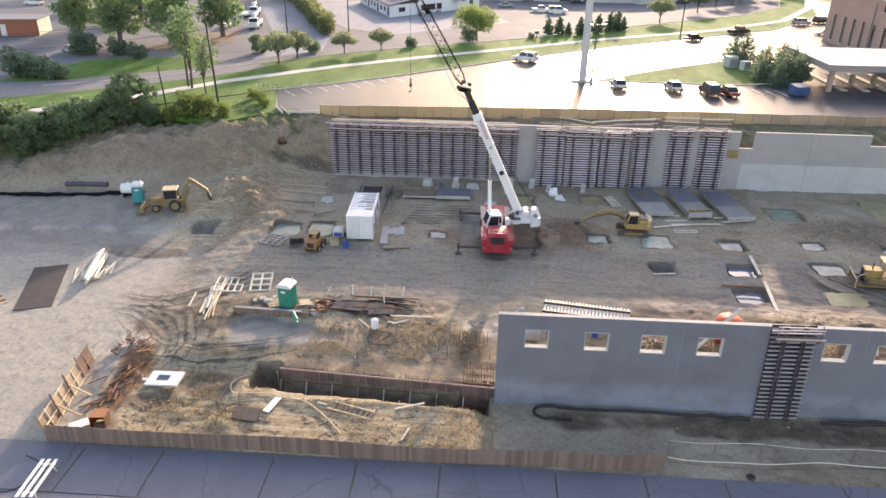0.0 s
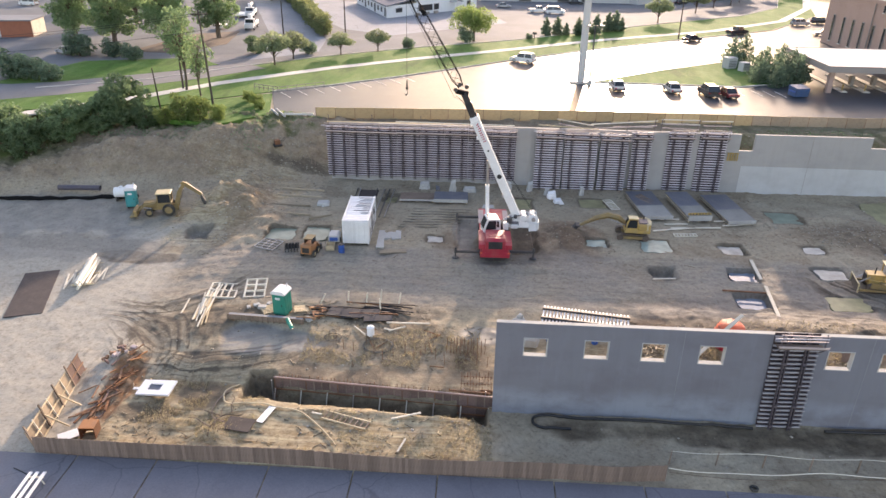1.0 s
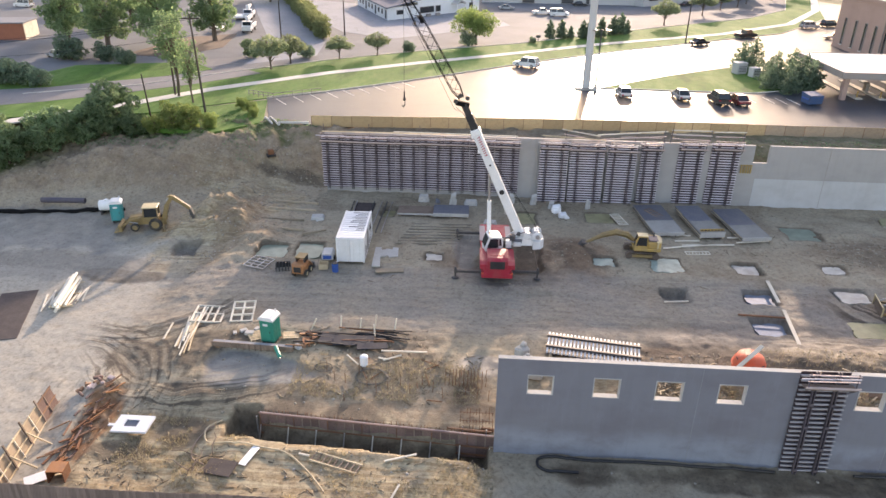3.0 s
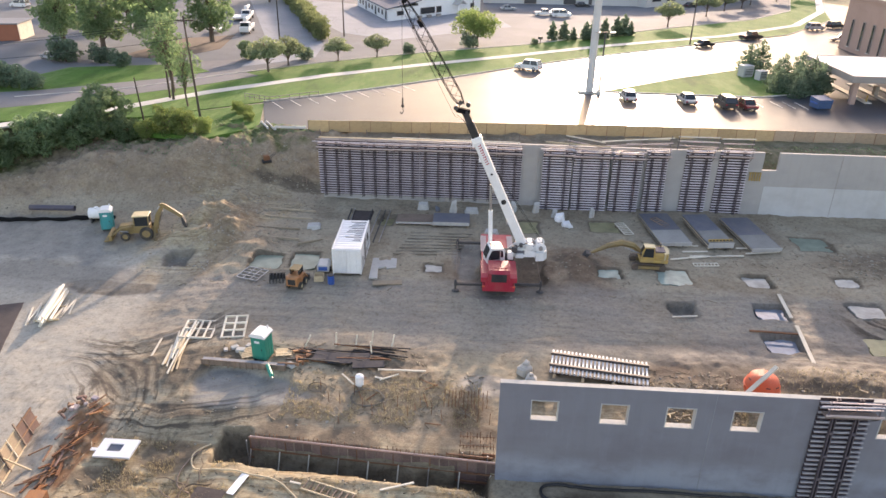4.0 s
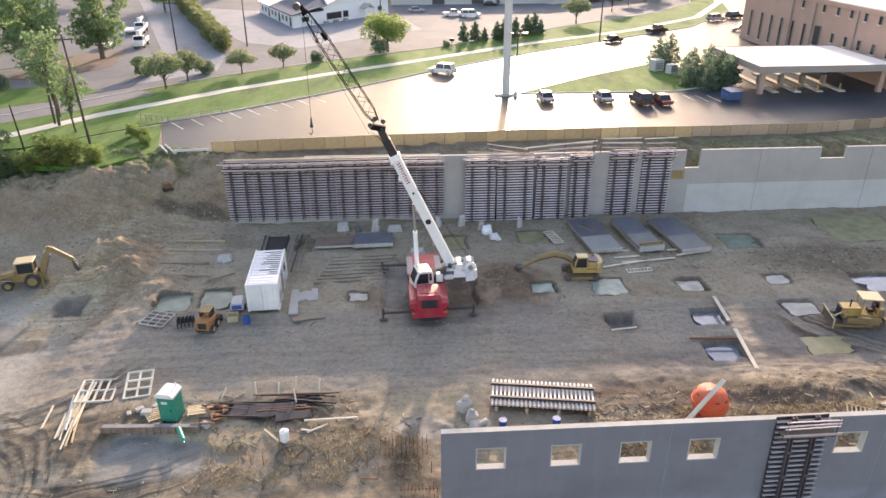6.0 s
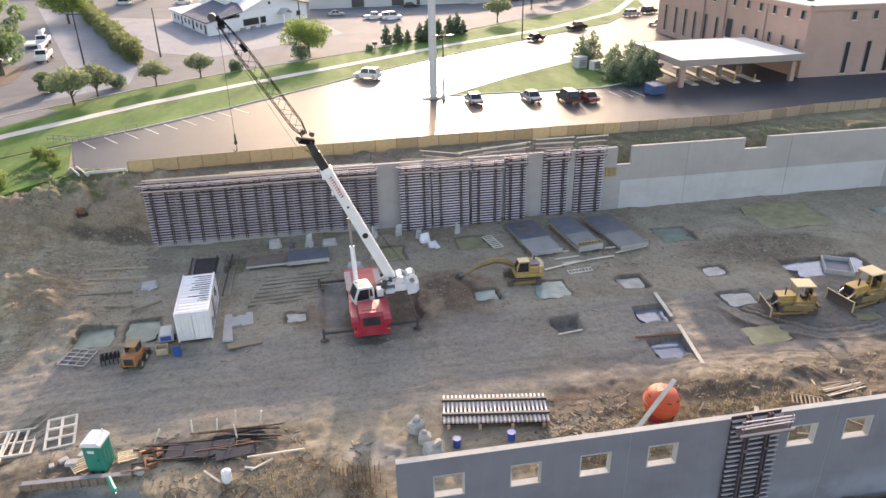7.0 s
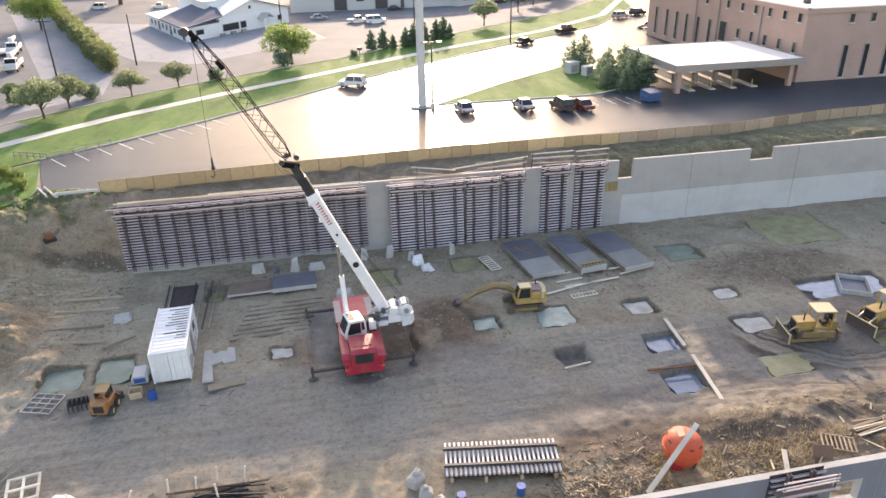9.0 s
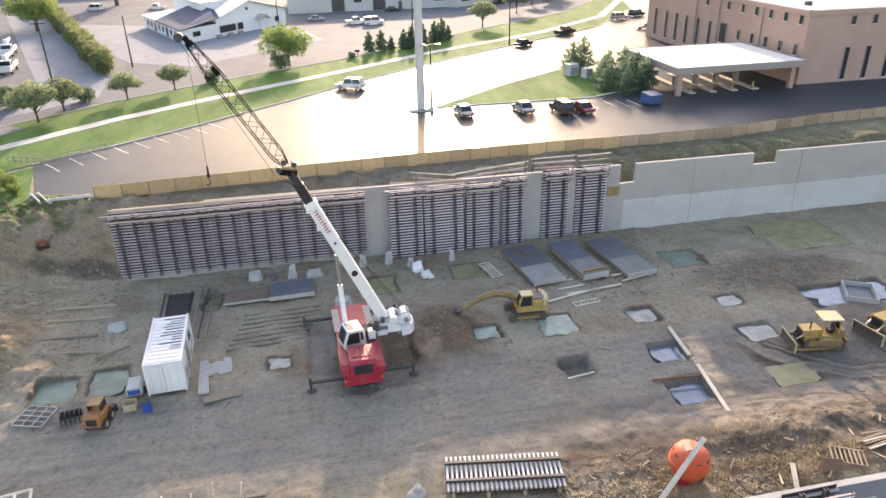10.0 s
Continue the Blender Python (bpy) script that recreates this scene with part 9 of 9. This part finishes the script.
# ---- poles, wires, small things on the upper level ----
def utility_pole(x, y, h, label, arms=1, lean=0.0, r0=0.17):
    ob = thing("utility_pole", label, "pole", pose(x, y, max(ground(x, y), LOT if y > 58 else 0) - 0.3, 0, lean, 0), "utility poles")
    part("shaft", Mesh().cyl((0, 0, 0), (0, 0, h), r0, r0 * 0.6, 10), POLE_WOOD, ob)
    for i in range(arms):
        part("crossarm", Mesh().box(0, 0.18, h - 0.6 - 1.0 * i, 2.4, 0.12, 0.14, rz=0), POLE_WOOD, ob)
        for k in (-1.0, -0.4, 0.4, 1.0):
            part("insulator", Mesh().cyl((k, 0.18, h - 0.5 - i), (k, 0.18, h - 0.28 - i), 0.06, n=8), STEEL, ob)
    return ob


utility_pole(-40.3, 57.0, 13.5, "tall dark wooden utility pole at the edge of the bank", 1, -2.0)
utility_pole(-46.8, 54.2, 6.5, "short leaning wooden pole beside the thicket", 0, -3.5, 0.13)
utility_pole(43.0, 129.0, 11.0, "wooden utility pole beside the kerb", 1)
utility_pole(-46.5, 118.0, 11.0, "wooden utility pole beside the drive", 1)
utility_pole(-34.5, 128.0, 10.0, "thin wooden pole at the hedge", 0)
utility_pole(-6.0, 150.0, 10.0, "wooden pole in front of the workshop", 0)
utility_pole(24.0, 142.5, 9.0, "wooden pole in the yard", 0)
utility_pole(-48.5, 66.4, 9.0, "old pole overgrown by a ragged tree", 0)
for i, (z0, z1) in enumerate(((18.2, 14.5), (17.9, 14.1), (15.8, 12.6))):
    pts = []
    for k in range(25):
        t = k / 24
        pts.append((-40.3 - 62 * t, 57.0 - 10 * t + 0.4 * i, z0 + (z1 - z0) * t - 4 * 1.6 * t * (1 - t)))
    solid("power_line", Mesh().tube(pts, 0.025, 5), BLACK, "thin overhead cable strung from the utility pole", "cable", "overhead cables")
mono = thing("monopole", "thick pale steel monopole mast standing in the parking lot", "mast", pose(14.7, 78.6, LOT))
part("base_slab", Mesh().box(0, 0, 0.15, 3.4, 1.6, 0.3, b=0.04), WALKWAY, mono)
part("shaft", Mesh().cyl((0, 0, 0.2), (0, 0, 42), 0.62, 0.46, 18), SIDING, mono)
part("flange", Mesh().cyl((0, 0, 0.25), (0, 0, 0.4), 0.95, n=18), STEEL, mono)


def lamp_post(x, y, h, label):
    ob = thing("lamp_post", label, "lamp", pose(x, y, LOT), "lamp posts")
    part("base", Mesh().cyl((0, 0, 0), (0, 0, 0.7), 0.3, n=12), WALKWAY, ob)
    part("shaft", Mesh().cyl((0, 0, 0.6), (0, 0, h), 0.15, 0.1, 10), DARK, ob)
    part("arm", Mesh().box(0, 0, h, 2.0, 0.08, 0.08), DARK, ob)
    for s in (-1, 1):
        part("lamp_head", Mesh().box(s * 1.1, 0, h, 0.75, 0.4, 0.18, b=0.03), STEEL, ob)


lamp_post(16.1, 77.6, 9.5, "thin dark lamp post with two heads in the parking lot")
for i, (x, y, sx, sy, h) in enumerate(((44.2, 95.0, 2.0, 1.7, 1.9), (46.0, 92.4, 1.5, 1.4, 1.5))):
    bx = thing("transformer_box", "pale green-grey transformer cabinet on the grass", "cabinet", pose(x, y, LOT + 0.15, 0, 0, 20), "transformer cabinets")
    part("body", Mesh().box(0, 0, h / 2, sx, sy, h, b=0.05), SIDING, bx)
    part("lid", Mesh().box(0, 0, h + 0.04, sx + 0.1, sy + 0.1, 0.1, b=0.03), SIDING, bx)
    for k in range(4):
        part("louvre", Mesh().box(0, -sy / 2 - 0.01, 0.5 + 0.28 * k, sx * 0.75, 0.04, 0.1), DARK, bx)
dump = thing("dumpster", "blue steel dumpster beside the canopy", "dumpster", pose(48.2, 72.9, Z0, 0, 0, 12))
BIN_BLUE = plain("bin_blue", (0.03, 0.08, 0.19), 0.6, 0, (0.08, 0.1, 0.14), 0.5)
part("bin", Mesh().prism([(-1.0, 0.15), (-1.15, 1.4), (1.15, 1.6), (1.0, 0.15)], "x", -1.1, 1.1), BIN_BLUE, dump)
part("lid", Mesh().box(0, 0.0, 1.55, 2.25, 2.35, 0.06, rx=5), BIN_BLUE, dump)
for s in (-1, 1):
    part("side_pocket", Mesh().box(s * 1.15, 0, 0.9, 0.12, 1.6, 0.2), BLUE, dump)
rail = thing("guard_fence", "low dark pipe rail fence at the corner of the parking lot", "fence", pose(0, 0, LOT))
GF = [(-37.5, 67.5), (-33.2, 65.6), (-27, 70.2)]
for (ax, ay), (bx, by) in zip(GF, GF[1:]):
    n = 5
    for i in range(n + 1):
        x, y = ax + (bx - ax) * i / n, ay + (by - ay) * i / n
        part("post", Mesh().cyl((x, y, 0), (x, y, 0.95), 0.05, n=8), FASCIA, rail)
    for z in (0.5, 0.92):
        part("rail", Mesh().cyl((ax, ay, z), (bx, by, z), 0.045, n=6), FASCIA, rail)
for p, q in (((-31.0, 54.4), (-29.3, 51.6)), ((-30.4, 54.6), (-28.7, 51.8)), ((-28.6, 52.2), (-24.6, 52.4))):
    solid("barrier_rail", Mesh().beam((*p, LOT + 0.35), (*q, LOT + 0.35), 0.12, 0.3).box(p[0], p[1], LOT + 0.15, 0.3, 0.3, 0.4), SIDING, "pale low barrier rail at the lot entrance", "barrier", "barrier rails")
mail = thing("mailbox", "small dark mailbox on a post beside the street", "mailbox", pose(9.6, 124.6, LOT + 0.1))
part("post", Mesh().box(0, 0, 0.6, 0.15, 0.15, 1.2), BARK, mail)
part("box", Mesh().box(0, 0, 1.3, 1.0, 0.7, 0.6, b=0.1), DARK, mail)

# ---- stones, clods, weeds ----
def strew(name, areas, material, label, category, seed, low=0.05, high=0.22):
    """Many small uneven lumps on the ground. areas: x0, x1, y0, y1, count."""
    g = np.random.default_rng(seed)
    pts = np.concatenate([np.stack([g.uniform(x0, x1, n), g.uniform(y0, y1, n)], 1) for x0, x1, y0, y1, n in areas])
    n = len(pts)
    z = surface(pts[:, 0], pts[:, 1])
    size = low + (high - low) * g.uniform(0, 1, n) ** 2.5
    base = np.array([(1, 0, 0), (0, 1, 0), (-1, 0, 0), (0, -1, 0), (0.7, 0.7, 0.6), (-0.7, 0.7, 0.5), (-0.7, -0.7, 0.6), (0.7, -0.7, 0.5), (0, 0, 0.95)], float)
    a = g.uniform(0, 6.28, n)
    ca, sa = np.cos(a), np.sin(a)
    v = base[None] * g.uniform(0.6, 1.15, (n, 9, 3)) * size[:, None, None]
    x = v[..., 0] * ca[:, None] - v[..., 1] * sa[:, None]
    y = v[..., 0] * sa[:, None] + v[..., 1] * ca[:, None]
    co = np.stack([x + pts[:, :1], y + pts[:, 1:], v[..., 2] + (z - 0.25 * size)[:, None]], -1).reshape(-1, 3)
    f = np.array([(0, 4, 7), (0, 1, 4), (1, 5, 4), (1, 2, 5), (2, 6, 5), (2, 3, 6), (3, 7, 6), (3, 0, 7), (4, 5, 8), (5, 6, 8), (6, 7, 8), (7, 4, 8)])
    idx = (f[None] + 9 * np.arange(n)[:, None, None]).reshape(-1)
    me = bpy.data.meshes.new(name)
    me.vertices.add(len(co))
    me.vertices.foreach_set("co", co.ravel())
    me.loops.add(len(idx))
    me.loops.foreach_set("vertex_index", idx)
    me.polygons.add(len(idx) // 3)
    me.polygons.foreach_set("loop_start", np.arange(len(idx) // 3) * 3)
    me.update(calc_edges=True)
    me.materials.append(material)
    return tagged(new(name, me), label, category, kind="stuff")


def lump_material(name, a, b):
    n = Nodes(name)
    col = n.mix(n.node("NewGeometry").outputs["Random Per Island"], a, b)
    col = n.mix(n.ramp(n.noise(6.0, n.where(space="Place"), 4), 0.4, 0.7, 0, 0.5), col, tuple(0.6 * c for c in a))
    return n.done(col, 0.95, 0, 0.2)


CLOD = lump_material("clod_earth", (0.235, 0.205, 0.155), (0.35, 0.315, 0.25))
STONE = lump_material("rubble_stone", (0.25, 0.225, 0.19), (0.44, 0.40, 0.345))
strew("earth_clods", [(-28, 60, 24, 42, 350), (-35, -22, 27, 42, 330), (-60, -34, 34, 48, 500), (-36, -21, 36, 50, 380), (34, 62, 27, 36, 200), (34, 47, 27, 33, 300), (6, 12, 25, 32, 90), (-4, 5, 19, 22, 40), (-28, 0, -6, 9, 80), (20, 45, 3, 12, 150), (-24, 60, 44, 52, 250)],
      CLOD, "brown clods of earth strewn over the site", "clods", 5, 0.04, 0.19)
strew("rubble", [(-30, 60, 24, 42, 130), (-34, -23, 24, 38, 140), (-36, -22, 36, 50, 110), (-20, 0, 1, 9, 60), (-15, 0, -5, -1, 50), (11, 18, 6, 11, 120), (20, 45, 3, 11, 80), (0, 45, -5, -0.6, 25), (34, 60, 27, 36, 60), (34, 46, 27.5, 32.5, 40), (-35, -29, 24, 25.6, 60), (-30.4, -26, 25, 31, 70)],
      STONE, "pale stones and rubble strewn over the site", "rubble", 6, 0.03, 0.15)


def brush(name, areas, material, label, category, seed, size, high):
    """Blades and twigs standing out of the ground."""
    g = np.random.default_rng(seed)
    pts = np.concatenate([np.stack([g.uniform(x0, x1, n), g.uniform(y0, y1, n)], 1) for x0, x1, y0, y1, n in areas])
    keep = layers(pts[:, 0] * 0.45, pts[:, 1] * 0.45, seed, 3) > 0.5
    pts = pts[keep]
    n = len(pts)
    c = np.concatenate([pts, surface(pts[:, 0], pts[:, 1])[:, None]], 1)
    up = np.stack([g.normal(0, 0.45, n), g.normal(0, 0.45, n), np.ones(n)], 1) * (high * g.uniform(0.3, 1.2, n))[:, None]
    sd = np.stack([g.normal(0, 1, n), g.normal(0, 1, n), np.zeros(n)], 1)
    sd = sd / np.linalg.norm(sd, axis=1)[:, None] * size
    co = np.stack([c - sd, c + sd, c + up + sd * 0.4, c + up - sd * 0.2], 1).reshape(-1, 3)
    me = bpy.data.meshes.new(name)
    me.vertices.add(len(co))
    me.vertices.foreach_set("co", co.ravel())
    me.loops.add(n * 4)
    me.loops.foreach_set("vertex_index", np.arange(n * 4))
    me.polygons.add(n)
    me.polygons.foreach_set("loop_start", np.arange(n) * 4)
    me.update(calc_edges=True)
    me.materials.append(material)
    return tagged(new(name, me), label, category, kind="stuff")


STRAW = make_leaf("dry_straw", (0.28, 0.235, 0.145), (0.42, 0.365, 0.235), (0.24, 0.205, 0.12))
brush("dry_brush", [(-25, -13, -5.8, 1.6, 9000), (-13, 0, -5.8, -1.6, 4200), (-15, -1, 3.6, 8.6, 6500), (20, 46, 4, 12, 4200), (11, 18, 4.6, 9, 5200), (20, 31, 4.2, 8.6, 5200), (-42, -24, 44, 51, 1600)], STRAW,
      "dry straw and brush over the trampled earth", "brush", 8, 0.018, 0.2)
brush("weeds", [(26, 66, 44.6, 53.5, 3600), (-60, -30, 44, 56, 7000), (-30, -22, 51, 54, 900)] , LEAF_DARK, "green weeds growing over the excavated slope", "weeds", 9, 0.07, 0.16)


def litter(name, areas, label, seed):
    """Flat splinters, chips and short sticks lying about."""
    g = np.random.default_rng(seed)
    pts = np.concatenate([np.stack([g.uniform(x0, x1, n), g.uniform(y0, y1, n)], 1) for x0, x1, y0, y1, n in areas])
    pts = pts[np.hypot((pts[:, 0] + 18.5) / 5.2, (pts[:, 1] - 6.4) / 2.4) > 1]
    n = len(pts)
    z = surface(pts[:, 0], pts[:, 1]) + 0.02
    a = g.uniform(0, np.pi, n)
    half, wide = 0.04 + 0.3 * g.uniform(0, 1, n) ** 2.2, g.uniform(0.012, 0.04, n)
    u = np.stack([np.cos(a) * half, np.sin(a) * half, g.uniform(-0.02, 0.05, n)], 1)
    v = np.stack([-np.sin(a) * wide, np.cos(a) * wide, np.zeros(n)], 1)
    c = np.concatenate([pts, z[:, None]], 1)
    top = np.array([0, 0, 0.03])
    co = np.stack([c - u - v, c + u - v, c + u + v, c - u + v, c - u - v + top, c + u - v + top, c + u + v + top, c - u + v + top], 1).reshape(-1, 3)
    f = np.array([(4, 5, 6, 7), (0, 1, 5, 4), (1, 2, 6, 5), (2, 3, 7, 6), (3, 0, 4, 7)])
    idx = (f[None] + 8 * np.arange(n)[:, None, None]).reshape(-1)
    me = bpy.data.meshes.new(name)
    me.vertices.add(len(co))
    me.vertices.foreach_set("co", co.ravel())
    me.loops.add(len(idx))
    me.loops.foreach_set("vertex_index", idx)
    me.polygons.add(len(idx) // 4)
    me.polygons.foreach_set("loop_start", np.arange(len(idx) // 4) * 4)
    me.update(calc_edges=True)
    me.materials.append(lump_material(name + "_wood", (0.14, 0.108, 0.075), (0.38, 0.325, 0.235)))
    return tagged(new(name, me), label, "debris", kind="stuff")


litter("wood_debris", [(-20, -1, 3.4, 9.2, 420), (-26, -1, -5.8, -1.2, 300), (-29, -22, -4, 4, 120), (-22, -5, 8.5, 12.5, 200), (10, 34, 4.5, 11, 300), (9, 17, 5, 9.5, 500), (11.5, 17.3, 4.8, 8.0, 1300), (20.5, 26, 4.6, 7.5, 500), (-12, 10, 36, 42, 220), (13, 31, 29, 34, 160),
                       (-30, -18, 20, 40, 220), (-34, -20, 38, 48, 260), (34, 46, 6, 16, 160), (33, 47, 27, 33, 260), (-18, 34, 20, 34, 160), (4, 34, 39, 42, 160)],
       "splinters, chips and short sticks of wood strewn over the earth", 21)
